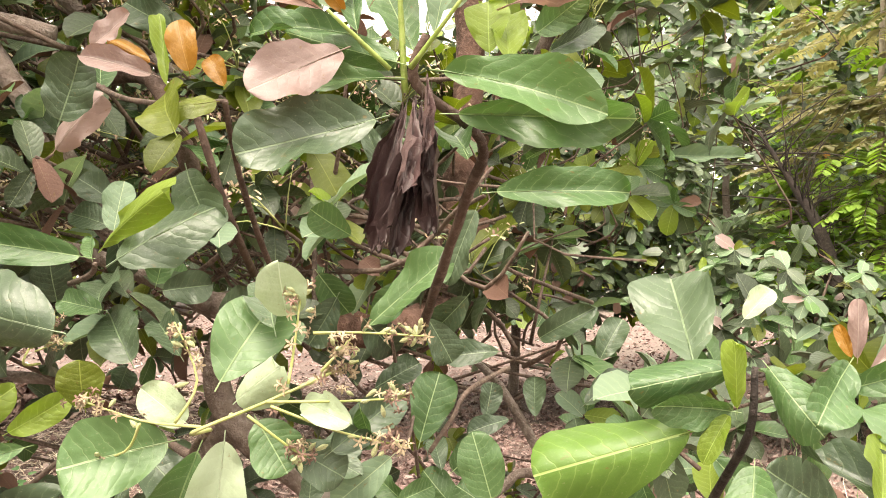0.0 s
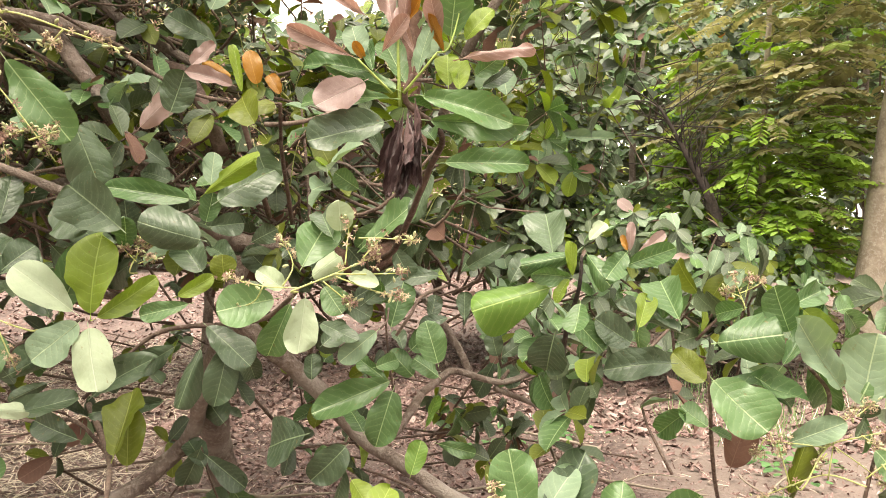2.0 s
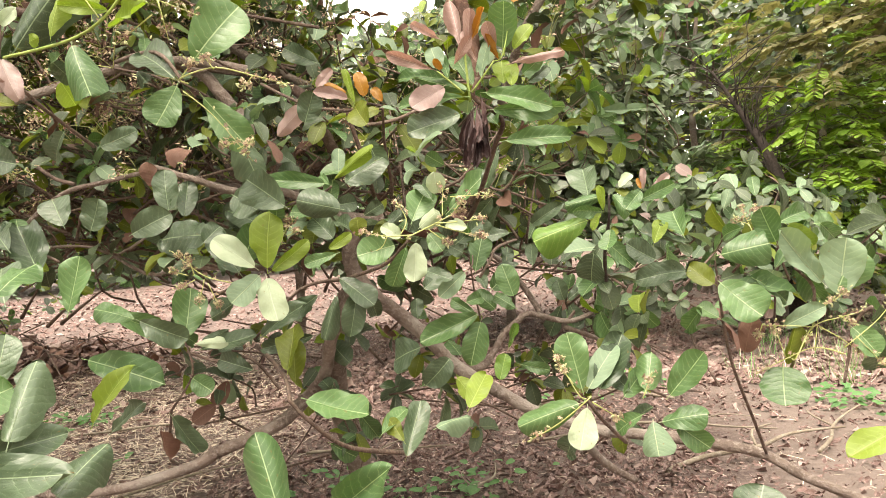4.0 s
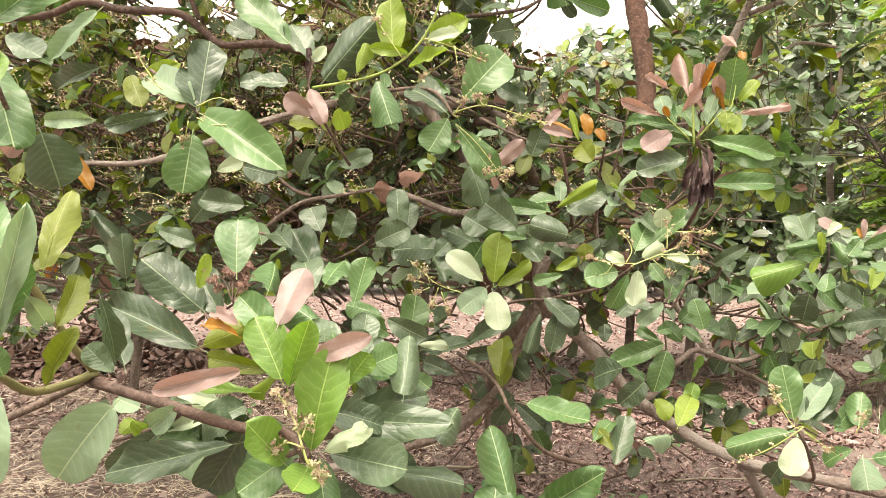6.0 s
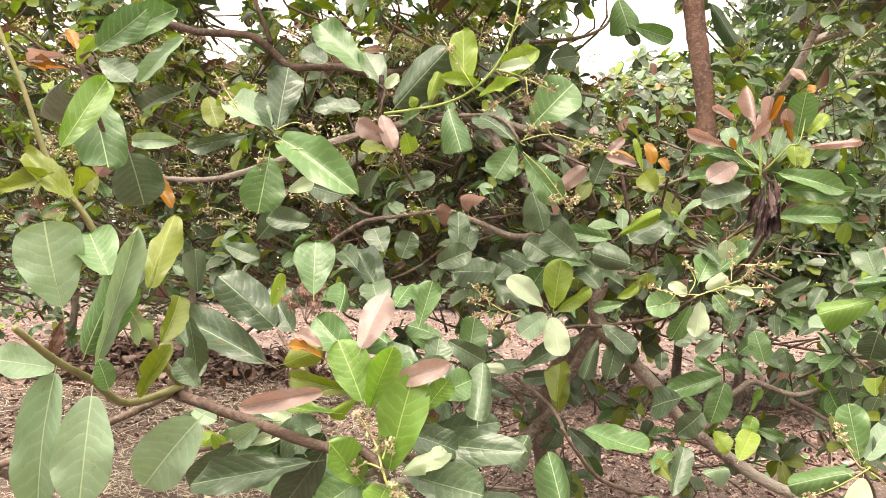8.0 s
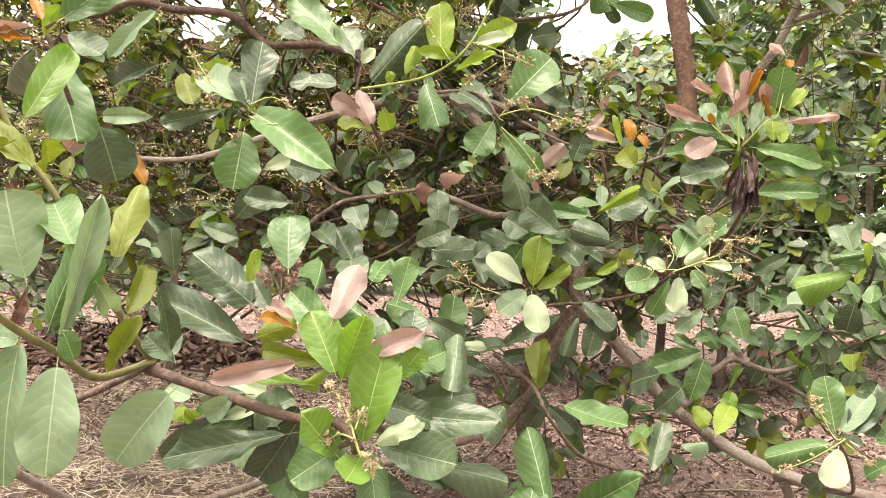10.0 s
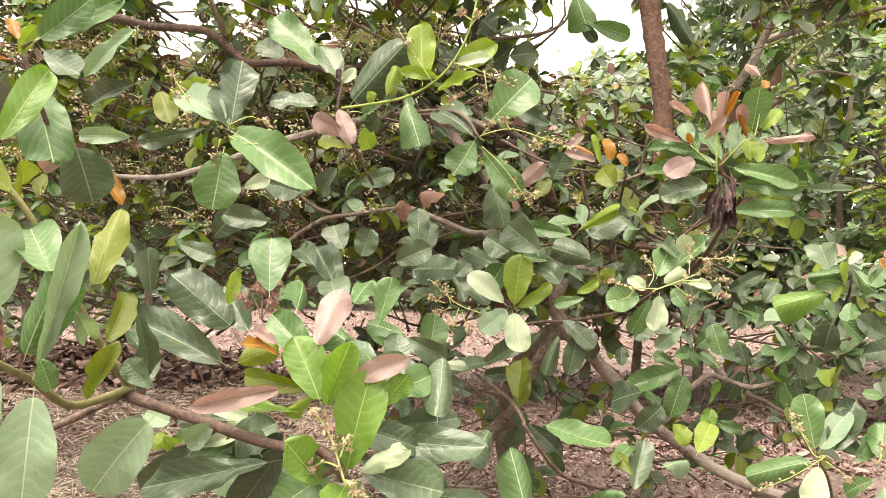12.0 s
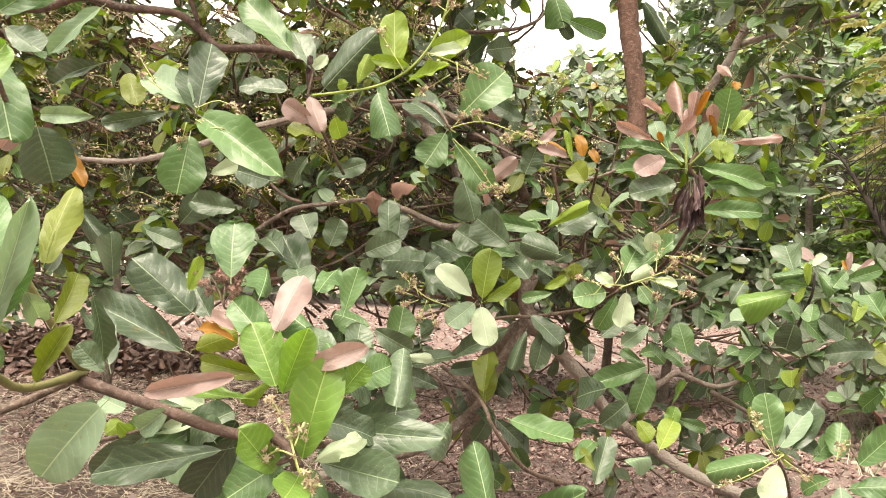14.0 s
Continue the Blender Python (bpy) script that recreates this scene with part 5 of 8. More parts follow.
# near rosette with pink leaves
tw = twig(tree, [(-0.523, -0.300, 1.052), (-0.556, -0.290, 1.079), (-0.619, -0.280, 1.078), (-0.739, -0.250, 1.093), (-0.886, -0.210, 1.111)], 0.0060, 0.0080, BARK_RED)
leaf(tw, (-0.574, -0.280, 1.195), (-0.560, -0.240, 1.274), 0.038, (0.34, -0.86, 0.38), "k", 8)
leaf(tw, (-0.620, -0.280, 1.184), (-0.684, -0.267, 1.207), 0.017, (0.15, -0.62, 0.77), "r", 1)
leaf(tw, (-0.621, -0.280, 1.197), (-0.686, -0.250, 1.220), 0.017, (-0.14, -0.77, 0.63), "k", 1)
leaf(tw, (-0.571, -0.280, 1.146), (-0.708, -0.234, 1.152), 0.027, (-0.31, -0.94, 0.15), "o", 0)
leaf(tw, (-0.612, -0.280, 1.147), (-0.708, -0.334, 1.123), 0.025, (0.46, -0.88, 0.14), "k", 1)
leaf(tw, (-0.565, -0.280, 1.132), (-0.596, -0.288, 1.212), 0.049, (0.53, -0.84, 0.13), "f", 6)
leaf(tw, (-0.560, -0.280, 1.124), (-0.519, -0.308, 1.216), 0.036, (0.29, -0.87, -0.40), "f", 3)
leaf(tw, (-0.530, -0.280, 1.051), (-0.501, -0.310, 1.170), 0.058, (0.13, -0.95, -0.27), "f", 1)
leaf(tw, (-0.528, -0.280, 1.162), (-0.459, -0.292, 1.192), 0.027, (-0.15, -0.99, -0.06), "k", 0)
leaf(tw, (-0.488, -0.280, 1.132), (-0.462, -0.274, 1.172), 0.029, (0.40, -0.91, -0.12), "f", 7)
leaf(tw, (-0.514, -0.280, 1.056), (-0.458, -0.320, 1.098), 0.027, (-0.64, -0.76, 0.15), "p", 8)
leaf(tw, (-0.569, -0.280, 1.144), (-0.615, -0.285, 1.121), 0.018, (-0.11, -0.91, 0.41), "y", 4)
leaf(tw, (-0.596, -0.280, 1.120), (-0.687, -0.272, 1.116), 0.023, (-0.09, -0.68, 0.73), "f", 3)
leaf(tw, (-0.559, -0.280, 1.037), (-0.591, -0.320, 1.095), 0.045, (0.81, -0.58, 0.04), "f", 7)
leaf(tw, (-0.531, -0.280, 1.040), (-0.524, -0.340, 1.020), 0.044, (0.46, -0.23, 0.86), "f", 3)
pn = panicle(tree, [(-0.518, -0.310, 1.049), (-0.541, -0.300, 1.095), (-0.567, -0.290, 1.123)])
spray(pn, [(-0.525, -0.310, 1.067), (-0.551, -0.300, 1.069), (-0.576, -0.290, 1.051)])
spray(pn, [(-0.518, -0.310, 1.055), (-0.502, -0.300, 1.029)])
spray(pn, [(-0.526, -0.310, 1.079), (-0.524, -0.300, 1.096)])
tw = twig(tree, [(-0.518, -0.270, 1.075), (-0.549, -0.280, 1.054), (-0.578, -0.280, 1.044)], 0.0030, 0.0040, TWIG)
leaf(tw, (-0.804, -0.260, 1.096), (-0.875, -0.300, 0.999), 0.074, (0.41, -0.91, 0.08), "g", 1)
leaf(tw, (-0.629, -0.260, 1.055), (-0.802, -0.290, 1.013), 0.046, (0.04, -0.89, 0.46), "d", 2)
leaf(tw, (-0.715, -0.260, 1.096), (-0.758, -0.265, 1.059), 0.031, (0.21, -0.97, -0.11), "g", 1)
leaf(tw, (-0.523, -0.260, 1.099), (-0.455, -0.220, 1.084), 0.040, (0.52, -0.69, 0.50), "d", 1)
leaf(tw, (-0.521, -0.260, 1.052), (-0.409, -0.272, 1.040), 0.056, (-0.04, -0.86, 0.51), "d", 3)
leaf(tw, (-0.558, -0.260, 1.048), (-0.614, -0.297, 1.009), 0.049, (0.32, -0.88, 0.35), "m", 2)
leaf(tw, (-0.549, -0.260, 1.059), (-0.603, -0.290, 1.088), 0.035, (0.59, -0.75, 0.32), "m", 4)
leaf(tw, (-0.528, -0.260, 1.045), (-0.503, -0.300, 0.995), 0.041, (0.20, -0.71, 0.68), "m", 4)
leaf(tw, (-0.548, -0.260, 1.152), (-0.503, -0.180, 1.176), 0.031, (0.71, -0.54, 0.45), "d", 3)
leaf(tw, (-0.503, -0.260, 1.142), (-0.474, -0.180, 1.134), 0.040, (0.80, -0.24, 0.55), "d", 8)
leaf(tw, (-0.650, -0.260, 1.059), (-0.727, -0.200, 1.086), 0.044, (-0.19, -0.59, 0.78), "d", 4)
leaf(tw, (-0.620, -0.260, 1.076), (-0.696, -0.200, 0.990), 0.053, (-0.07, -0.85, -0.53), "d", 3)
leaf(tw, (-0.505, -0.260, 1.169), (-0.559, -0.160, 1.201), 0.036, (-0.04, -0.33, 0.94), "m", 4)
leaf(tw, (-0.692, -0.260, 1.098), (-0.877, -0.160, 1.075), 0.031, (-0.48, -0.79, 0.38), "d", 8)
tw = twig(tree, [(-0.520, -0.240, 1.077), (-0.536, -0.270, 1.063), (-0.534, -0.290, 1.048)], 0.0040, 0.0050, TWIG)
leaf(tw, (-0.499, -0.200, 1.139), (-0.462, -0.160, 1.159), 0.043, (0.67, -0.72, 0.19), "m", 0)
leaf(tw, (-0.547, -0.200, 1.172), (-0.589, -0.120, 1.199), 0.032, (-0.18, -0.40, 0.90), "d", 8)
leaf(tw, (-0.572, -0.200, 1.028), (-0.634, -0.240, 1.069), 0.051, (0.63, -0.73, 0.26), "g", 6)
leaf(tw, (-0.627, -0.200, 1.038), (-0.689, -0.212, 1.028), 0.046, (0.13, -0.94, 0.30), "m", 2)
leaf(tw, (-0.641, -0.200, 1.060), (-0.745, -0.170, 1.007), 0.053, (-0.29, -0.96, 0.02), "d", 0)
leaf(tw, (-0.670, -0.200, 1.065), (-0.777, -0.150, 1.047), 0.044, (-0.40, -0.60, 0.70), "d", 6)
leaf(tw, (-0.596, -0.200, 0.992), (-0.646, -0.240, 1.005), 0.043, (0.63, -0.68, 0.37), "m", 4)
leaf(tw, (-0.771, -0.200, 1.065), (-0.878, -0.120, 0.959), 0.048, (-0.33, -0.88, -0.34), "g", 4)
leaf(tw, (-0.921, -0.050, 1.042), (-0.984, -0.037, 1.054), 0.037, (-0.11, -0.90, 0.43), "g", 0)
leaf(tw, (-0.656, -0.080, 1.147), (-0.729, -0.101, 1.229), 0.050, (0.39, -0.91, 0.12), "m", 6)
leaf(tw, (-0.593, -0.060, 1.165), (-0.657, -0.081, 1.222), 0.042, (0.56, -0.74, 0.36), "m", 4)
leaf(tw, (-0.536, -0.020, 1.113), (-0.558, -0.011, 1.161), 0.038, (0.17, -0.95, 0.25), "d", 6)
tw = twig(tree, [(-0.533, -0.260, 1.067), (-0.509, -0.200, 1.057), (-0.475, -0.160, 1.013), (-0.418, -0.100, 0.944)], 0.0040, 0.0070, TWIG)
leaf(tw, (-0.543, -0.200, 1.076), (-0.380, -0.211, 1.081), 0.047, (-0.07, -0.89, 0.45), "d", 2)
leaf(tw, (-0.551, -0.200, 1.052), (-0.436, -0.170, 1.000), 0.059, (0.41, -0.79, 0.45), "d", 0)
leaf(tw, (-0.479, -0.200, 1.017), (-0.371, -0.150, 1.004), 0.057, (0.40, -0.70, 0.59), "d", 4)
leaf(tw, (-0.569, -0.200, 1.006), (-0.467, -0.210, 0.932), 0.061, (0.40, -0.65, 0.65), "d", 1)
leaf(tw, (-0.513, -0.200, 1.088), (-0.420, -0.140, 1.105), 0.039, (0.47, -0.83, 0.31), "d", 6)
leaf(tw, (-0.548, -0.080, 1.136), (-0.540, -0.061, 1.202), 0.041, (0.46, -0.87, 0.19), "d", 0)
leaf(tw, (-0.444, -0.200, 1.105), (-0.452, -0.140, 1.190), 0.041, (0.37, -0.74, 0.56), "d", 4)
leaf(tw, (-0.402, -0.200, 1.053), (-0.387, -0.120, 1.097), 0.040, (0.50, -0.48, 0.72), "d", 4)
leaf(tw, (-0.591, -0.200, 0.935), (-0.525, -0.230, 0.903), 0.058, (0.01, -0.72, 0.69), "m", 0)
leaf(tw, (-0.501, -0.200, 1.140), (-0.600, -0.120, 1.194), 0.041, (0.19, -0.38, 0.90), "d", 2)
tw = twig(tree, [(-0.846, 0.500, 1.277), (-0.955, 0.550, 1.316), (-1.156, 0.700, 1.362)], 0.0030, 0.0040, TWIG)
leaf(tw, (-0.908, 0.450, 1.302), (-0.990, 0.500, 1.367), 0.065, (0.09, -0.74, 0.67), "d", 6)
leaf(tw, (-0.926, 0.650, 1.347), (-0.970, 0.677, 1.420), 0.072, (0.14, -0.89, 0.42), "d", 0)
leaf(tw, (-0.900, 0.700, 1.334), (-0.873, 0.706, 1.407), 0.069, (0.02, -1.00, 0.08), "d", 7)
leaf(tw, (-0.852, 0.450, 1.252), (-0.956, 0.550, 1.343), 0.073, (0.09, -0.62, 0.78), "d", 7)
leaf(tw, (-0.808, 0.700, 1.321), (-0.719, 0.697, 1.364), 0.065, (-0.01, -1.00, -0.06), "d", 1)
leaf(tw, (-0.645, 0.750, 1.309), (-0.800, 0.789, 1.323), 0.088, (-0.19, -0.90, 0.40), "d", 8)
leaf(tw, (-0.588, 0.750, 1.395), (-0.515, 0.711, 1.352), 0.071, (-0.31, -0.90, 0.29), "d", 7)
leaf(tw, (-0.789, 0.850, 1.371), (-0.801, 0.858, 1.479), 0.068, (0.28, -0.95, 0.11), "d", 0)
leaf(tw, (-0.720, 0.850, 1.508), (-0.800, 0.876, 1.535), 0.055, (0.01, -0.72, 0.69), "b", 4)
leaf(tw, (-0.847, 0.900, 1.436), (-0.846, 0.870, 1.496), 0.044, (-0.01, -0.90, -0.44), "b", 0)
leaf(tw, (-0.585, 0.800, 1.529), (-0.541, 0.805, 1.427), 0.075, (0.45, -0.88, 0.16), "d", 4)
leaf(tw, (-0.431, 0.650, 1.350), (-0.514, 0.664, 1.417), 0.083, (-0.11, -0.99, 0.07), "d", 7)
leaf(tw, (-0.315, 0.650, 1.338), (-0.401, 0.617, 1.362), 0.061, (0.33, -0.94, -0.12), "d", 4)
leaf(tw, (-0.286, 0.800, 1.496), (-0.258, 0.787, 1.425), 0.057, (-0.16, -0.98, 0.12), "d", 6)
leaf(tw, (-0.336, 0.750, 1.395), (-0.245, 0.779, 1.465), 0.066, (-0.07, -0.88, 0.46), "d", 8)
leaf(tw, (-0.270, 0.750, 1.517), (-0.313, 0.777, 1.577), 0.057, (-0.31, -0.93, 0.20), "o", 6)
leaf(tw, (-0.426, 0.800, 1.541), (-0.398, 0.797, 1.611), 0.057, (0.17, -0.98, -0.11), "d", 7)
leaf(tw, (-1.358, 0.750, 1.380), (-1.283, 0.738, 1.457), 0.082, (0.34, -0.82, -0.46), "d", 1)
leaf(tw, (-1.158, 0.700, 1.422), (-1.284, 0.684, 1.437), 0.063, (0.14, -0.97, 0.18), "d", 7)
leaf(tw, (-1.535, 0.850, 1.368), (-1.404, 0.825, 1.334), 0.067, (-0.09, -0.93, 0.35), "d", 0)
leaf(tw, (-1.233, 0.800, 1.541), (-1.099, 0.776, 1.505), 0.070, (-0.13, -0.98, 0.15), "d", 3)
leaf(tw, (-1.033, 0.850, 1.592), (-1.116, 0.884, 1.517), 0.068, (-0.27, -0.95, -0.13), "d", 6)
leaf(tw, (-0.984, 0.900, 1.549), (-0.893, 0.930, 1.584), 0.059, (0.35, -0.93, -0.09), "d", 2)
leaf(tw, (-1.940, 1.050, 1.451), (-1.816, 1.009, 1.355), 0.077, (0.08, -0.88, 0.48), "d", 4)
leaf(tw, (-1.882, 1.150, 1.459), (-1.795, 1.191, 1.402), 0.071, (0.51, -0.84, 0.18), "d", 6)
tw = twig(tree, [(-0.905, 0.100, 1.183), (-0.847, 0.060, 1.142), (-0.717, -0.100, 1.114)], 0.0030, 0.0040, TWIG)
leaf(tw, (-1.018, 0.280, 1.093), (-1.311, 0.332, 1.191), 0.089, (0.03, -0.85, 0.53), "d", 0)
leaf(tw, (-1.065, 0.100, 1.075), (-1.193, 0.200, 1.206), 0.053, (0.52, -0.35, 0.78), "d", 1)
leaf(tw, (-0.903, 0.100, 1.183), (-1.011, 0.060, 1.286), 0.079, (0.48, -0.86, 0.16), "d", 8)
leaf(tw, (-0.752, -0.060, 1.250), (-0.774, -0.028, 1.346), 0.067, (0.41, -0.83, 0.37), "m", 0)
leaf(tw, (-0.918, 0.100, 1.223), (-0.911, 0.110, 1.288), 0.025, (0.69, -0.72, 0.04), "y", 3)
leaf(tw, (-1.294, 0.400, 1.229), (-1.274, 0.356, 1.327), 0.054, (0.64, -0.65, -0.42), "d", 4)
leaf(tw, (-0.679, 0.100, 1.234), (-0.681, 0.200, 1.296), 0.042, (0.38, -0.48, 0.79), "m", 8)
leaf(tw, (-0.704, 0.300, 1.188), (-0.687, 0.327, 1.282), 0.052, (0.15, -0.96, 0.25), "m", 3)
leaf(tw, (-0.752, 0.220, 1.215), (-0.795, 0.262, 1.289), 0.065, (0.27, -0.76, 0.60), "d", 1)
leaf(tw, (-0.871, 0.100, 1.176), (-0.956, 0.160, 1.254), 0.064, (-0.04, -0.81, 0.59), "d", 7)
leaf(tw, (-0.785, 0.100, 1.219), (-0.808, 0.200, 1.288), 0.054, (0.68, -0.31, 0.67), "m", 4)
leaf(tw, (-0.725, 0.550, 1.150), (-0.826, 0.557, 1.186), 0.048, (0.13, -0.82, 0.55), "m", 8)
leaf(tw, (-0.725, 0.550, 1.150), (-0.633, 0.557, 1.102), 0.057, (0.06, -1.00, -0.03), "d", 6)
leaf(tw, (-0.874, 0.100, 1.043), (-0.949, 0.133, 0.963), 0.054, (-0.27, -0.95, -0.15), "p", 6)
panicle(tree, [Vector((-0.833, 0.070, 1.205)), Vector((-0.838, 0.080, 1.257)), Vector((-0.845, 0.090, 1.285))], True)
panicle(tree, [Vector((-0.833, 0.070, 1.205)), Vector((-0.820, 0.080, 1.240)), Vector((-0.812, 0.080, 1.262))], True)
panicle(tree, [Vector((-0.833, 0.070, 1.205)), Vector((-0.852, 0.080, 1.235)), Vector((-0.870, 0.080, 1.258))], True)
tw = twig(tree, [(-0.714, -0.240, 1.091), (-0.770, -0.200, 1.060), (-0.848, -0.160, 1.030), (-0.908, -0.140, 1.012)], 0.0040, 0.0030, TWIG)
leaf(tw, (-0.795, -0.180, 1.043), (-0.875, -0.190, 0.969), 0.045, (0.21, -0.97, -0.10), "d", 0)
leaf(tw, (-0.808, -0.180, 1.030), (-0.680, -0.194, 1.006), 0.071, (0.04, -0.75, 0.66), "m", 2)
leaf(tw, (-0.751, -0.180, 1.039), (-0.691, -0.148, 1.080), 0.048, (0.32, -0.91, 0.26), "d", 1)
leaf(tw, (-0.914, -0.180, 1.048), (-0.875, -0.175, 1.072), 0.029, (-0.14, -0.90, 0.40), "d", 3)
leaf(tw, (-0.793, -0.180, 1.045), (-0.733, -0.186, 1.064), 0.021, (-0.12, -0.99, 0.08), "p", 1)
leaf(tw, (-0.780, -0.180, 1.100), (-0.730, -0.150, 1.084), 0.028, (0.56, -0.76, 0.32), "p", 0)
leaf(tw, (-0.898, -0.180, 1.229), (-0.904, -0.120, 1.119), 0.033, (0.89, -0.38, -0.25), "d", 0)
leaf(tw, (-0.686, -0.180, 1.019), (-0.620, -0.159, 0.983), 0.043, (0.45, -0.82, 0.34), "m", 0)
leaf(tw, (-0.710, -0.180, 1.001), (-0.643, -0.210, 0.965), 0.054, (0.22, -0.51, 0.83), "m", 6)
leaf(tw, (-0.845, -0.180, 1.054), (-0.828, -0.163, 1.024), 0.025, (0.63, -0.77, -0.07), "y", 4)
leaf(tw, (-0.792, -0.180, 1.062), (-0.846, -0.150, 1.036), 0.032, (-0.56, -0.79, 0.25), "m", 2)
leaf(tw, (-0.862, -0.180, 1.033), (-0.857, -0.150, 1.051), 0.023, (0.67, -0.48, 0.57), "y", 8)
leaf(tw, (-0.737, -0.180, 1.159), (-0.690, -0.140, 1.182), 0.043, (0.66, -0.75, -0.02), "o", 4)
leaf(tw, (-0.664, -0.180, 1.074), (-0.702, -0.150, 1.026), 0.035, (-0.03, -0.86, -0.52), "d", 2)
# near left stem
tw = twig(tree, [(-0.876, -0.210, 1.124), (-0.875, -0.250, 1.157), (-0.872, -0.330, 1.245), (-0.897, -0.380, 1.342), (-0.941, -0.400, 1.408), (-0.969, -0.420, 1.499), (-1.007, -0.430, 1.580)], 0.0060, 0.0025, OLIVE_STEM)
twig(tree, [(-0.876, -0.210, 1.122), (-0.894, -0.300, 1.110), (-0.847, -0.420, 1.159), (-0.796, -0.520, 1.191), (-0.767, -0.600, 1.230)], 0.0060, 0.0030, OLIVE_STEM)
twig(tree, [(-0.876, -0.210, 1.120), (-0.945, -0.260, 1.076), (-1.002, -0.400, 1.037)], 0.0060, 0.0050, TWIG)
leaf(tw, (-0.860, -0.450, 1.234), (-0.869, -0.480, 1.333), 0.072, (0.74, -0.65, -0.14), "g", 2)
leaf(tw, (-0.797, -0.450, 1.273), (-0.865, -0.420, 1.333), 0.053, (0.30, -0.67, 0.68), "m", 0)
leaf(tw, (-0.815, -0.450, 1.169), (-0.739, -0.480, 1.322), 0.028, (0.66, -0.60, -0.45), "g", 0)
leaf(tw, (-0.828, -0.450, 1.186), (-0.768, -0.484, 1.270), 0.048, (0.18, -0.86, -0.48), "m", 4)
leaf(tw, (-0.747, -0.450, 1.260), (-0.755, -0.410, 1.359), 0.033, (0.37, -0.85, 0.37), "o", 8)
leaf(tw, (-0.730, -0.450, 1.204), (-0.727, -0.410, 1.264), 0.028, (0.87, -0.43, 0.25), "o", 6)
leaf(tw, (-0.814, -0.450, 1.154), (-0.788, -0.490, 1.045), 0.060, (0.62, -0.67, 0.40), "g", 6)
leaf(tw, (-0.864, -0.450, 1.178), (-0.861, -0.490, 1.020), 0.049, (0.45, -0.86, 0.23), "g", 1)
leaf(tw, (-0.862, -0.450, 1.172), (-0.890, -0.510, 1.188), 0.039, (0.85, -0.30, 0.43), "g", 0)
leaf(tw, (-0.858, -0.450, 1.235), (-0.866, -0.456, 1.190), 0.022, (0.78, -0.62, -0.07), "b", 5, "dried_leaf")
leaf(tw, (-0.815, -0.250, 1.129), (-0.845, -0.269, 1.165), 0.033, (0.70, -0.67, 0.24), "d", 7)
leaf(tw, (-0.851, -0.330, 1.121), (-0.802, -0.356, 1.187), 0.026, (0.00, -0.93, -0.37), "o", 6)
leaf(tw, (-0.792, -0.450, 1.154), (-0.784, -0.473, 1.186), 0.024, (0.89, -0.24, -0.38), "m", 0)
leaf(tw, (-0.768, -0.450, 1.239), (-0.806, -0.370, 1.197), 0.027, (0.73, -0.01, -0.68), "g", 0)
leaf(tw, (-0.888, -0.450, 1.392), (-0.989, -0.410, 1.373), 0.027, (-0.39, -0.91, 0.12), "o", 3)
leaf(tw, (-0.855, -0.450, 1.360), (-0.965, -0.410, 1.407), 0.033, (0.11, -0.61, 0.79), "o", 3)
tw = twig(tree, [(-1.150, -0.150, 1.629), (-1.133, -0.120, 1.535), (-1.202, 0.000, 1.484)], 0.0040, 0.0040, TWIG)
leaf(tw, (-0.991, -0.340, 1.436), (-0.963, -0.292, 1.551), 0.043, (0.69, -0.71, 0.13), "f", 0)
leaf(tw, (-1.198, -0.080, 1.609), (-1.106, -0.122, 1.470), 0.083, (0.42, -0.75, 0.51), "m", 8)
leaf(tw, (-1.328, 0.080, 1.704), (-1.214, 0.069, 1.635), 0.057, (0.18, -0.88, 0.44), "d", 3)
leaf(tw, (-1.194, 0.180, 1.774), (-1.299, 0.149, 1.672), 0.038, (0.21, -0.97, 0.09), "g", 0)
leaf(tw, (-1.118, -0.200, 1.581), (-1.314, -0.120, 1.549), 0.045, (-0.37, -0.93, -0.07), "d", 4)
leaf(tw, (-1.107, -0.200, 1.620), (-1.134, -0.192, 1.664), 0.018, (0.65, -0.57, 0.50), "r", 0)
leaf(tw, (-1.098, -0.200, 1.618), (-1.081, -0.195, 1.644), 0.021, (0.74, -0.58, -0.35), "y", 3)
leaf(tw, (-1.074, -0.200, 1.618), (-1.009, -0.160, 1.688), 0.050, (0.58, -0.81, -0.08), "m", 3)
leaf(tw, (-1.121, -0.200, 1.593), (-1.227, -0.160, 1.607), 0.020, (-0.22, -0.79, 0.58), "r", 7)
leaf(tw, (-1.119, -0.200, 1.612), (-1.279, -0.160, 1.629), 0.018, (-0.24, -0.97, 0.06), "k", 0)
leaf(tw, (-1.095, -0.200, 1.442), (-1.166, -0.100, 1.408), 0.045, (0.70, 0.28, -0.66), "o", 0)
leaf(tw, (-1.191, 0.000, 1.509), (-1.238, -0.007, 1.452), 0.035, (0.42, -0.88, -0.24), "k", 1)
leaf(tw, (-1.225, 0.060, 1.514), (-1.208, 0.102, 1.409), 0.100, (0.71, -0.69, -0.16), "d", 4)
leaf(tw, (-1.254, 0.100, 1.538), (-1.152, 0.080, 1.535), 0.034, (-0.20, -0.97, -0.12), "g", 6)
leaf(tw, (-1.295, 0.200, 1.509), (-1.207, 0.175, 1.423), 0.030, (0.37, -0.72, 0.59), "r", 0)
tw = twig(tree, [(-1.128, -0.170, 1.620), (-1.107, -0.170, 1.631)], 0.0030, 0.0020, TWIG)
leaf(tw, (-1.105, -0.170, 1.630), (-0.979, -0.151, 1.700), 0.053, (0.28, -0.93, -0.25), "m", 6)
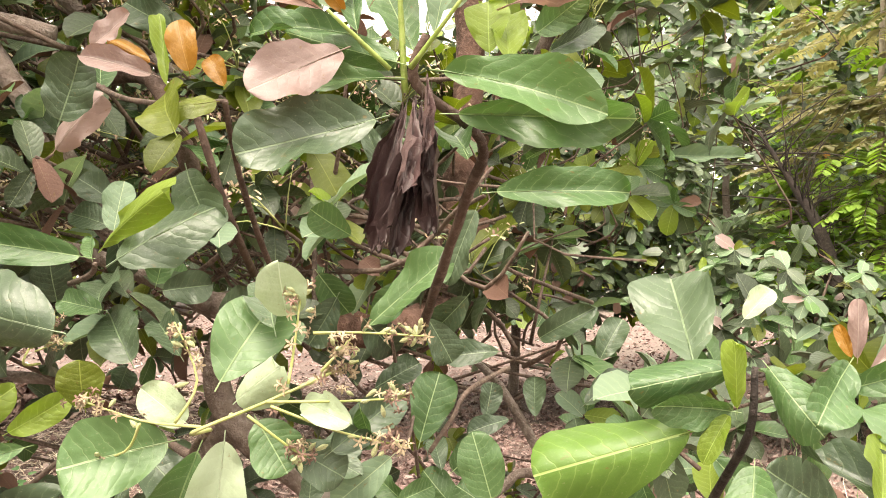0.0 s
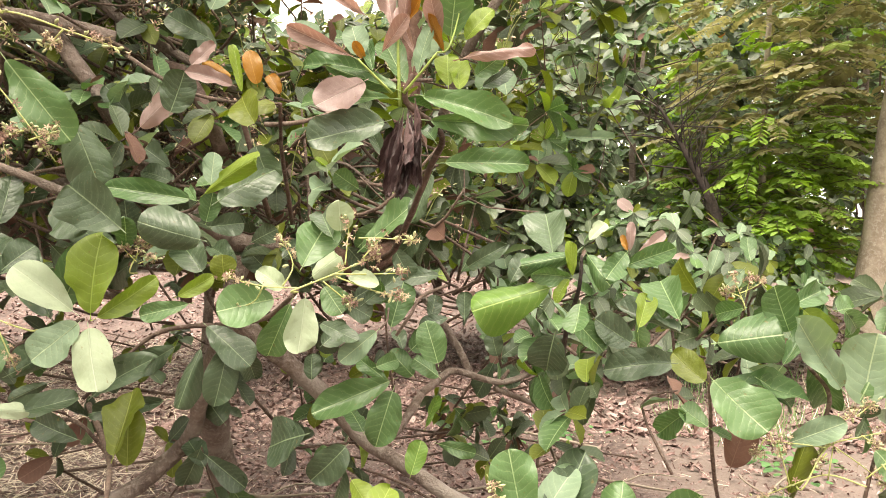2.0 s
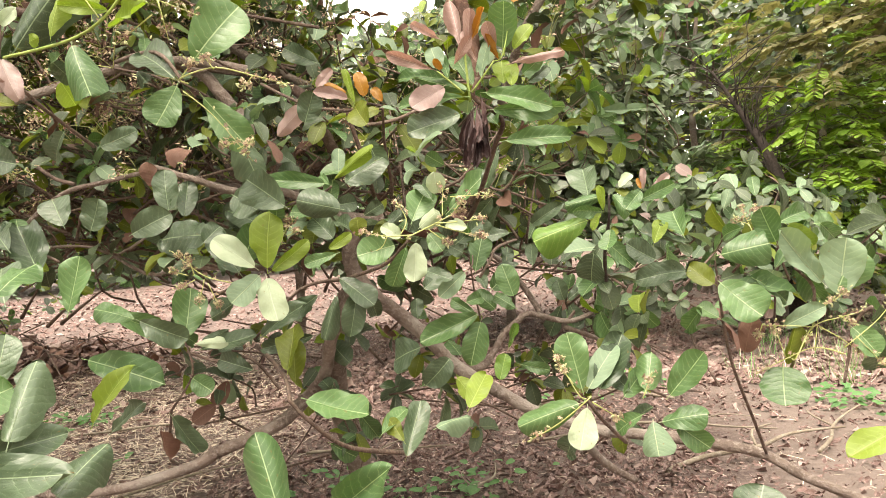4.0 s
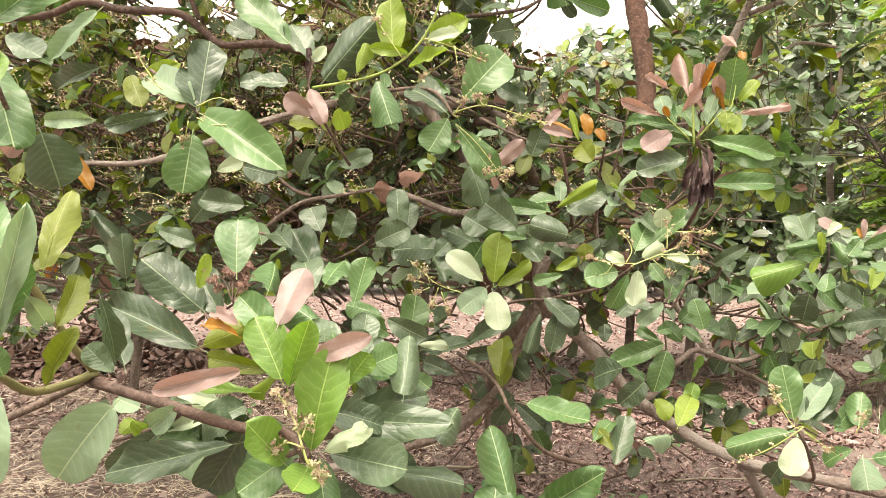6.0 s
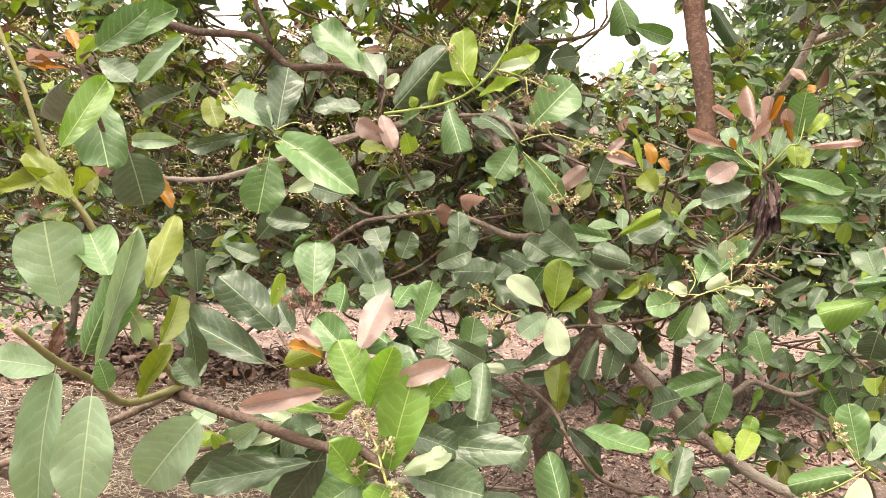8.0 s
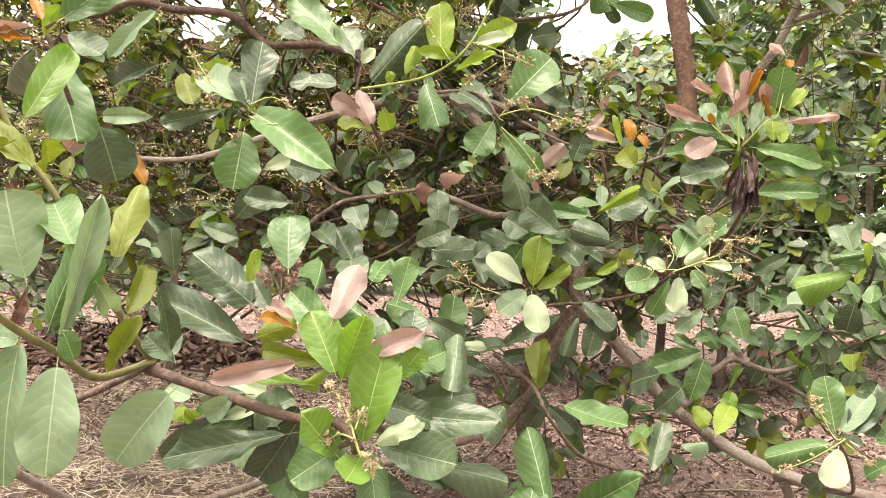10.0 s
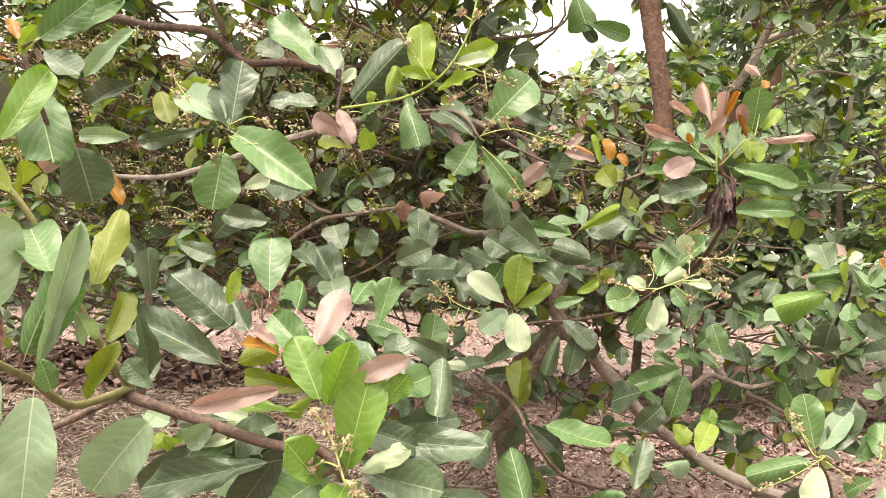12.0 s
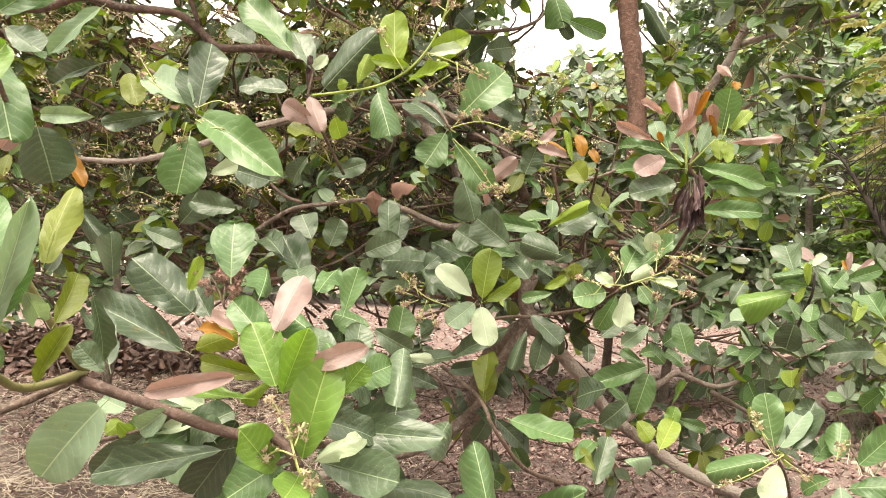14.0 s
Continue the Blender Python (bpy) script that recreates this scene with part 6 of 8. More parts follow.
leaf(tw, (-1.132, -0.170, 1.607), (-1.127, -0.161, 1.649), 0.023, (0.85, -0.53, -0.00), "y", 7)
# spotted leaves
tw = twig(tree, [(-1.000, 0.220, 1.564), (-1.122, 0.300, 1.647), (-1.322, 0.500, 1.747)], 0.0025, 0.0040, TWIG)
twig(tree, [(-1.000, 0.220, 1.564), (-1.000, 0.400, 1.573), (-1.057, 0.750, 1.669)], 0.0025, 0.0040, TWIG)
leaf(tw, (-0.998, 0.220, 1.575), (-0.999, 0.253, 1.721), 0.074, (0.64, -0.74, 0.17), "d", 2)
leaf(tw, (-1.003, 0.220, 1.570), (-1.053, 0.260, 1.684), 0.064, (0.40, -0.79, 0.46), "d", 1)
leaf(tw, (-1.003, 0.220, 1.581), (-1.168, 0.280, 1.677), 0.073, (0.03, -0.82, 0.57), "g", 0)
leaf(tw, (-1.058, 0.220, 1.572), (-1.147, 0.140, 1.528), 0.035, (0.71, -0.61, -0.34), "d", 2)
leaf(tw, (-1.011, 0.220, 1.531), (-1.005, 0.180, 1.414), 0.089, (0.52, -0.80, 0.30), "m", 1)
leaf(tw, (-0.996, 0.220, 1.564), (-0.804, 0.140, 1.475), 0.079, (-0.11, -0.84, 0.53), "m", 1)
leaf(tw, (-1.082, 0.420, 1.476), (-1.016, 0.413, 1.499), 0.036, (-0.08, -0.99, -0.08), "p", 0)
leaf(tw, (-1.214, 0.220, 1.671), (-1.391, 0.233, 1.642), 0.053, (-0.07, -1.00, -0.00), "d", 6)
leaf(tw, (-1.314, 0.470, 1.681), (-1.217, 0.438, 1.736), 0.056, (-0.19, -0.96, -0.22), "y", 6)
leaf(tw, (-1.348, 0.470, 1.724), (-1.286, 0.431, 1.644), 0.054, (0.25, -0.78, 0.57), "o", 0)
pn = panicle(tree, [(-0.983, 0.190, 1.549), (-0.964, 0.200, 1.537), (-0.920, 0.210, 1.512)])
spray(pn, [(-1.002, 0.190, 1.544), (-1.019, 0.200, 1.496)])
spray(pn, [(-0.984, 0.190, 1.571), (-0.941, 0.200, 1.588), (-0.897, 0.210, 1.566)])
spray(pn, [(-0.971, 0.190, 1.535), (-0.903, 0.200, 1.532), (-0.872, 0.210, 1.516)])
spray(pn, [(-1.061, 0.190, 1.608), (-1.121, 0.200, 1.647)])
spray(pn, [(-1.074, 0.190, 1.620), (-1.136, 0.200, 1.694)])
# bare brown sprig
tw = twig(tree, [(-0.837, 0.370, 1.637), (-0.828, 0.370, 1.697), (-0.855, 0.400, 1.744)], 0.0030, 0.0020, TWIG)
twig(tree, [(-0.837, 0.370, 1.637), (-0.832, 0.450, 1.579), (-0.873, 0.700, 1.522)], 0.0030, 0.0040, TWIG)
leaf(tw, (-0.871, 0.370, 1.728), (-1.005, 0.386, 1.859), 0.074, (0.24, -0.90, 0.36), "m", 2)
leaf(tw, (-0.821, 0.370, 1.685), (-0.893, 0.399, 1.792), 0.058, (0.41, -0.77, 0.48), "d", 2)
leaf(tw, (-0.807, 0.370, 1.646), (-0.685, 0.341, 1.766), 0.082, (0.09, -0.94, -0.32), "d", 4)
leaf(tw, (-0.876, 0.370, 1.651), (-0.987, 0.353, 1.662), 0.050, (0.18, -0.82, 0.54), "d", 2)
leaf(tw, (-0.828, 0.370, 1.695), (-0.796, 0.362, 1.721), 0.024, (0.06, -0.93, -0.36), "p", 6)
leaf(tw, (-0.834, 0.370, 1.642), (-0.795, 0.340, 1.568), 0.039, (0.05, -0.92, 0.40), "k", 8)
leaf(tw, (-0.812, 0.370, 1.580), (-0.874, 0.333, 1.615), 0.044, (0.31, -0.88, -0.36), "k", 0)
leaf(tw, (-0.809, 0.370, 1.555), (-0.871, 0.357, 1.573), 0.046, (0.33, -0.69, 0.65), "o", 2)
leaf(tw, (-0.839, 0.370, 1.641), (-0.835, 0.373, 1.725), 0.018, (0.25, -0.97, 0.03), "x", 5, "withered_leaf")
leaf(tw, (-0.855, 0.570, 1.641), (-0.846, 0.606, 1.593), 0.050, (0.71, -0.62, -0.33), "y", 0)
leaf(tw, (-1.068, 0.570, 1.818), (-1.148, 0.571, 1.867), 0.057, (0.21, -0.90, 0.37), "d", 0)
# whorl
tw = twig(tree, [(-0.545, 0.460, 1.587), (-0.613, 0.500, 1.656), (-0.833, 0.750, 1.713)], 0.0030, 0.0050, TWIG)
leaf(tw, (-0.554, 0.460, 1.588), (-0.659, 0.504, 1.684), 0.074, (0.12, -0.85, 0.52), "d", 1)
leaf(tw, (-0.554, 0.460, 1.585), (-0.592, 0.447, 1.507), 0.068, (0.26, -0.96, 0.03), "m", 7)
leaf(tw, (-0.667, 0.320, 1.637), (-0.626, 0.282, 1.551), 0.060, (0.16, -0.87, 0.47), "m", 4)
leaf(tw, (-0.611, 0.460, 1.589), (-0.662, 0.500, 1.636), 0.030, (-0.17, -0.83, 0.52), "d", 4)
leaf(tw, (-0.798, 0.460, 1.651), (-0.803, 0.560, 1.614), 0.040, (0.60, -0.25, -0.76), "d", 8)
leaf(tw, (-0.775, 0.460, 1.662), (-0.849, 0.520, 1.658), 0.031, (-0.63, -0.76, 0.16), "m", 0)
leaf(tw, (-0.527, 0.460, 1.616), (-0.435, 0.458, 1.719), 0.098, (0.13, -0.98, -0.13), "m", 1)
leaf(tw, (-0.566, 0.580, 1.586), (-0.478, 0.584, 1.472), 0.067, (0.12, -0.99, 0.05), "m", 2)
leaf(tw, (-0.652, 0.460, 1.581), (-0.765, 0.560, 1.609), 0.034, (-0.31, -0.57, 0.76), "d", 0)
pn = panicle(tree, [(-0.535, 0.430, 1.586), (-0.474, 0.440, 1.601), (-0.405, 0.450, 1.581), (-0.348, 0.460, 1.562)])
spray(pn, [(-0.472, 0.430, 1.596), (-0.493, 0.440, 1.625)])
spray(pn, [(-0.402, 0.430, 1.577), (-0.427, 0.440, 1.558)])
spray(pn, [(-0.532, 0.430, 1.589), (-0.511, 0.440, 1.620)])
spray(pn, [(-0.532, 0.430, 1.563), (-0.485, 0.440, 1.518), (-0.421, 0.450, 1.430)])
spray(pn, [(-0.447, 0.430, 1.463), (-0.473, 0.440, 1.459)])
spray(pn, [(-0.441, 0.430, 1.452), (-0.414, 0.440, 1.464)])
tw = twig(tree, [(-0.826, 0.370, 1.640), (-0.693, 0.350, 1.650), (-0.618, 0.340, 1.678), (-0.569, 0.330, 1.723), (-0.541, 0.330, 1.784), (-0.527, 0.330, 1.851)], 0.0030, 0.0020, GREEN_STEM)
leaf(tw, (-0.639, 0.340, 1.677), (-0.657, 0.375, 1.808), 0.060, (0.23, -0.93, 0.28), "y", 7)
leaf(tw, (-0.564, 0.340, 1.712), (-0.492, 0.310, 1.743), 0.051, (-0.26, -0.92, -0.28), "y", 6)
leaf(tw, (-0.571, 0.340, 1.714), (-0.501, 0.300, 1.716), 0.027, (-0.50, -0.87, 0.07), "p", 0)
leaf(tw, (-0.716, 0.340, 1.653), (-0.697, 0.331, 1.717), 0.033, (0.05, -0.99, -0.16), "y", 4)
leaf(tw, (-0.604, 0.340, 1.689), (-0.672, 0.297, 1.695), 0.026, (0.50, -0.81, -0.30), "y", 0)
leaf(tw, (-0.612, 0.340, 1.659), (-0.513, 0.300, 1.675), 0.029, (-0.40, -0.80, 0.46), "y", 7)
leaf(tw, (-0.736, 0.340, 1.659), (-0.766, 0.348, 1.655), 0.024, (-0.20, -0.94, -0.28), "y", 8)
pn = panicle(tree, [(-0.563, 0.310, 1.707), (-0.509, 0.320, 1.689), (-0.449, 0.330, 1.661)])
spray(pn, [(-0.536, 0.310, 1.777), (-0.516, 0.320, 1.813)])
spray(pn, [(-0.506, 0.310, 1.689), (-0.497, 0.320, 1.622)])
spray(pn, [(-0.530, 0.310, 1.788), (-0.568, 0.320, 1.817)])
spray(pn, [(-0.609, 0.310, 1.670), (-0.685, 0.320, 1.780)])
spray(pn, [(-0.517, 0.310, 1.665), (-0.588, 0.320, 1.626)])
tw = twig(tree, [(-0.708, 1.300, 2.079), (-0.549, 1.300, 2.086), (-0.468, 1.320, 2.124), (-0.443, 1.350, 2.188)], 0.0070, 0.0040, TWIG)
leaf(tw, (-0.427, 1.300, 2.209), (-0.383, 1.284, 2.094), 0.105, (0.13, -0.98, 0.18), "m", 4)
leaf(tw, (-0.379, 1.300, 2.114), (-0.249, 1.331, 2.071), 0.066, (0.11, -0.94, -0.33), "m", 1)
leaf(tw, (-0.405, 1.300, 2.112), (-0.364, 1.350, 2.070), 0.045, (0.23, -0.73, -0.64), "d", 3)
leaf(tw, (-0.142, 1.600, 2.282), (-0.050, 1.575, 2.138), 0.071, (-0.00, -0.99, 0.17), "d", 4)
leaf(tw, (-0.680, 1.300, 2.096), (-0.743, 1.323, 2.165), 0.095, (-0.20, -0.97, 0.14), "d", 8)
leaf(tw, (-0.641, 1.300, 2.018), (-0.551, 1.315, 2.035), 0.095, (0.21, -0.93, -0.30), "d", 1)
leaf(tw, (-0.793, 1.300, 2.047), (-0.823, 1.200, 1.964), 0.093, (0.46, -0.64, 0.61), "d", 1)
leaf(tw, (-0.623, 1.300, 2.054), (-0.699, 1.400, 2.032), 0.117, (-0.76, -0.62, -0.17), "d", 7)
# dark leaves in front of the rising limb
tw = twig(tree, [(-0.080, 1.080, 1.150), (-0.052, 1.100, 1.192), (-0.034, 1.150, 1.223), (0.014, 1.300, 1.237)], 0.0030, 0.0040, TWIG)
leaf(tw, (-0.089, 1.050, 1.164), (-0.065, 1.064, 1.259), 0.067, (0.27, -0.96, 0.08), "m", 0)
leaf(tw, (0.002, 1.350, 1.258), (-0.098, 1.333, 1.254), 0.055, (0.13, -0.87, 0.48), "d", 0)
leaf(tw, (-0.019, 1.250, 1.163), (-0.010, 1.272, 1.216), 0.041, (0.28, -0.90, 0.33), "d", 7)
leaf(tw, (0.056, 1.300, 1.156), (0.054, 1.321, 1.219), 0.042, (-0.03, -0.95, 0.32), "d", 3)
leaf(tw, (0.057, 1.400, 1.273), (0.143, 1.344, 1.331), 0.050, (-0.50, -0.86, -0.11), "d", 1)
leaf(tw, (0.166, 1.450, 1.232), (0.206, 1.457, 1.312), 0.056, (-0.16, -0.97, 0.16), "d", 1)
leaf(tw, (0.136, 1.450, 1.152), (0.219, 1.476, 1.220), 0.053, (-0.16, -0.84, 0.52), "d", 0)
leaf(tw, (0.006, 1.050, 1.096), (-0.018, 1.046, 1.183), 0.066, (0.24, -0.97, 0.03), "m", 0)
leaf(tw, (0.023, 1.200, 1.175), (-0.037, 1.170, 1.163), 0.036, (0.28, -0.78, 0.57), "d", 0)
leaf(tw, (-0.120, 1.050, 1.091), (-0.068, 1.100, 1.105), 0.039, (0.59, -0.72, 0.37), "m", 1)
leaf(tw, (-0.225, 1.050, 1.131), (-0.185, 1.100, 1.166), 0.053, (0.48, -0.73, 0.49), "d", 7)
leaf(tw, (-0.197, 1.250, 1.205), (-0.125, 1.253, 1.250), 0.055, (-0.23, -0.88, 0.42), "d", 0)
leaf(tw, (-0.356, 1.230, 1.249), (-0.420, 1.204, 1.321), 0.063, (0.39, -0.92, 0.02), "d", 7)
leaf(tw, (-0.558, 1.350, 1.272), (-0.616, 1.318, 1.333), 0.060, (0.65, -0.72, 0.23), "d", 2)
leaf(tw, (-0.505, 1.050, 1.228), (-0.543, 1.150, 1.263), 0.047, (0.55, -0.08, 0.83), "d", 8)
leaf(tw, (-0.722, 1.170, 1.320), (-0.742, 1.144, 1.408), 0.079, (0.67, -0.74, -0.06), "d", 4)
leaf(tw, (-0.582, 1.050, 1.296), (-0.725, 1.150, 1.252), 0.066, (-0.60, -0.78, 0.16), "d", 8)
tw = twig(tree, [(-0.532, 1.080, 1.449), (-0.491, 1.060, 1.477), (-0.466, 1.050, 1.496)], 0.0030, 0.0020, TWIG)
leaf(tw, (-0.519, 1.050, 1.451), (-0.577, 1.038, 1.477), 0.048, (0.35, -0.85, 0.39), "d", 1)
leaf(tw, (-0.514, 1.050, 1.446), (-0.514, 1.084, 1.375), 0.046, (0.44, -0.81, -0.39), "d", 6)
leaf(tw, (-0.601, 1.050, 1.581), (-0.651, 1.046, 1.633), 0.047, (0.30, -0.93, 0.22), "d", 3)
leaf(tw, (-0.596, 1.050, 1.576), (-0.654, 1.080, 1.535), 0.050, (0.11, -0.72, -0.68), "o", 0)
leaf(tw, (-0.448, 1.050, 1.363), (-0.381, 1.070, 1.373), 0.053, (0.29, -0.96, -0.02), "d", 6)
leaf(tw, (-0.453, 1.050, 1.369), (-0.437, 1.053, 1.430), 0.047, (0.29, -0.96, -0.02), "m", 3)
leaf(tw, (-0.695, 1.050, 1.635), (-0.756, 1.079, 1.590), 0.050, (-0.27, -0.93, -0.24), "d", 0)
leaf(tw, (-0.365, 1.050, 1.332), (-0.314, 1.054, 1.361), 0.047, (0.19, -0.97, -0.19), "d", 2)
leaf(tw, (-0.304, 1.050, 1.300), (-0.261, 1.090, 1.340), 0.042, (0.53, -0.81, 0.25), "d", 4)
tw = twig(tree, [(-0.581, 1.600, 0.581), (-0.577, 1.450, 0.734), (-0.565, 1.350, 0.846)], 0.0030, 0.0020, TWIG)
leaf(tw, (-0.565, 1.350, 0.846), (-0.617, 1.378, 0.733), 0.067, (0.16, -0.94, -0.30), "d", 0)
leaf(tw, (-0.557, 1.350, 0.828), (-0.456, 1.338, 0.754), 0.061, (0.14, -0.93, 0.34), "d", 1)
leaf(tw, (-0.596, 1.350, 0.665), (-0.516, 1.386, 0.598), 0.065, (0.40, -0.92, -0.02), "m", 1)
leaf(tw, (-0.554, 1.350, 0.792), (-0.608, 1.380, 0.861), 0.064, (0.37, -0.71, 0.60), "d", 6)
leaf(tw, (-0.540, 1.350, 0.682), (-0.605, 1.400, 0.578), 0.055, (-0.31, -0.92, -0.25), "d", 6)
leaf(tw, (-0.507, 1.350, 0.898), (-0.585, 1.390, 0.968), 0.075, (-0.16, -0.92, 0.35), "d", 4)
leaf(tw, (-0.498, 1.350, 0.753), (-0.443, 1.410, 0.646), 0.062, (0.54, -0.82, -0.18), "m", 6)
twig(tree, [(-0.641, 1.900, 0.639), (-0.696, 1.920, 0.500), (-0.754, 1.950, 0.332)], 0.0030, 0.0020, TWIG)
twig(tree, [(-0.665, 1.900, 0.617), (-0.627, 1.900, 0.504), (-0.672, 1.950, 0.342)], 0.0030, 0.0020, TWIG)
twig(tree, [(-0.725, 1.800, 0.707), (-0.839, 1.850, 0.545), (-0.956, 1.900, 0.421)], 0.0040, 0.0020, TWIG)
tw = twig(tree, [(-0.150, 1.200, 1.255), (-0.153, 1.170, 1.308), (-0.157, 1.150, 1.342)], 0.0030, 0.0020, TWIG)
leaf(tw, (-0.224, 1.150, 1.358), (-0.264, 1.160, 1.283), 0.065, (-0.11, -0.99, -0.07), "d", 3)
leaf(tw, (-0.190, 1.150, 1.325), (-0.145, 1.194, 1.269), 0.063, (0.47, -0.84, -0.27), "d", 2)
leaf(tw, (-0.095, 1.150, 1.326), (-0.057, 1.170, 1.260), 0.057, (0.47, -0.88, 0.01), "d", 2)
leaf(tw, (-0.120, 1.150, 1.374), (-0.175, 1.157, 1.321), 0.054, (-0.21, -0.97, 0.10), "m", 0)
leaf(tw, (-0.034, 1.150, 1.358), (-0.087, 1.180, 1.300), 0.051, (-0.14, -0.93, -0.35), "d", 0)
leaf(tw, (-0.258, 1.150, 1.391), (-0.218, 1.190, 1.323), 0.054, (0.27, -0.89, -0.36), "m", 0)
# limbs
stem([(-0.951, 1.350, 0.651), (-0.827, 1.360, 0.692), (-0.740, 1.400, 0.732), (-0.672, 1.470, 0.795)], [0.0180, 0.0190, 0.0200, 0.0210], "limb", BARK)
stem([(-0.951, 1.350, 0.651), (-1.034, 1.330, 0.612), (-1.287, 1.300, 0.559), (-1.597, 1.350, 0.539)], [0.0200, 0.0173, 0.0147, 0.0120], "limb", BARK)
stem([(-0.672, 1.470, 0.795), (-0.598, 1.400, 0.881), (-0.558, 1.340, 0.983), (-0.476, 1.300, 1.107), (-0.448, 1.280, 1.144)], [0.0180, 0.0185, 0.0190, 0.0195, 0.0200], "limb", BARK)
stem([(-0.449, 1.280, 1.299), (-0.465, 1.270, 1.206), (-0.413, 1.280, 1.114), (-0.346, 1.320, 1.048), (-0.261, 1.360, 0.954), (-0.192, 1.400, 0.864), (-0.072, 1.420, 0.777), (0.059, 1.400, 0.705), (0.241, 1.350, 0.658)], [0.0240, 0.0231, 0.0222, 0.0214, 0.0205, 0.0196, 0.0187, 0.0179, 0.0170], "limb", BARK)
stem([(0.134, 1.420, 0.659), (0.267, 1.380, 0.651), (0.441, 1.330, 0.638), (0.633, 1.280, 0.606), (0.733, 1.220, 0.554), (0.905, 1.150, 0.488)], [0.0170, 0.0162, 0.0154, 0.0146, 0.0138, 0.0130], "limb", BARK)
stem([(0.158, 1.400, 0.649), (0.223, 1.500, 0.530), (0.330, 1.600, 0.431)], [0.0160, 0.0130, 0.0100], "limb", BARK)
stem([(-1.013, 1.200, 1.824), (-0.886, 1.170, 1.805), (-0.805, 1.150, 1.758), (-0.755, 1.140, 1.699), (-0.650, 1.140, 1.559), (-0.617, 1.200, 1.458), (-0.532, 1.250, 1.378), (-0.495, 1.280, 1.342)], [0.0140, 0.0150, 0.0160, 0.0170, 0.0180, 0.0190, 0.0200, 0.0210], "limb", BARK)
stem([(-0.495, 1.280, 1.342), (-0.434, 1.280, 1.326), (-0.356, 1.280, 1.319), (-0.294, 1.300, 1.309)], [0.0210, 0.0217, 0.0223, 0.0230], "limb", BARK)
stem([(-0.855, 1.400, 1.930), (-0.740, 1.380, 1.836), (-0.625, 1.350, 1.772), (-0.515, 1.360, 1.705), (-0.457, 1.420, 1.638), (-0.422, 1.480, 1.514)], [0.0140, 0.0128, 0.0116, 0.0104, 0.0092, 0.0080], "limb", BARK)
stem([(-1.040, 1.300, 1.510), (-0.983, 1.300, 1.494), (-0.900, 1.300, 1.468), (-0.724, 1.300, 1.440), (-0.599, 1.300, 1.414), (-0.502, 1.300, 1.342)], [0.0120, 0.0128, 0.0136, 0.0144, 0.0152, 0.0160], "limb", BARK)
stem([(-2.293, 0.950, 2.082), (-2.011, 0.920, 2.060), (-1.843, 0.900, 2.085), (-1.695, 0.900, 2.047), (-1.527, 0.920, 2.032), (-1.455, 0.950, 1.983), (-1.396, 0.970, 1.939), (-1.257, 1.000, 1.942), (-1.127, 1.050, 1.924), (-0.978, 1.150, 1.996)], [0.0120, 0.0120, 0.0120, 0.0120, 0.0120, 0.0120, 0.0120, 0.0120, 0.0120, 0.0120], "limb", BARK_RED)
stem([(-1.518, 0.900, 2.169), (-1.476, 0.900, 2.087), (-1.453, 0.930, 2.007)], [0.0060, 0.0070, 0.0080], "branch", BARK_RED)
stem([(-1.761, 0.800, 1.565), (-1.598, 0.820, 1.562), (-1.497, 0.840, 1.581), (-1.367, 0.870, 1.628), (-1.273, 0.900, 1.669), (-1.152, 0.950, 1.711), (-0.957, 1.050, 1.781), (-0.828, 1.100, 1.787), (-0.680, 1.150, 1.758)], [0.0070, 0.0079, 0.0088, 0.0096, 0.0105, 0.0114, 0.0123, 0.0131, 0.0140], "branch", BARK)
stem([(-1.280, 1.000, 1.367), (-1.141, 0.980, 1.450), (-1.014, 0.980, 1.472), (-0.895, 1.000, 1.493)], [0.0070, 0.0063, 0.0057, 0.0050], "branch", BARK)
stem([(-0.895, 1.000, 1.502), (-0.831, 0.980, 1.478), (-0.754, 0.980, 1.448), (-0.676, 1.000, 1.418), (-0.596, 1.100, 1.419), (-0.472, 1.250, 1.337)], [0.0060, 0.0074, 0.0088, 0.0102, 0.0116, 0.0130], "branch", BARK)
stem([(-1.218, 1.000, 1.528), (-1.170, 1.000, 1.493), (-1.105, 0.980, 1.473)], [0.0050, 0.0050, 0.0050], "branch", TWIG)
stem([(-0.954, 1.150, 1.241), (-0.848, 1.200, 1.225), (-0.713, 1.250, 1.209)], [0.0090, 0.0090, 0.0090], "branch", BARK)
stem([(-0.056, 1.600, 0.930), (-0.009, 1.620, 0.964), (0.033, 1.650, 0.981), (0.160, 1.700, 0.943), (0.275, 1.750, 0.976), (0.356, 1.800, 1.023)], [0.0110, 0.0102, 0.0094, 0.0086, 0.0078, 0.0070], "branch", BARK)
stem([(0.142, 1.700, 0.927), (0.221, 1.750, 0.886), (0.310, 1.850, 0.836), (0.439, 1.950, 0.807)], [0.0090, 0.0080, 0.0070, 0.0060], "branch", BARK)
stem([(-0.056, 1.600, 0.930), (-0.120, 1.550, 0.840), (-0.175, 1.450, 0.844)], [0.0110, 0.0125, 0.0140], "branch", BARK)
stem([(0.160, 1.700, 0.947), (0.247, 1.800, 1.038), (0.356, 1.900, 1.094)], [0.0060, 0.0050, 0.0040], "branch", TWIG)
stem([(-0.039, 1.860, 1.130), (0.032, 1.800, 1.034), (0.076, 1.750, 0.950)], [0.0110, 0.0110, 0.0110], "branch", BARK)
stem([(-0.105, 1.900, 1.184), (-0.071, 1.880, 1.161), (-0.039, 1.860, 1.130)], [0.0080, 0.0090, 0.0100], "branch", BARK)
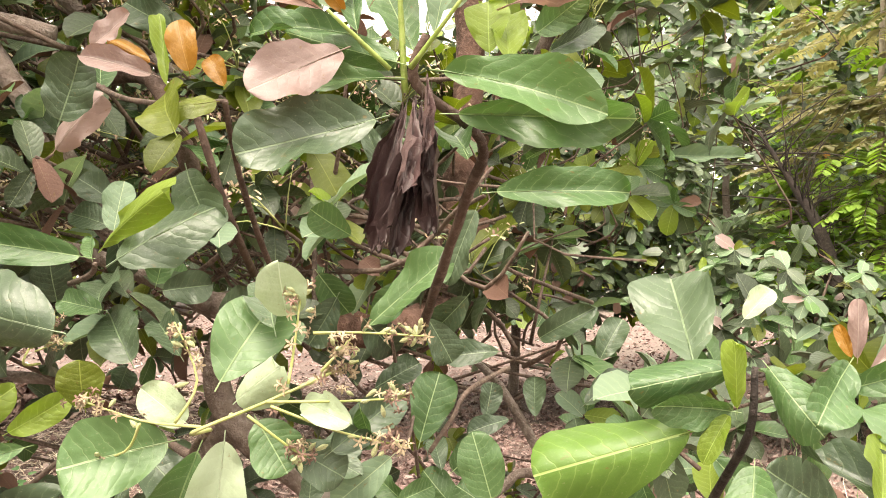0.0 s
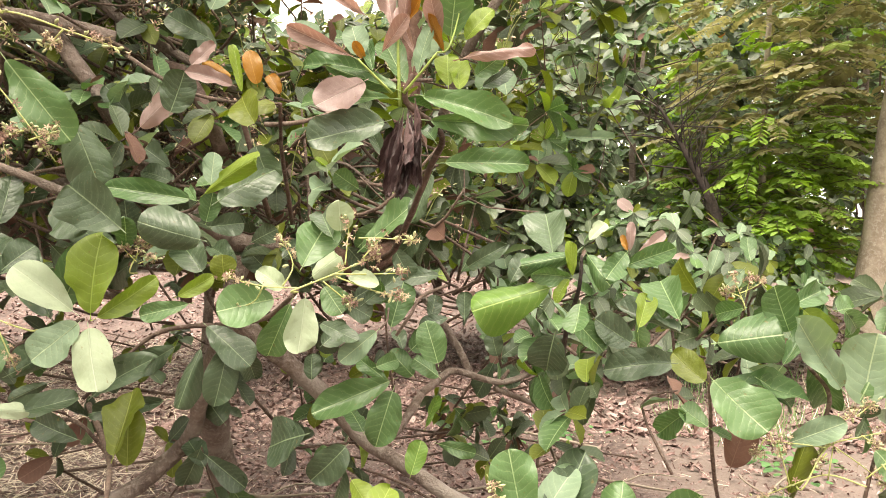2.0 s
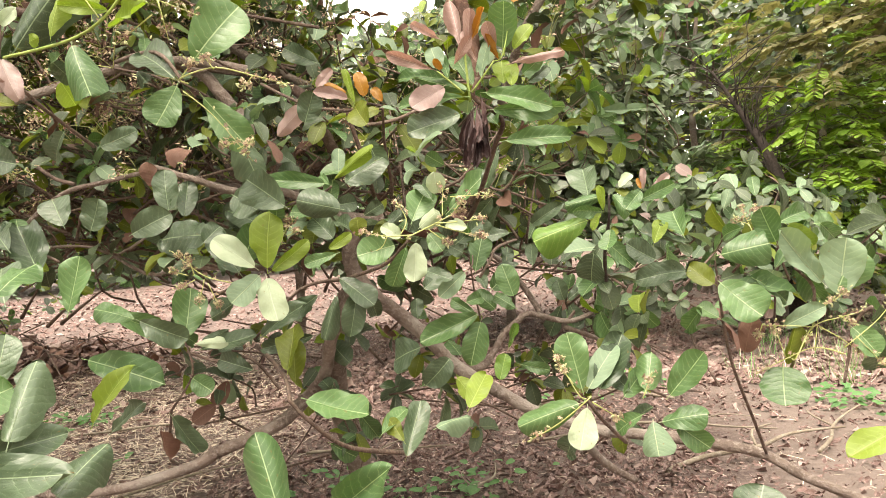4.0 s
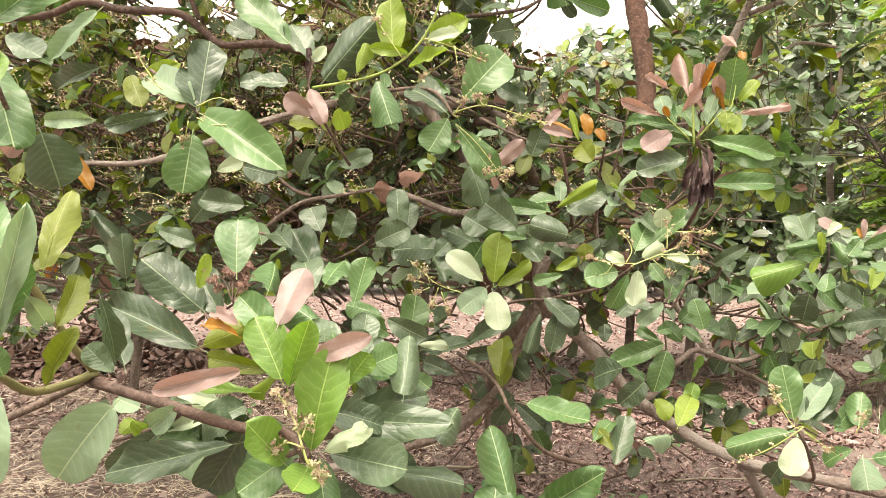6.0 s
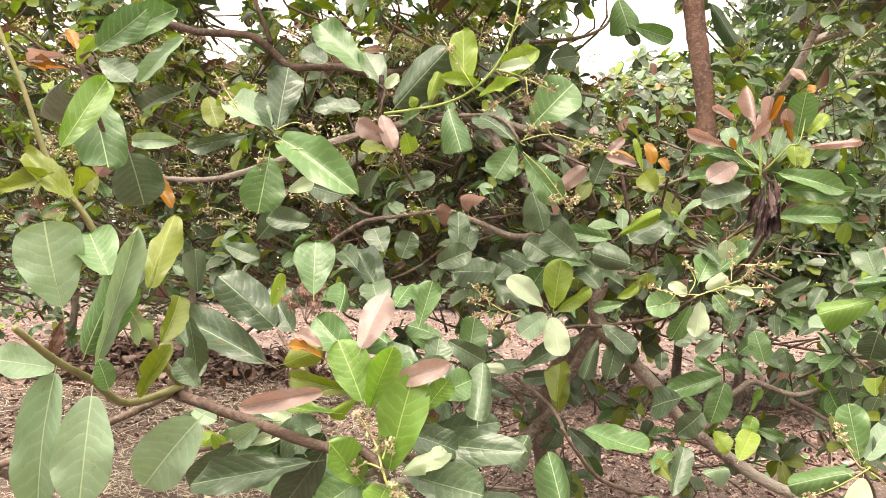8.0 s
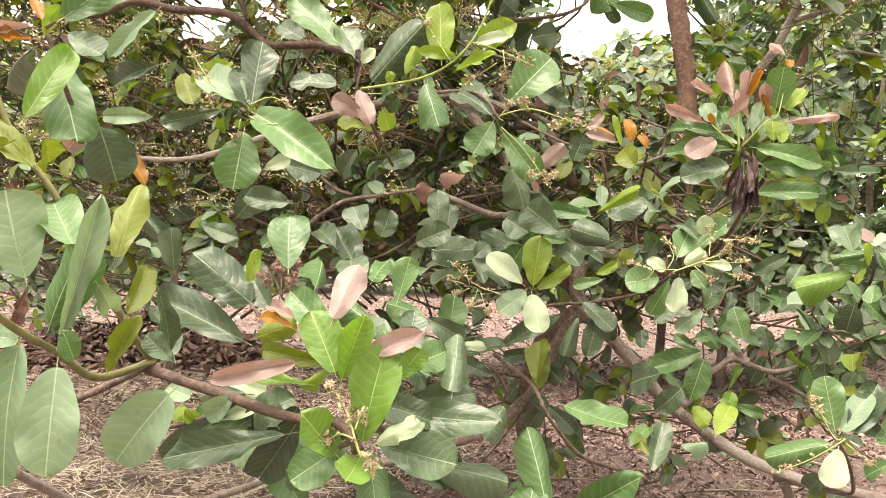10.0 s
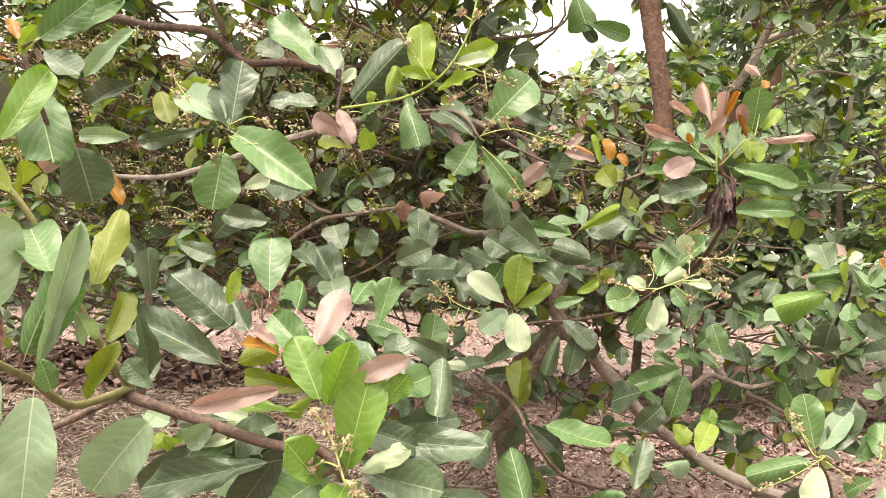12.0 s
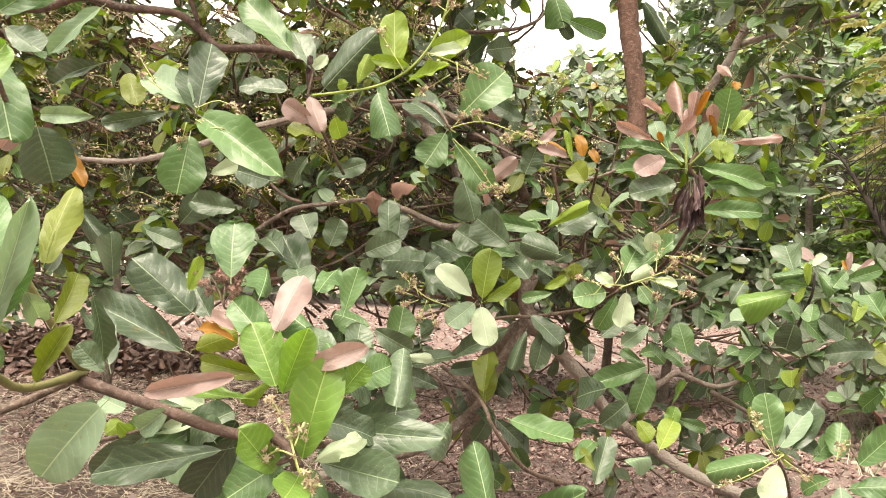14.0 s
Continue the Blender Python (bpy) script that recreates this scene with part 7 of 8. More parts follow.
stem([(-0.205, 2.300, 2.839), (-0.189, 2.300, 2.483), (-0.160, 2.250, 2.265), (-0.133, 2.150, 1.972), (-0.153, 1.900, 1.463), (-0.128, 1.750, 1.381), (-0.141, 1.600, 1.318), (-0.202, 1.420, 1.285), (-0.276, 1.330, 1.299), (-0.356, 1.280, 1.319)], [0.0460, 0.0440, 0.0420, 0.0400, 0.0380, 0.0360, 0.0340, 0.0320, 0.0300, 0.0280], "limb", BARK_RUST)
stem([(0.332, 1.950, 2.403), (0.243, 1.950, 2.270), (0.193, 1.950, 2.159), (0.112, 1.950, 2.028), (0.055, 2.000, 1.933), (-0.023, 2.100, 1.750)], [0.0140, 0.0148, 0.0156, 0.0164, 0.0172, 0.0180], "branch", BARK)
stem([(0.237, 1.950, 2.225), (0.312, 1.950, 2.250), (0.409, 1.950, 2.276), (0.639, 1.900, 2.315)], [0.0100, 0.0093, 0.0087, 0.0080], "branch", BARK)
stem([(0.076, 2.000, 1.910), (0.319, 2.000, 2.052), (0.417, 2.000, 2.115), (0.552, 2.000, 2.092)], [0.0080, 0.0070, 0.0060, 0.0050], "branch", BARK)
stem([(-0.675, 1.300, 1.732), (-0.565, 1.250, 1.701), (-0.468, 1.200, 1.525)], [0.0140, 0.0150, 0.0160], "branch", BARK_RED)
stem([(-0.374, 1.000, 1.597), (-0.354, 1.050, 1.477), (-0.353, 1.150, 1.386)], [0.0050, 0.0055, 0.0060], "branch", BARK_RED)
stem([(-0.351, 1.100, 1.571), (-0.272, 1.100, 1.577), (-0.194, 1.150, 1.615)], [0.0050, 0.0045, 0.0040], "branch", TWIG)


def crown_fill():
    """The inner and upper crown: thin branches with rosettes of leaves."""
    rng = random.Random(11)
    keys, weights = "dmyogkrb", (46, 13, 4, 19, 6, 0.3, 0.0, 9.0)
    temp = leaf_arrays(rows=6, cols=2, bend=0.16, fold=0.55, wave=0.03, seed=3, stalk=False)
    places, bm, stalks, petals = [], bmesh.new(), bmesh.new(), []
    for _ in range(3300):
        y = 1.25 + 2.2 * rng.random() ** 0.85
        x = rng.uniform(-0.5, 0.5) * (2.4 + 1.45 * (y + 1.2)) - 0.35 * (y + 1.2) - 0.3
        z = 1.1 + 2.0 * rng.random() ** 1.25
        edge = 0.42 + 0.3 * noise.noise(Vector((y * 1.3, 4, 0))) + (0.25 if y > 1.8 and z > 1.55 else 0)
        if x > edge:
            continue
        low = 1.33 + 0.14 * noise.noise(Vector((x * 1.5, y * 1.5, 0))) - (0.08 if -0.9 < x < 0.1 else 0) + (0.25 if x > 0.15 else 0)
        far_y = y + 1.1
        gap = abs(x + 0.18 + 0.07 * far_y) < 0.046 * far_y and z > 1.285 + 0.26 * far_y
        gap = gap or (abs(x + 0.18 + 0.71 * far_y) < 0.03 * far_y and z > 1.285 + 0.33 * far_y)
        gap = gap or (abs(x + 0.16) < 0.1 and y < 2.3 and z > 1.29 + 0.17 * far_y)
        right = (x + 0.198) / far_y
        gap = gap or (0.02 < right < 0.135 and z > 1.275 + 0.3 * far_y and rng.random() < 0.8)
        if z < low or gap or (y < 1.5 and (z > 1.9 or x > -0.3)):
            continue
        thin = noise.noise(Vector((x * 1.7, y * 1.7, z * 1.7)))
        if thin < -0.25:
            continue
        c = Vector((x, y, z))
        d = Vector((rng.gauss(0, 0.6), -0.25 + rng.gauss(0, 0.5), 0.5 + rng.gauss(0, 0.45)))
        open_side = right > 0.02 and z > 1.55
        # lit right and upper left: light put in as yellower, paler leaves
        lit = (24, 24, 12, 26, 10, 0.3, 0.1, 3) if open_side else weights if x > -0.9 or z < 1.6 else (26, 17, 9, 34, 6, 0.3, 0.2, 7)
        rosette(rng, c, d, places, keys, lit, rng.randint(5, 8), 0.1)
        d = d.normalized()
        if rng.random() < ((0.55 if x < -0.5 or open_side else 0.3) if z > 1.45 else 0.1):
            for _ in range(3):
                e = c + Vector((rng.gauss(0, 0.06), -0.05 + rng.gauss(0, 0.04), rng.uniform(0, 0.1)))
                tube(stalks, [c, c.lerp(e, 0.5) + Vector((0, 0, 0.012)), e], [0.0016, 0.0012, 0.0008], 3, 2)
                for _ in range(9):
                    f = e + Vector((rng.gauss(0, 0.014), rng.gauss(0, 0.014), rng.gauss(0, 0.014)))
                    fd = Vector((rng.gauss(0, 1), rng.gauss(0, 1), rng.gauss(0, 1)))
                    petals.append((leaf_matrix(f, fd, Vector((rng.gauss(0, 1), -1, 1)), rng.uniform(0.007, 0.013), rng.uniform(0.003, 0.006)), rng.choices((0, 1, 2), (4, 4, 2))[0]))
        back = c - d * rng.uniform(0.12, 0.25) + Vector((0, 0, -0.03))
        far = back + Vector((rng.gauss(0, 0.2) + 0.05 * (-0.55 - x), rng.gauss(0.1, 0.1), -0.08))
        if not (abs(far.x + 0.18 + 0.07 * far_y) < 0.09 * far_y and far.z > 1.2 + 0.22 * far_y):
            if open_side:
                far = back.lerp(far, 0.5)
            thick = 0.45 if open_side else 1.0
            tube(bm, [far, back, c], [0.006 * thick, 0.0048 * thick, 0.003 * thick], 5, 3)
    # top of the crown: unseen rosettes added above the view for shade
    for _ in range(190):
        y, z = rng.uniform(0.9, 2.6), rng.uniform(2.45, 3.2)
        x = rng.uniform(-4.2, 1.1)
        far_y = y + 1.1
        if abs(x + 0.18 + 0.07 * far_y) < 0.07 * far_y or abs(x + 0.18 + 0.71 * far_y) < 0.06 * far_y:
            continue
        rosette(rng, Vector((x, y, z)), Vector((rng.gauss(0, 0.5), -0.2 + rng.gauss(0, 0.4), 0.7)), places, keys, weights, rng.randint(6, 8), 0.13)
    for _ in range(400):
        y = rng.uniform(0.9, 3.6)
        x, z = rng.uniform(-3.4, 0.15), 1.46 + 0.43 * (y + 1.1) + 0.9 * rng.random()
        if (x < -0.9 and rng.random() < 0.4) or abs(x + 0.18 + 0.07 * (y + 1.1)) < 0.07 * (y + 1.1):
            continue
        rosette(rng, Vector((x, y, z)), Vector((rng.gauss(0, 0.5), rng.gauss(0, 0.4), 0.7)), places, keys, weights, rng.randint(6, 8), 0.14)
    # visible flowering shoots along the left top of the crown
    for _ in range(170):
        c = Vector((rng.uniform(-2.9, -0.85), rng.uniform(1.0, 2.3), rng.uniform(1.9, 2.5)))
        far_y = c.y + 1.1
        if abs(c.x + 0.18 + 0.71 * far_y) < 0.045 * far_y or abs(c.x + 0.18 + 0.07 * far_y) < 0.07 * far_y:
            continue
        d = Vector((rng.gauss(0, 0.5), -0.3 + rng.gauss(0, 0.4), 0.7))
        rosette(rng, c, d, places, keys, (18, 26, 18, 28, 8, 0.3, 0.3, 3), rng.randint(5, 7), 0.1)
        tube(bm, [c + Vector((rng.gauss(0, 0.12), 0.2, -0.12)), c + Vector((0, 0.08, -0.05)), c], [0.006, 0.0045, 0.003], 5, 3)
        if rng.random() < 0.6:
            for _ in range(4):
                e = c + Vector((rng.gauss(0, 0.06), -0.05 + rng.gauss(0, 0.04), rng.uniform(0, 0.1)))
                tube(stalks, [c, c.lerp(e, 0.5) + Vector((0, 0, 0.012)), e], [0.0016, 0.0012, 0.0008], 3, 2)
                for _ in range(12):
                    f = e + Vector((rng.gauss(0, 0.014), rng.gauss(0, 0.014), rng.gauss(0, 0.014)))
                    fd = Vector((rng.gauss(0, 1), rng.gauss(0, 1), rng.gauss(0, 1)))
                    petals.append((leaf_matrix(f, fd, Vector((rng.gauss(0, 1), -1, 1)), rng.uniform(0.007, 0.013), rng.uniform(0.003, 0.006)), rng.choices((0, 1, 2), (5, 5, 2))[0]))
    # flowering shoots and small olive leaves in the front of the crown
    for i in range(260):
        c = Vector((rng.uniform(-1.9, -0.3), rng.uniform(0.95, 1.75), rng.uniform(1.42, 2.05)))
        if i > 120:
            c = Vector((rng.uniform(-2.6, -0.8), rng.uniform(0.8, 1.9), rng.uniform(1.5, 2.15)))
        far_y = c.y + 1.1
        if abs(c.x + 0.18 + 0.07 * far_y) < 0.06 * far_y and c.z > 1.27 + 0.22 * far_y:
            continue
        if rng.random() < 0.55:
            rosette(rng, c, Vector((rng.gauss(0, 0.6), -0.3, 0.6)), places, keys, (14, 18, 14, 40, 6, 0.3, 0.2, 5), rng.randint(3, 6), 0.085)
        tube(bm, [c + Vector((rng.gauss(0, 0.16), 0.18, -0.1)), c + Vector((rng.gauss(0, 0.04), 0.08, -0.03)), c], [0.005, 0.004, 0.0025], 5, 3)
        for _ in range(4):
            e = c + Vector((rng.gauss(0, 0.05), -0.04 + rng.gauss(0, 0.03), rng.uniform(-0.02, 0.09)))
            tube(stalks, [c, c.lerp(e, 0.5) + Vector((0, 0, 0.012)), e], [0.0016, 0.0012, 0.0008], 3, 2)
            for _ in range(16):
                f = e + Vector((rng.gauss(0, 0.012), rng.gauss(0, 0.012), rng.gauss(0, 0.012)))
                fd = Vector((rng.gauss(0, 1), rng.gauss(0, 1), rng.gauss(0, 1)))
                petals.append((leaf_matrix(f, fd, Vector((rng.gauss(0, 1), -1, 1)), rng.uniform(0.007, 0.013), rng.uniform(0.003, 0.006)), rng.choices((0, 1, 2), (5, 5, 2))[0]))
    # bare crooked twigs inside the crown
    for _ in range(420):
        c = Vector((rng.uniform(-2.4, 0.0), rng.uniform(1.1, 2.6), rng.uniform(1.27, 1.95)))
        far_y = c.y + 1.1
        if abs(c.x + 0.18 + 0.07 * far_y) < 0.12 * far_y and c.z > 1.2 + 0.17 * far_y:
            continue
        d = Vector((rng.gauss(0, 1), rng.gauss(0, 0.4), rng.gauss(0.2, 0.5))).normalized()
        n, r = rng.uniform(0.12, 0.32), rng.uniform(0.0025, 0.005)
        tube(bm, [c, c + d * n * 0.5 + Vector((rng.gauss(0, 0.02), 0, rng.gauss(0, 0.03))), c + d * n + Vector((0, 0, rng.gauss(0.02, 0.05)))], [r, r * 0.8, r * 0.5], 5, 3, 0.3)
    # leafy shoots in the front of the crown
    for _ in range(190):
        c = Vector((rng.uniform(-2.4, -0.2), rng.uniform(0.95, 1.6), rng.uniform(1.27, 1.85)))
        far_y = c.y + 1.1
        if abs(c.x + 0.18 + 0.07 * far_y) < 0.06 * far_y and c.z > 1.27 + 0.2 * far_y:
            continue
        rosette(rng, c, Vector((rng.gauss(0, 0.5), -0.4, 0.6)), places, keys, (50, 14, 2, 16, 12, 0.3, 0.1, 4), rng.randint(4, 7), 0.082)
        tube(bm, [c + Vector((rng.gauss(0, 0.12), 0.15, -0.08)), c + Vector((0, 0.06, -0.03)), c], [0.0045, 0.0036, 0.0025], 5, 3)
    # crown front overhead: unseen rosettes added to shade the upper left
    for _ in range(36):
        c = Vector((rng.uniform(-2.2, -0.5), rng.uniform(0.1, 1.4), rng.uniform(2.25, 2.8)))
        rosette(rng, c, Vector((rng.gauss(0, 0.5), -0.2 + rng.gauss(0, 0.4), 0.7)), places, keys, weights, rng.randint(6, 8), 0.13)
        tube(bm, [c + Vector((rng.gauss(0, 0.1), 0.3, 0.05)), c + Vector((0, 0.12, 0)), c], [0.007, 0.005, 0.003], 4, 3)
    # low twigs under the crown
    for _ in range(60):
        y = rng.uniform(1.4, 3.2)
        x = rng.uniform(-1.3, 0.45) * (0.5 + 0.3 * y)
        c = Vector((x, y, rng.uniform(0.55, 1.15)))
        d = Vector((rng.gauss(0, 0.8), -0.3, rng.gauss(0.3, 0.4)))
        rosette(rng, c, d, places, keys, weights, rng.randint(4, 7), 0.1)
        tube(bm, [c + Vector((rng.gauss(0, 0.25), 0.15, -0.15)), c + Vector((rng.gauss(0, 0.05), 0.08, -0.06)), c], [0.005, 0.004, 0.003], 4, 3)
    # boughs reaching out low over the bare soil
    for _ in range(42):
        c = Vector((rng.uniform(0.15, 1.15), rng.uniform(1.35, 2.5), rng.uniform(0.88, 1.3)))
        d = Vector((rng.gauss(0.2, 0.6), -0.3, rng.gauss(0.5, 0.4)))
        rosette(rng, c, d, places, keys, (46, 22, 3, 8, 20, 0.2, 0.1, 3), rng.randint(4, 7), 0.105)
        tube(bm, [c + Vector((rng.gauss(-0.1, 0.16), rng.gauss(0.08, 0.1), rng.uniform(-0.22, -0.06))), c + Vector((rng.gauss(-0.04, 0.05), 0.04, -0.05)), c], [0.0045, 0.0036, 0.0025], 5, 3, 0.2)
    tagged(part("branchlet", bm, TWIG, tree), kind="stuff")
    tagged(part("flower_stalk", stalks, PANICLE_STEM, tree), kind="stuff")
    cloud("blossom", tree, petals, [PETAL, PETAL_RED, BUD], ([(-0.5, 0, 0), (0.5, 0, 0), (0.35, 0.7, 0.25), (0, 1, 0.1), (-0.35, 0.7, 0.25)], [(0, 1, 2, 3, 4)], [(0, 0)] * 5))
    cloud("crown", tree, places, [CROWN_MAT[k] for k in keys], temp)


crown_fill()


def inner_branches():
    """Bare arching branches through the inside of the crown."""
    rng = random.Random(19)
    for _ in range(60):
        y, z = rng.uniform(1.15, 2.4), rng.uniform(1.24, 1.95)
        x = rng.uniform(-2.6, -0.1)
        if abs(x + 0.18 + 0.07 * (y + 1.1)) < 0.3 and z > 1.75:
            continue
        d = Vector((rng.choice((-1, 1)) * rng.uniform(0.5, 1), rng.gauss(0, 0.25), rng.gauss(0.12, 0.2))).normalized()
        n = rng.uniform(0.25, 0.6)
        p = Vector((x, y, z))
        mid = [p - d * n * 0.5, p - d * n * 0.2 + Vector((0, 0, rng.gauss(0, 0.04))), p + d * n * 0.15 + Vector((0, 0, rng.gauss(0.02, 0.05))), p + d * n * 0.5 + Vector((0, 0, rng.uniform(0, 0.14)))]
        r = rng.uniform(0.003, 0.0075)
        twig(tree, mid, r, r * 0.5, rng.choice((BARK, BARK_RED, TWIG)), "branch", 7)


inner_branches()


# ---- trees and bushes behind ----
def behind_tree(x, y, height, radius, seed, n, weights, label, bottom=0.5, squash=1.0, size=0.13):
    rng = random.Random(seed)
    t = empty("cashew_tree", (x, y, 0), label, "tree", "cashew trees behind")
    for i in range(1 if height > 2.1 else 3):
        bm = bmesh.new()
        if height > 2.1:
            pts, r = [(0, 0, -0.05), (0.05, 0.02, height * 0.25), (-0.05, 0.05, height * 0.5), (0.1, 0, height * 0.8)], 0.015 * height
        else:
            e = Vector((rng.gauss(0, 0.25), rng.gauss(0, 0.2), 0))
            pts, r = [(0, 0, -0.05), e * 0.3 + Vector((0, 0, height * 0.2)), e * 0.8 + Vector((0, 0, height * 0.5)), e * 1.3 + Vector((0, 0, height * 0.8))], 0.008
        tube(bm, pts, [r * q for q in (1.0, 0.85, 0.65, 0.35)], 9, 5, 0.2)
        part("trunk" if height > 2.1 else "stem", bm, BARK, t)
    bm = bmesh.new()
    places = []
    keys = "dmyogkrb"
    for i in range(n):
        a, r = rng.uniform(0, 6.3), radius * math.sqrt(rng.random())
        edge = math.sqrt(max(1 - (r / radius) ** 2, 0))
        top = bottom + (height - bottom) * (0.45 + 0.55 * edge) * (1 + 0.22 * noise.noise(Vector((math.cos(a) * r * 1.1 + seed, math.sin(a) * r * 1.1, 1))))
        z = top - (top - bottom) * rng.random() ** 1.7
        c = Vector((math.cos(a) * r, math.sin(a) * r * squash, z))
        d = Vector((math.cos(a) * 0.5, math.sin(a) * 0.5 - 0.3, rng.uniform(0.0, 1.2)))
        rosette(rng, c, d, places, keys, weights, rng.randint(5, 8), size)
        if i % 20 == 0:
            tube(bm, [c * 0.55 + Vector((0, 0, 0.1 * z)), c * 0.8 + Vector((0, 0, 0.08 * z)), c], [0.018, 0.009, 0.004], 5, 2)
    tagged(part("branch", bm, TWIG, t), kind="stuff")
    cloud("crown", t, places, [CROWN_MAT[k] for k in keys], leaf_arrays(rows=4, cols=2, bend=0.12, fold=0.3, seed=4, stalk=False))


GREENS = (50, 26, 8, 9, 5, 0.5, 0.3, 0.8)
FLUSH = (56, 18, 1, 8, 14, 3, 0.4, 0)
behind_tree(-5.0, 5.4, 3.4, 2.0, 21, 650, GREENS, "cashew tree with dense green foliage behind", 1.05)
behind_tree(-2.4, 6.6, 3.5, 2.0, 22, 1000, GREENS, "cashew tree with dense green foliage behind", 1.05)
behind_tree(-0.3, 8.0, 3.85, 1.9, 23, 1300, (62, 14, 2, 18, 2, 0.4, 0.3, 2), "cashew tree with dense green foliage behind", 1.05, size=0.15)
behind_tree(1.87, 6.3, 1.85, 0.8, 24, 130, FLUSH, "low cashew bush with greyish leaves and reddish tips", 0.45, size=0.16)
behind_tree(2.75, 6.9, 1.4, 0.75, 25, 90, FLUSH, "low cashew bush with pale green leaves", 0.35, size=0.16)
behind_tree(0.35, 7.6, 3.75, 1.3, 26, 600, (70, 18, 2, 8, 4, 0.3, 0.2, 0.8), "cashew tree with dark foliage behind", 1.1, size=0.15)
behind_tree(2.6, 11.0, 5.2, 2.2, 28, 700, (66, 22, 2, 8, 2, 0.2, 0.1, 0.5), "tall dark-leaved tree behind", 1.2, size=0.2)
behind_tree(6.0, 11.0, 6.2, 2.4, 29, 800, (66, 22, 2, 8, 2, 0.2, 0.1, 0.5), "tall dark-leaved tree behind", 1.2, size=0.2)
behind_tree(-8.0, 7.0, 3.5, 2.4, 27, 900, GREENS, "cashew tree with dense green foliage behind")


def bare_tree(x, y, seed):
    """A dark leaning trunk with a tangle of thin bare twigs."""
    rng = random.Random(seed)
    t = empty("bare_tree", (x, y, 0), "dark leaning trunk with a tangle of bare twigs", "tree")
    axis = [Vector((0.2, 0, -0.05)), Vector((0.16, 0, 0.9)), Vector((0.02, 0, 1.7)), Vector((-0.22, 0.05, 2.2)), Vector((-0.48, 0.05, 2.65))]
    bm = bmesh.new()
    tube(bm, axis, [0.1, 0.085, 0.055, 0.028, 0.012], 12, 6, 0.25)
    part("trunk", bm, BARK_DARK, t)
    cs, _ = curve_points(axis, [0.1] * 5, 8)
    bm = bmesh.new()
    for _ in range(110):
        c = cs[rng.randint(10, len(cs) - 1)]
        d = Vector((rng.gauss(0, 0.7), rng.gauss(0, 0.7), rng.uniform(0.0, 0.9))).normalized()
        n, r = rng.uniform(0.3, 0.8), rng.uniform(0.004, 0.009)
        tube(bm, [c, c + d * n * 0.5 + Vector((rng.gauss(0, 0.05), 0, rng.gauss(0, 0.05))), c + d * n + Vector((rng.gauss(0, 0.08), 0, rng.gauss(0, 0.08)))], [r, r * 0.7, r * 0.35], 5, 3, 0.2)
    tagged(part("twig", bm, BARK_DARK, t), kind="stuff")


bare_tree(2.42, 7.0, 35)


def pinnate_tree(x, y, height, seed, tiers, mats, name, label, lean=0.0, trunk=0.16, bare=0.0):
    """A tree with long feathery fronds in layers."""
    rng = random.Random(seed)
    t = empty(name, (x, y, 0), label, "tree")
    bm = bmesh.new()
    tube(bm, [(0, 0, -0.05), (lean * 0.3, 0, height * 0.3), (lean * 0.7, 0.05, height * 0.65), (lean, 0, height)], [trunk, trunk * 0.8, trunk * 0.62, trunk * 0.3], 12, 6, 0.15)
    part("trunk", bm, BARK_GREY, t, "greyish tan trunk")
    leaflet = leaf_arrays(rows=3, cols=2, bend=0.1, fold=0.3, seed=1, stalk=False)
    places, bm = [], bmesh.new()
    for z0, n, reach, which in tiers:
        for _ in range(n):
            a = rng.uniform(0, 6.3)
            if z0 < bare:
                a = rng.choice((rng.uniform(0.2, 2.9), rng.uniform(-0.6, 0.6), rng.uniform(2.6, 3.7)))
            r = reach * rng.uniform(0.35, 1.0)
            c = Vector((math.cos(a) * r * 0.7 + lean * z0 / height, math.sin(a) * r * 0.7, z0 + rng.gauss(0, 0.16)))
            d = Vector((math.cos(a), math.sin(a), rng.uniform(-0.45, 0.15))).normalized()
            d = (d + Vector((rng.gauss(0, 0.3), rng.gauss(0, 0.3), 0))).normalized()
            L = rng.uniform(0.28, 0.5)
            k = rng.choices(range(3), which)[0]
            tube(bm, [c, c + d * L * 0.5 + Vector((0, 0, 0.02)), c + d * L - Vector((0, 0, 0.06))], [0.004, 0.003, 0.0015], 3, 2)
            side = d.cross(Vector((0, 0, 1))).normalized()
            for i in range(9):
                p = c + d * L * (0.15 + 0.1 * i) - Vector((0, 0, 0.06 * (i / 9) ** 2))
                for sgn in (-1, 1):
                    yv = side * sgn + d * 0.5 + Vector((0, 0, -0.25 + rng.gauss(0, 0.15)))
                    s = rng.uniform(0.1, 0.16) * (1 - 0.04 * i)
                    places.append((leaf_matrix(p, yv, Vector((rng.gauss(0, 0.3), rng.gauss(0, 0.3), 1)), s, s * 0.5), k))
    tagged(part("branch", bm, TWIG, t), kind="stuff")
    cloud("crown", t, places, mats, leaflet)


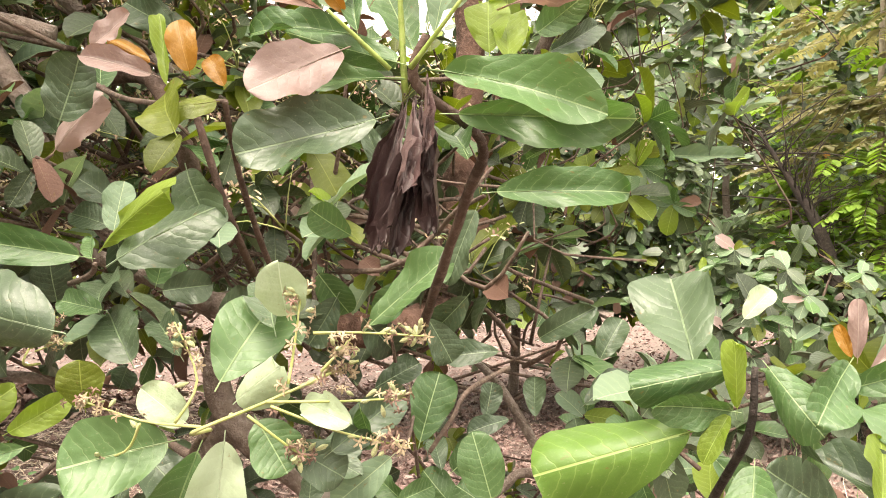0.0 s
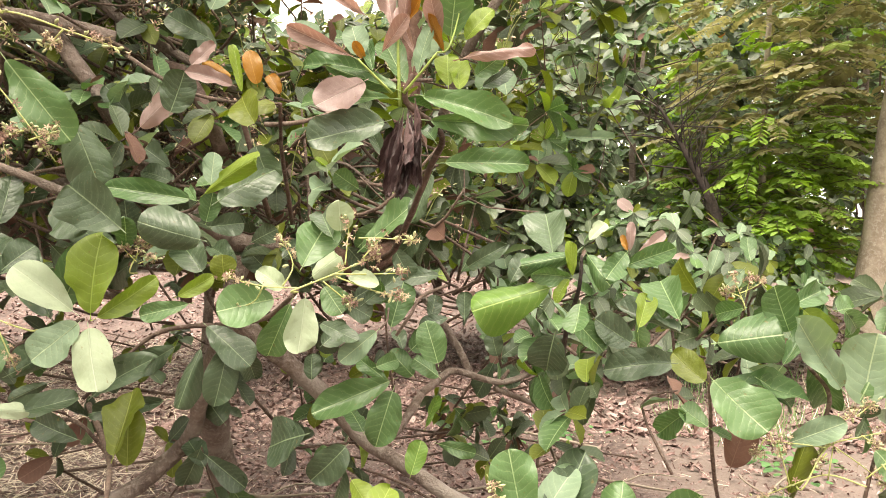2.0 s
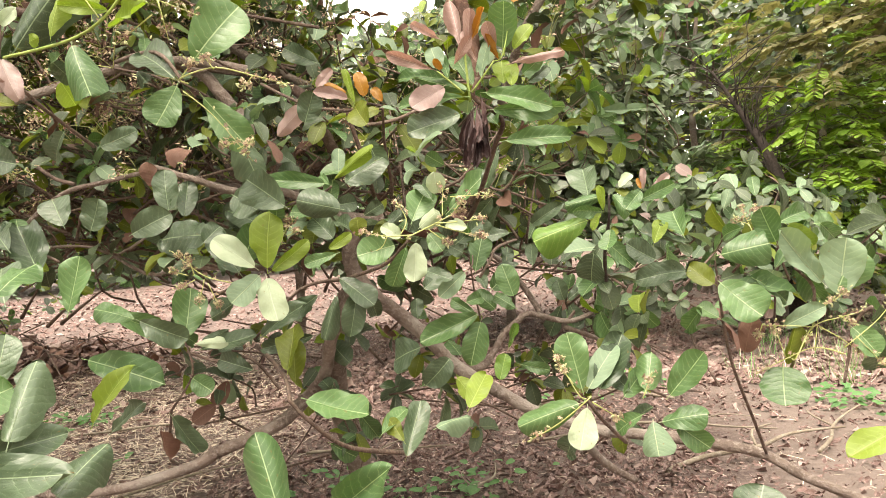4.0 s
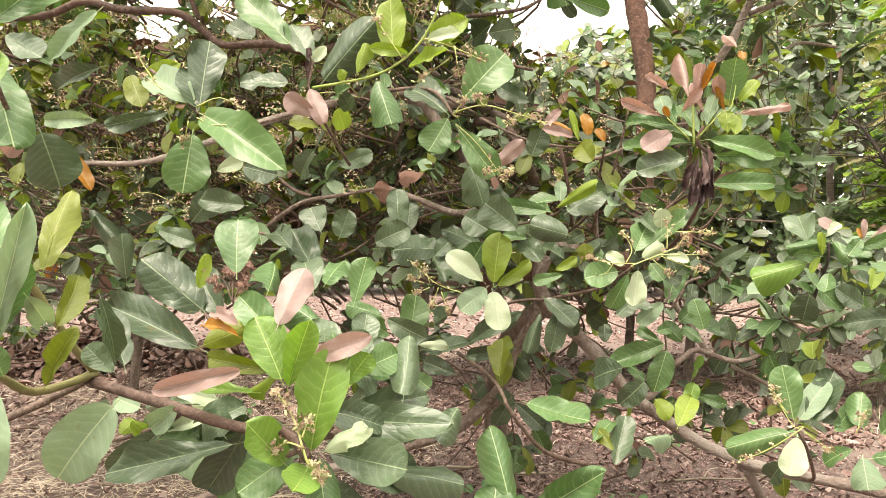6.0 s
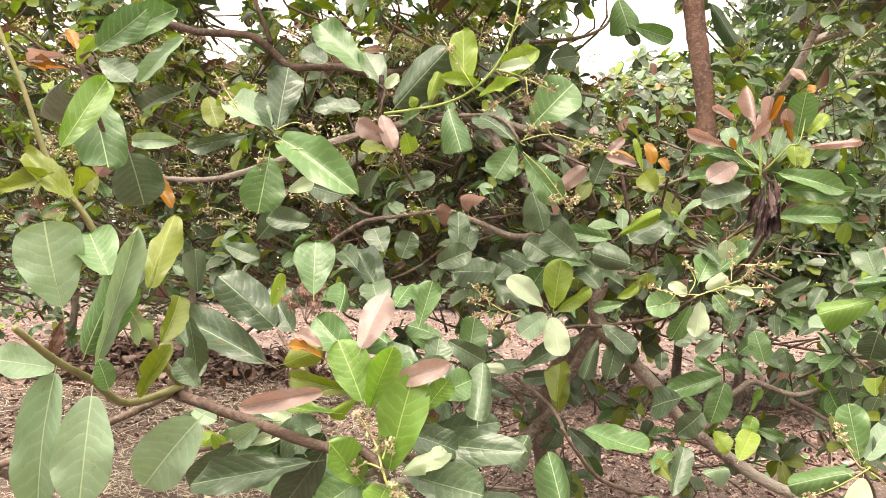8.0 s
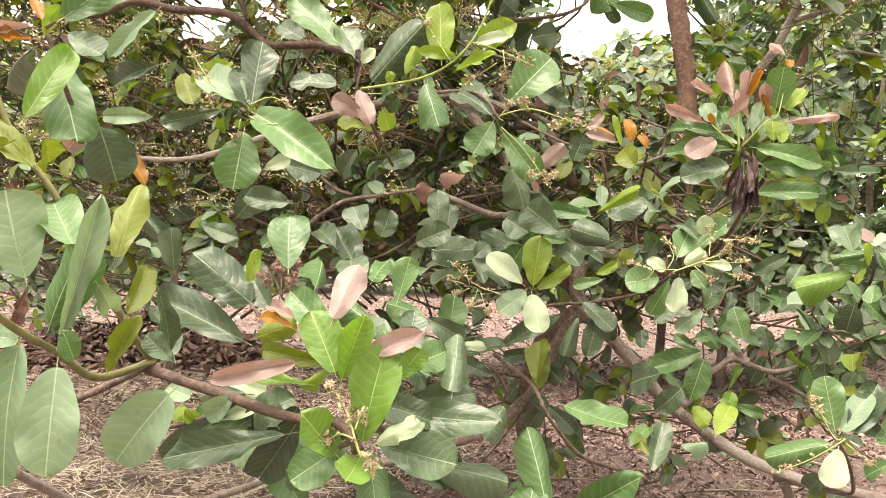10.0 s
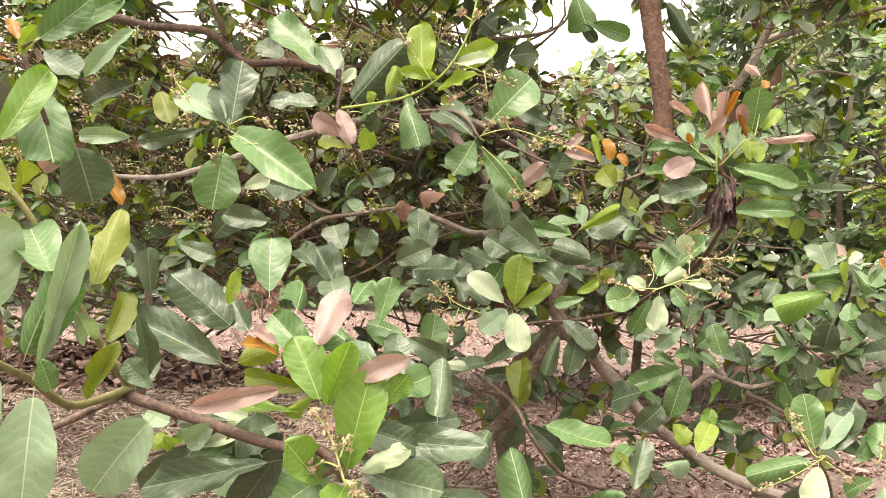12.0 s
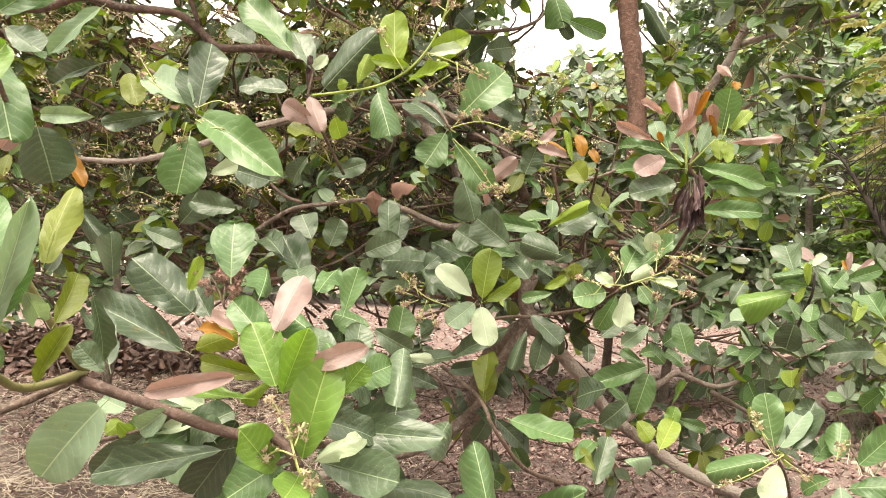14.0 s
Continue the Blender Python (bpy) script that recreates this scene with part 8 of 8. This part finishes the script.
pinnate_tree(3.1, 7.6, 4.8, 31, [(0.7, 60, 1.0, (3, 2, 1)), (1.2, 100, 1.1, (6, 1, 1)), (1.6, 110, 1.15, (8, 1, 1)), (2.0, 120, 1.2, (8, 1, 1)), (2.4, 90, 1.25, (6, 2, 1)), (2.8, 60, 1.3, (3, 4, 1)), (3.3, 50, 1.4, (1, 5, 2)), (3.9, 45, 1.5, (1, 4, 2)), (4.5, 40, 1.5, (1, 4, 2))],
             PINNATE_MAT, "feathery_tree", "young feathery-leaved tree with bright green and tan fronds", 0.15, 0.05)
pinnate_tree(3.75, 6.8, 6.0, 32, [(2.6, 30, 1.6, (1, 4, 2)), (3.1, 70, 1.8, (1, 5, 2)), (3.6, 80, 1.9, (1, 4, 2)), (4.2, 80, 2.0, (1, 4, 2)), (4.8, 70, 2.0, (1, 4, 2)), (5.4, 60, 2.0, (1, 4, 2))],
             PINNATE_MAT, "feathery_tree", "feathery-leaved tree with tan fronds and a grey trunk", 0.75, 0.17, 3.2)


def far_woods():
    rng = random.Random(41)
    places = []
    keys = "dmyo"
    for i in range(52000):
        a = rng.uniform(-64, 50) if i < 30000 else rng.uniform(2, 50)
        r = rng.uniform(29, 41)
        h = 8.2 + 2.4 * noise.noise(Vector((a * 0.11, 0, 5))) + 14 * min(max((a - 1) / 6, 0), 1)
        z = h * rng.random() ** 0.8
        p = Vector((math.sin(radians(a)) * r, math.cos(radians(a)) * r, z))
        d = Vector((rng.gauss(0, 0.6), -0.6, rng.gauss(0.3, 0.5)))
        L = rng.uniform(0.4, 0.85)
        # paler leaf mix to the right, brightness put in against the wood's own shade
        places.append((leaf_matrix(p, d, Vector((rng.gauss(0, 0.5), -0.6, 0.8)), L, L * 0.6), rng.choices(range(4), (60, 25, 8, 7) if a < 6 else (30, 34, 14, 22))[0]))
    # unseen ring of leaves added behind the camera to block low skylight
    for _ in range(15000):
        a, r = rng.uniform(50, 296), rng.uniform(16, 26)
        p = Vector((math.sin(radians(a)) * r, math.cos(radians(a)) * r, 7.0 * rng.random() ** 0.8))
        L = rng.uniform(0.5, 0.9)
        places.append((leaf_matrix(p, Vector((rng.gauss(0, 1), rng.gauss(0, 1), rng.gauss(0.3, 0.5))), Vector((rng.gauss(0, 0.6), rng.gauss(0, 0.6), 0.8)), L, L * 0.6), rng.choices(range(4), (60, 25, 8, 7))[0]))
    tagged(cloud("far_woods", None, places, [CROWN_MAT[k] for k in keys], leaf_arrays(rows=3, cols=2, seed=2, stalk=False)), "distant green wood closing the view, with an unseen half behind to block skylight", "woods")


far_woods()
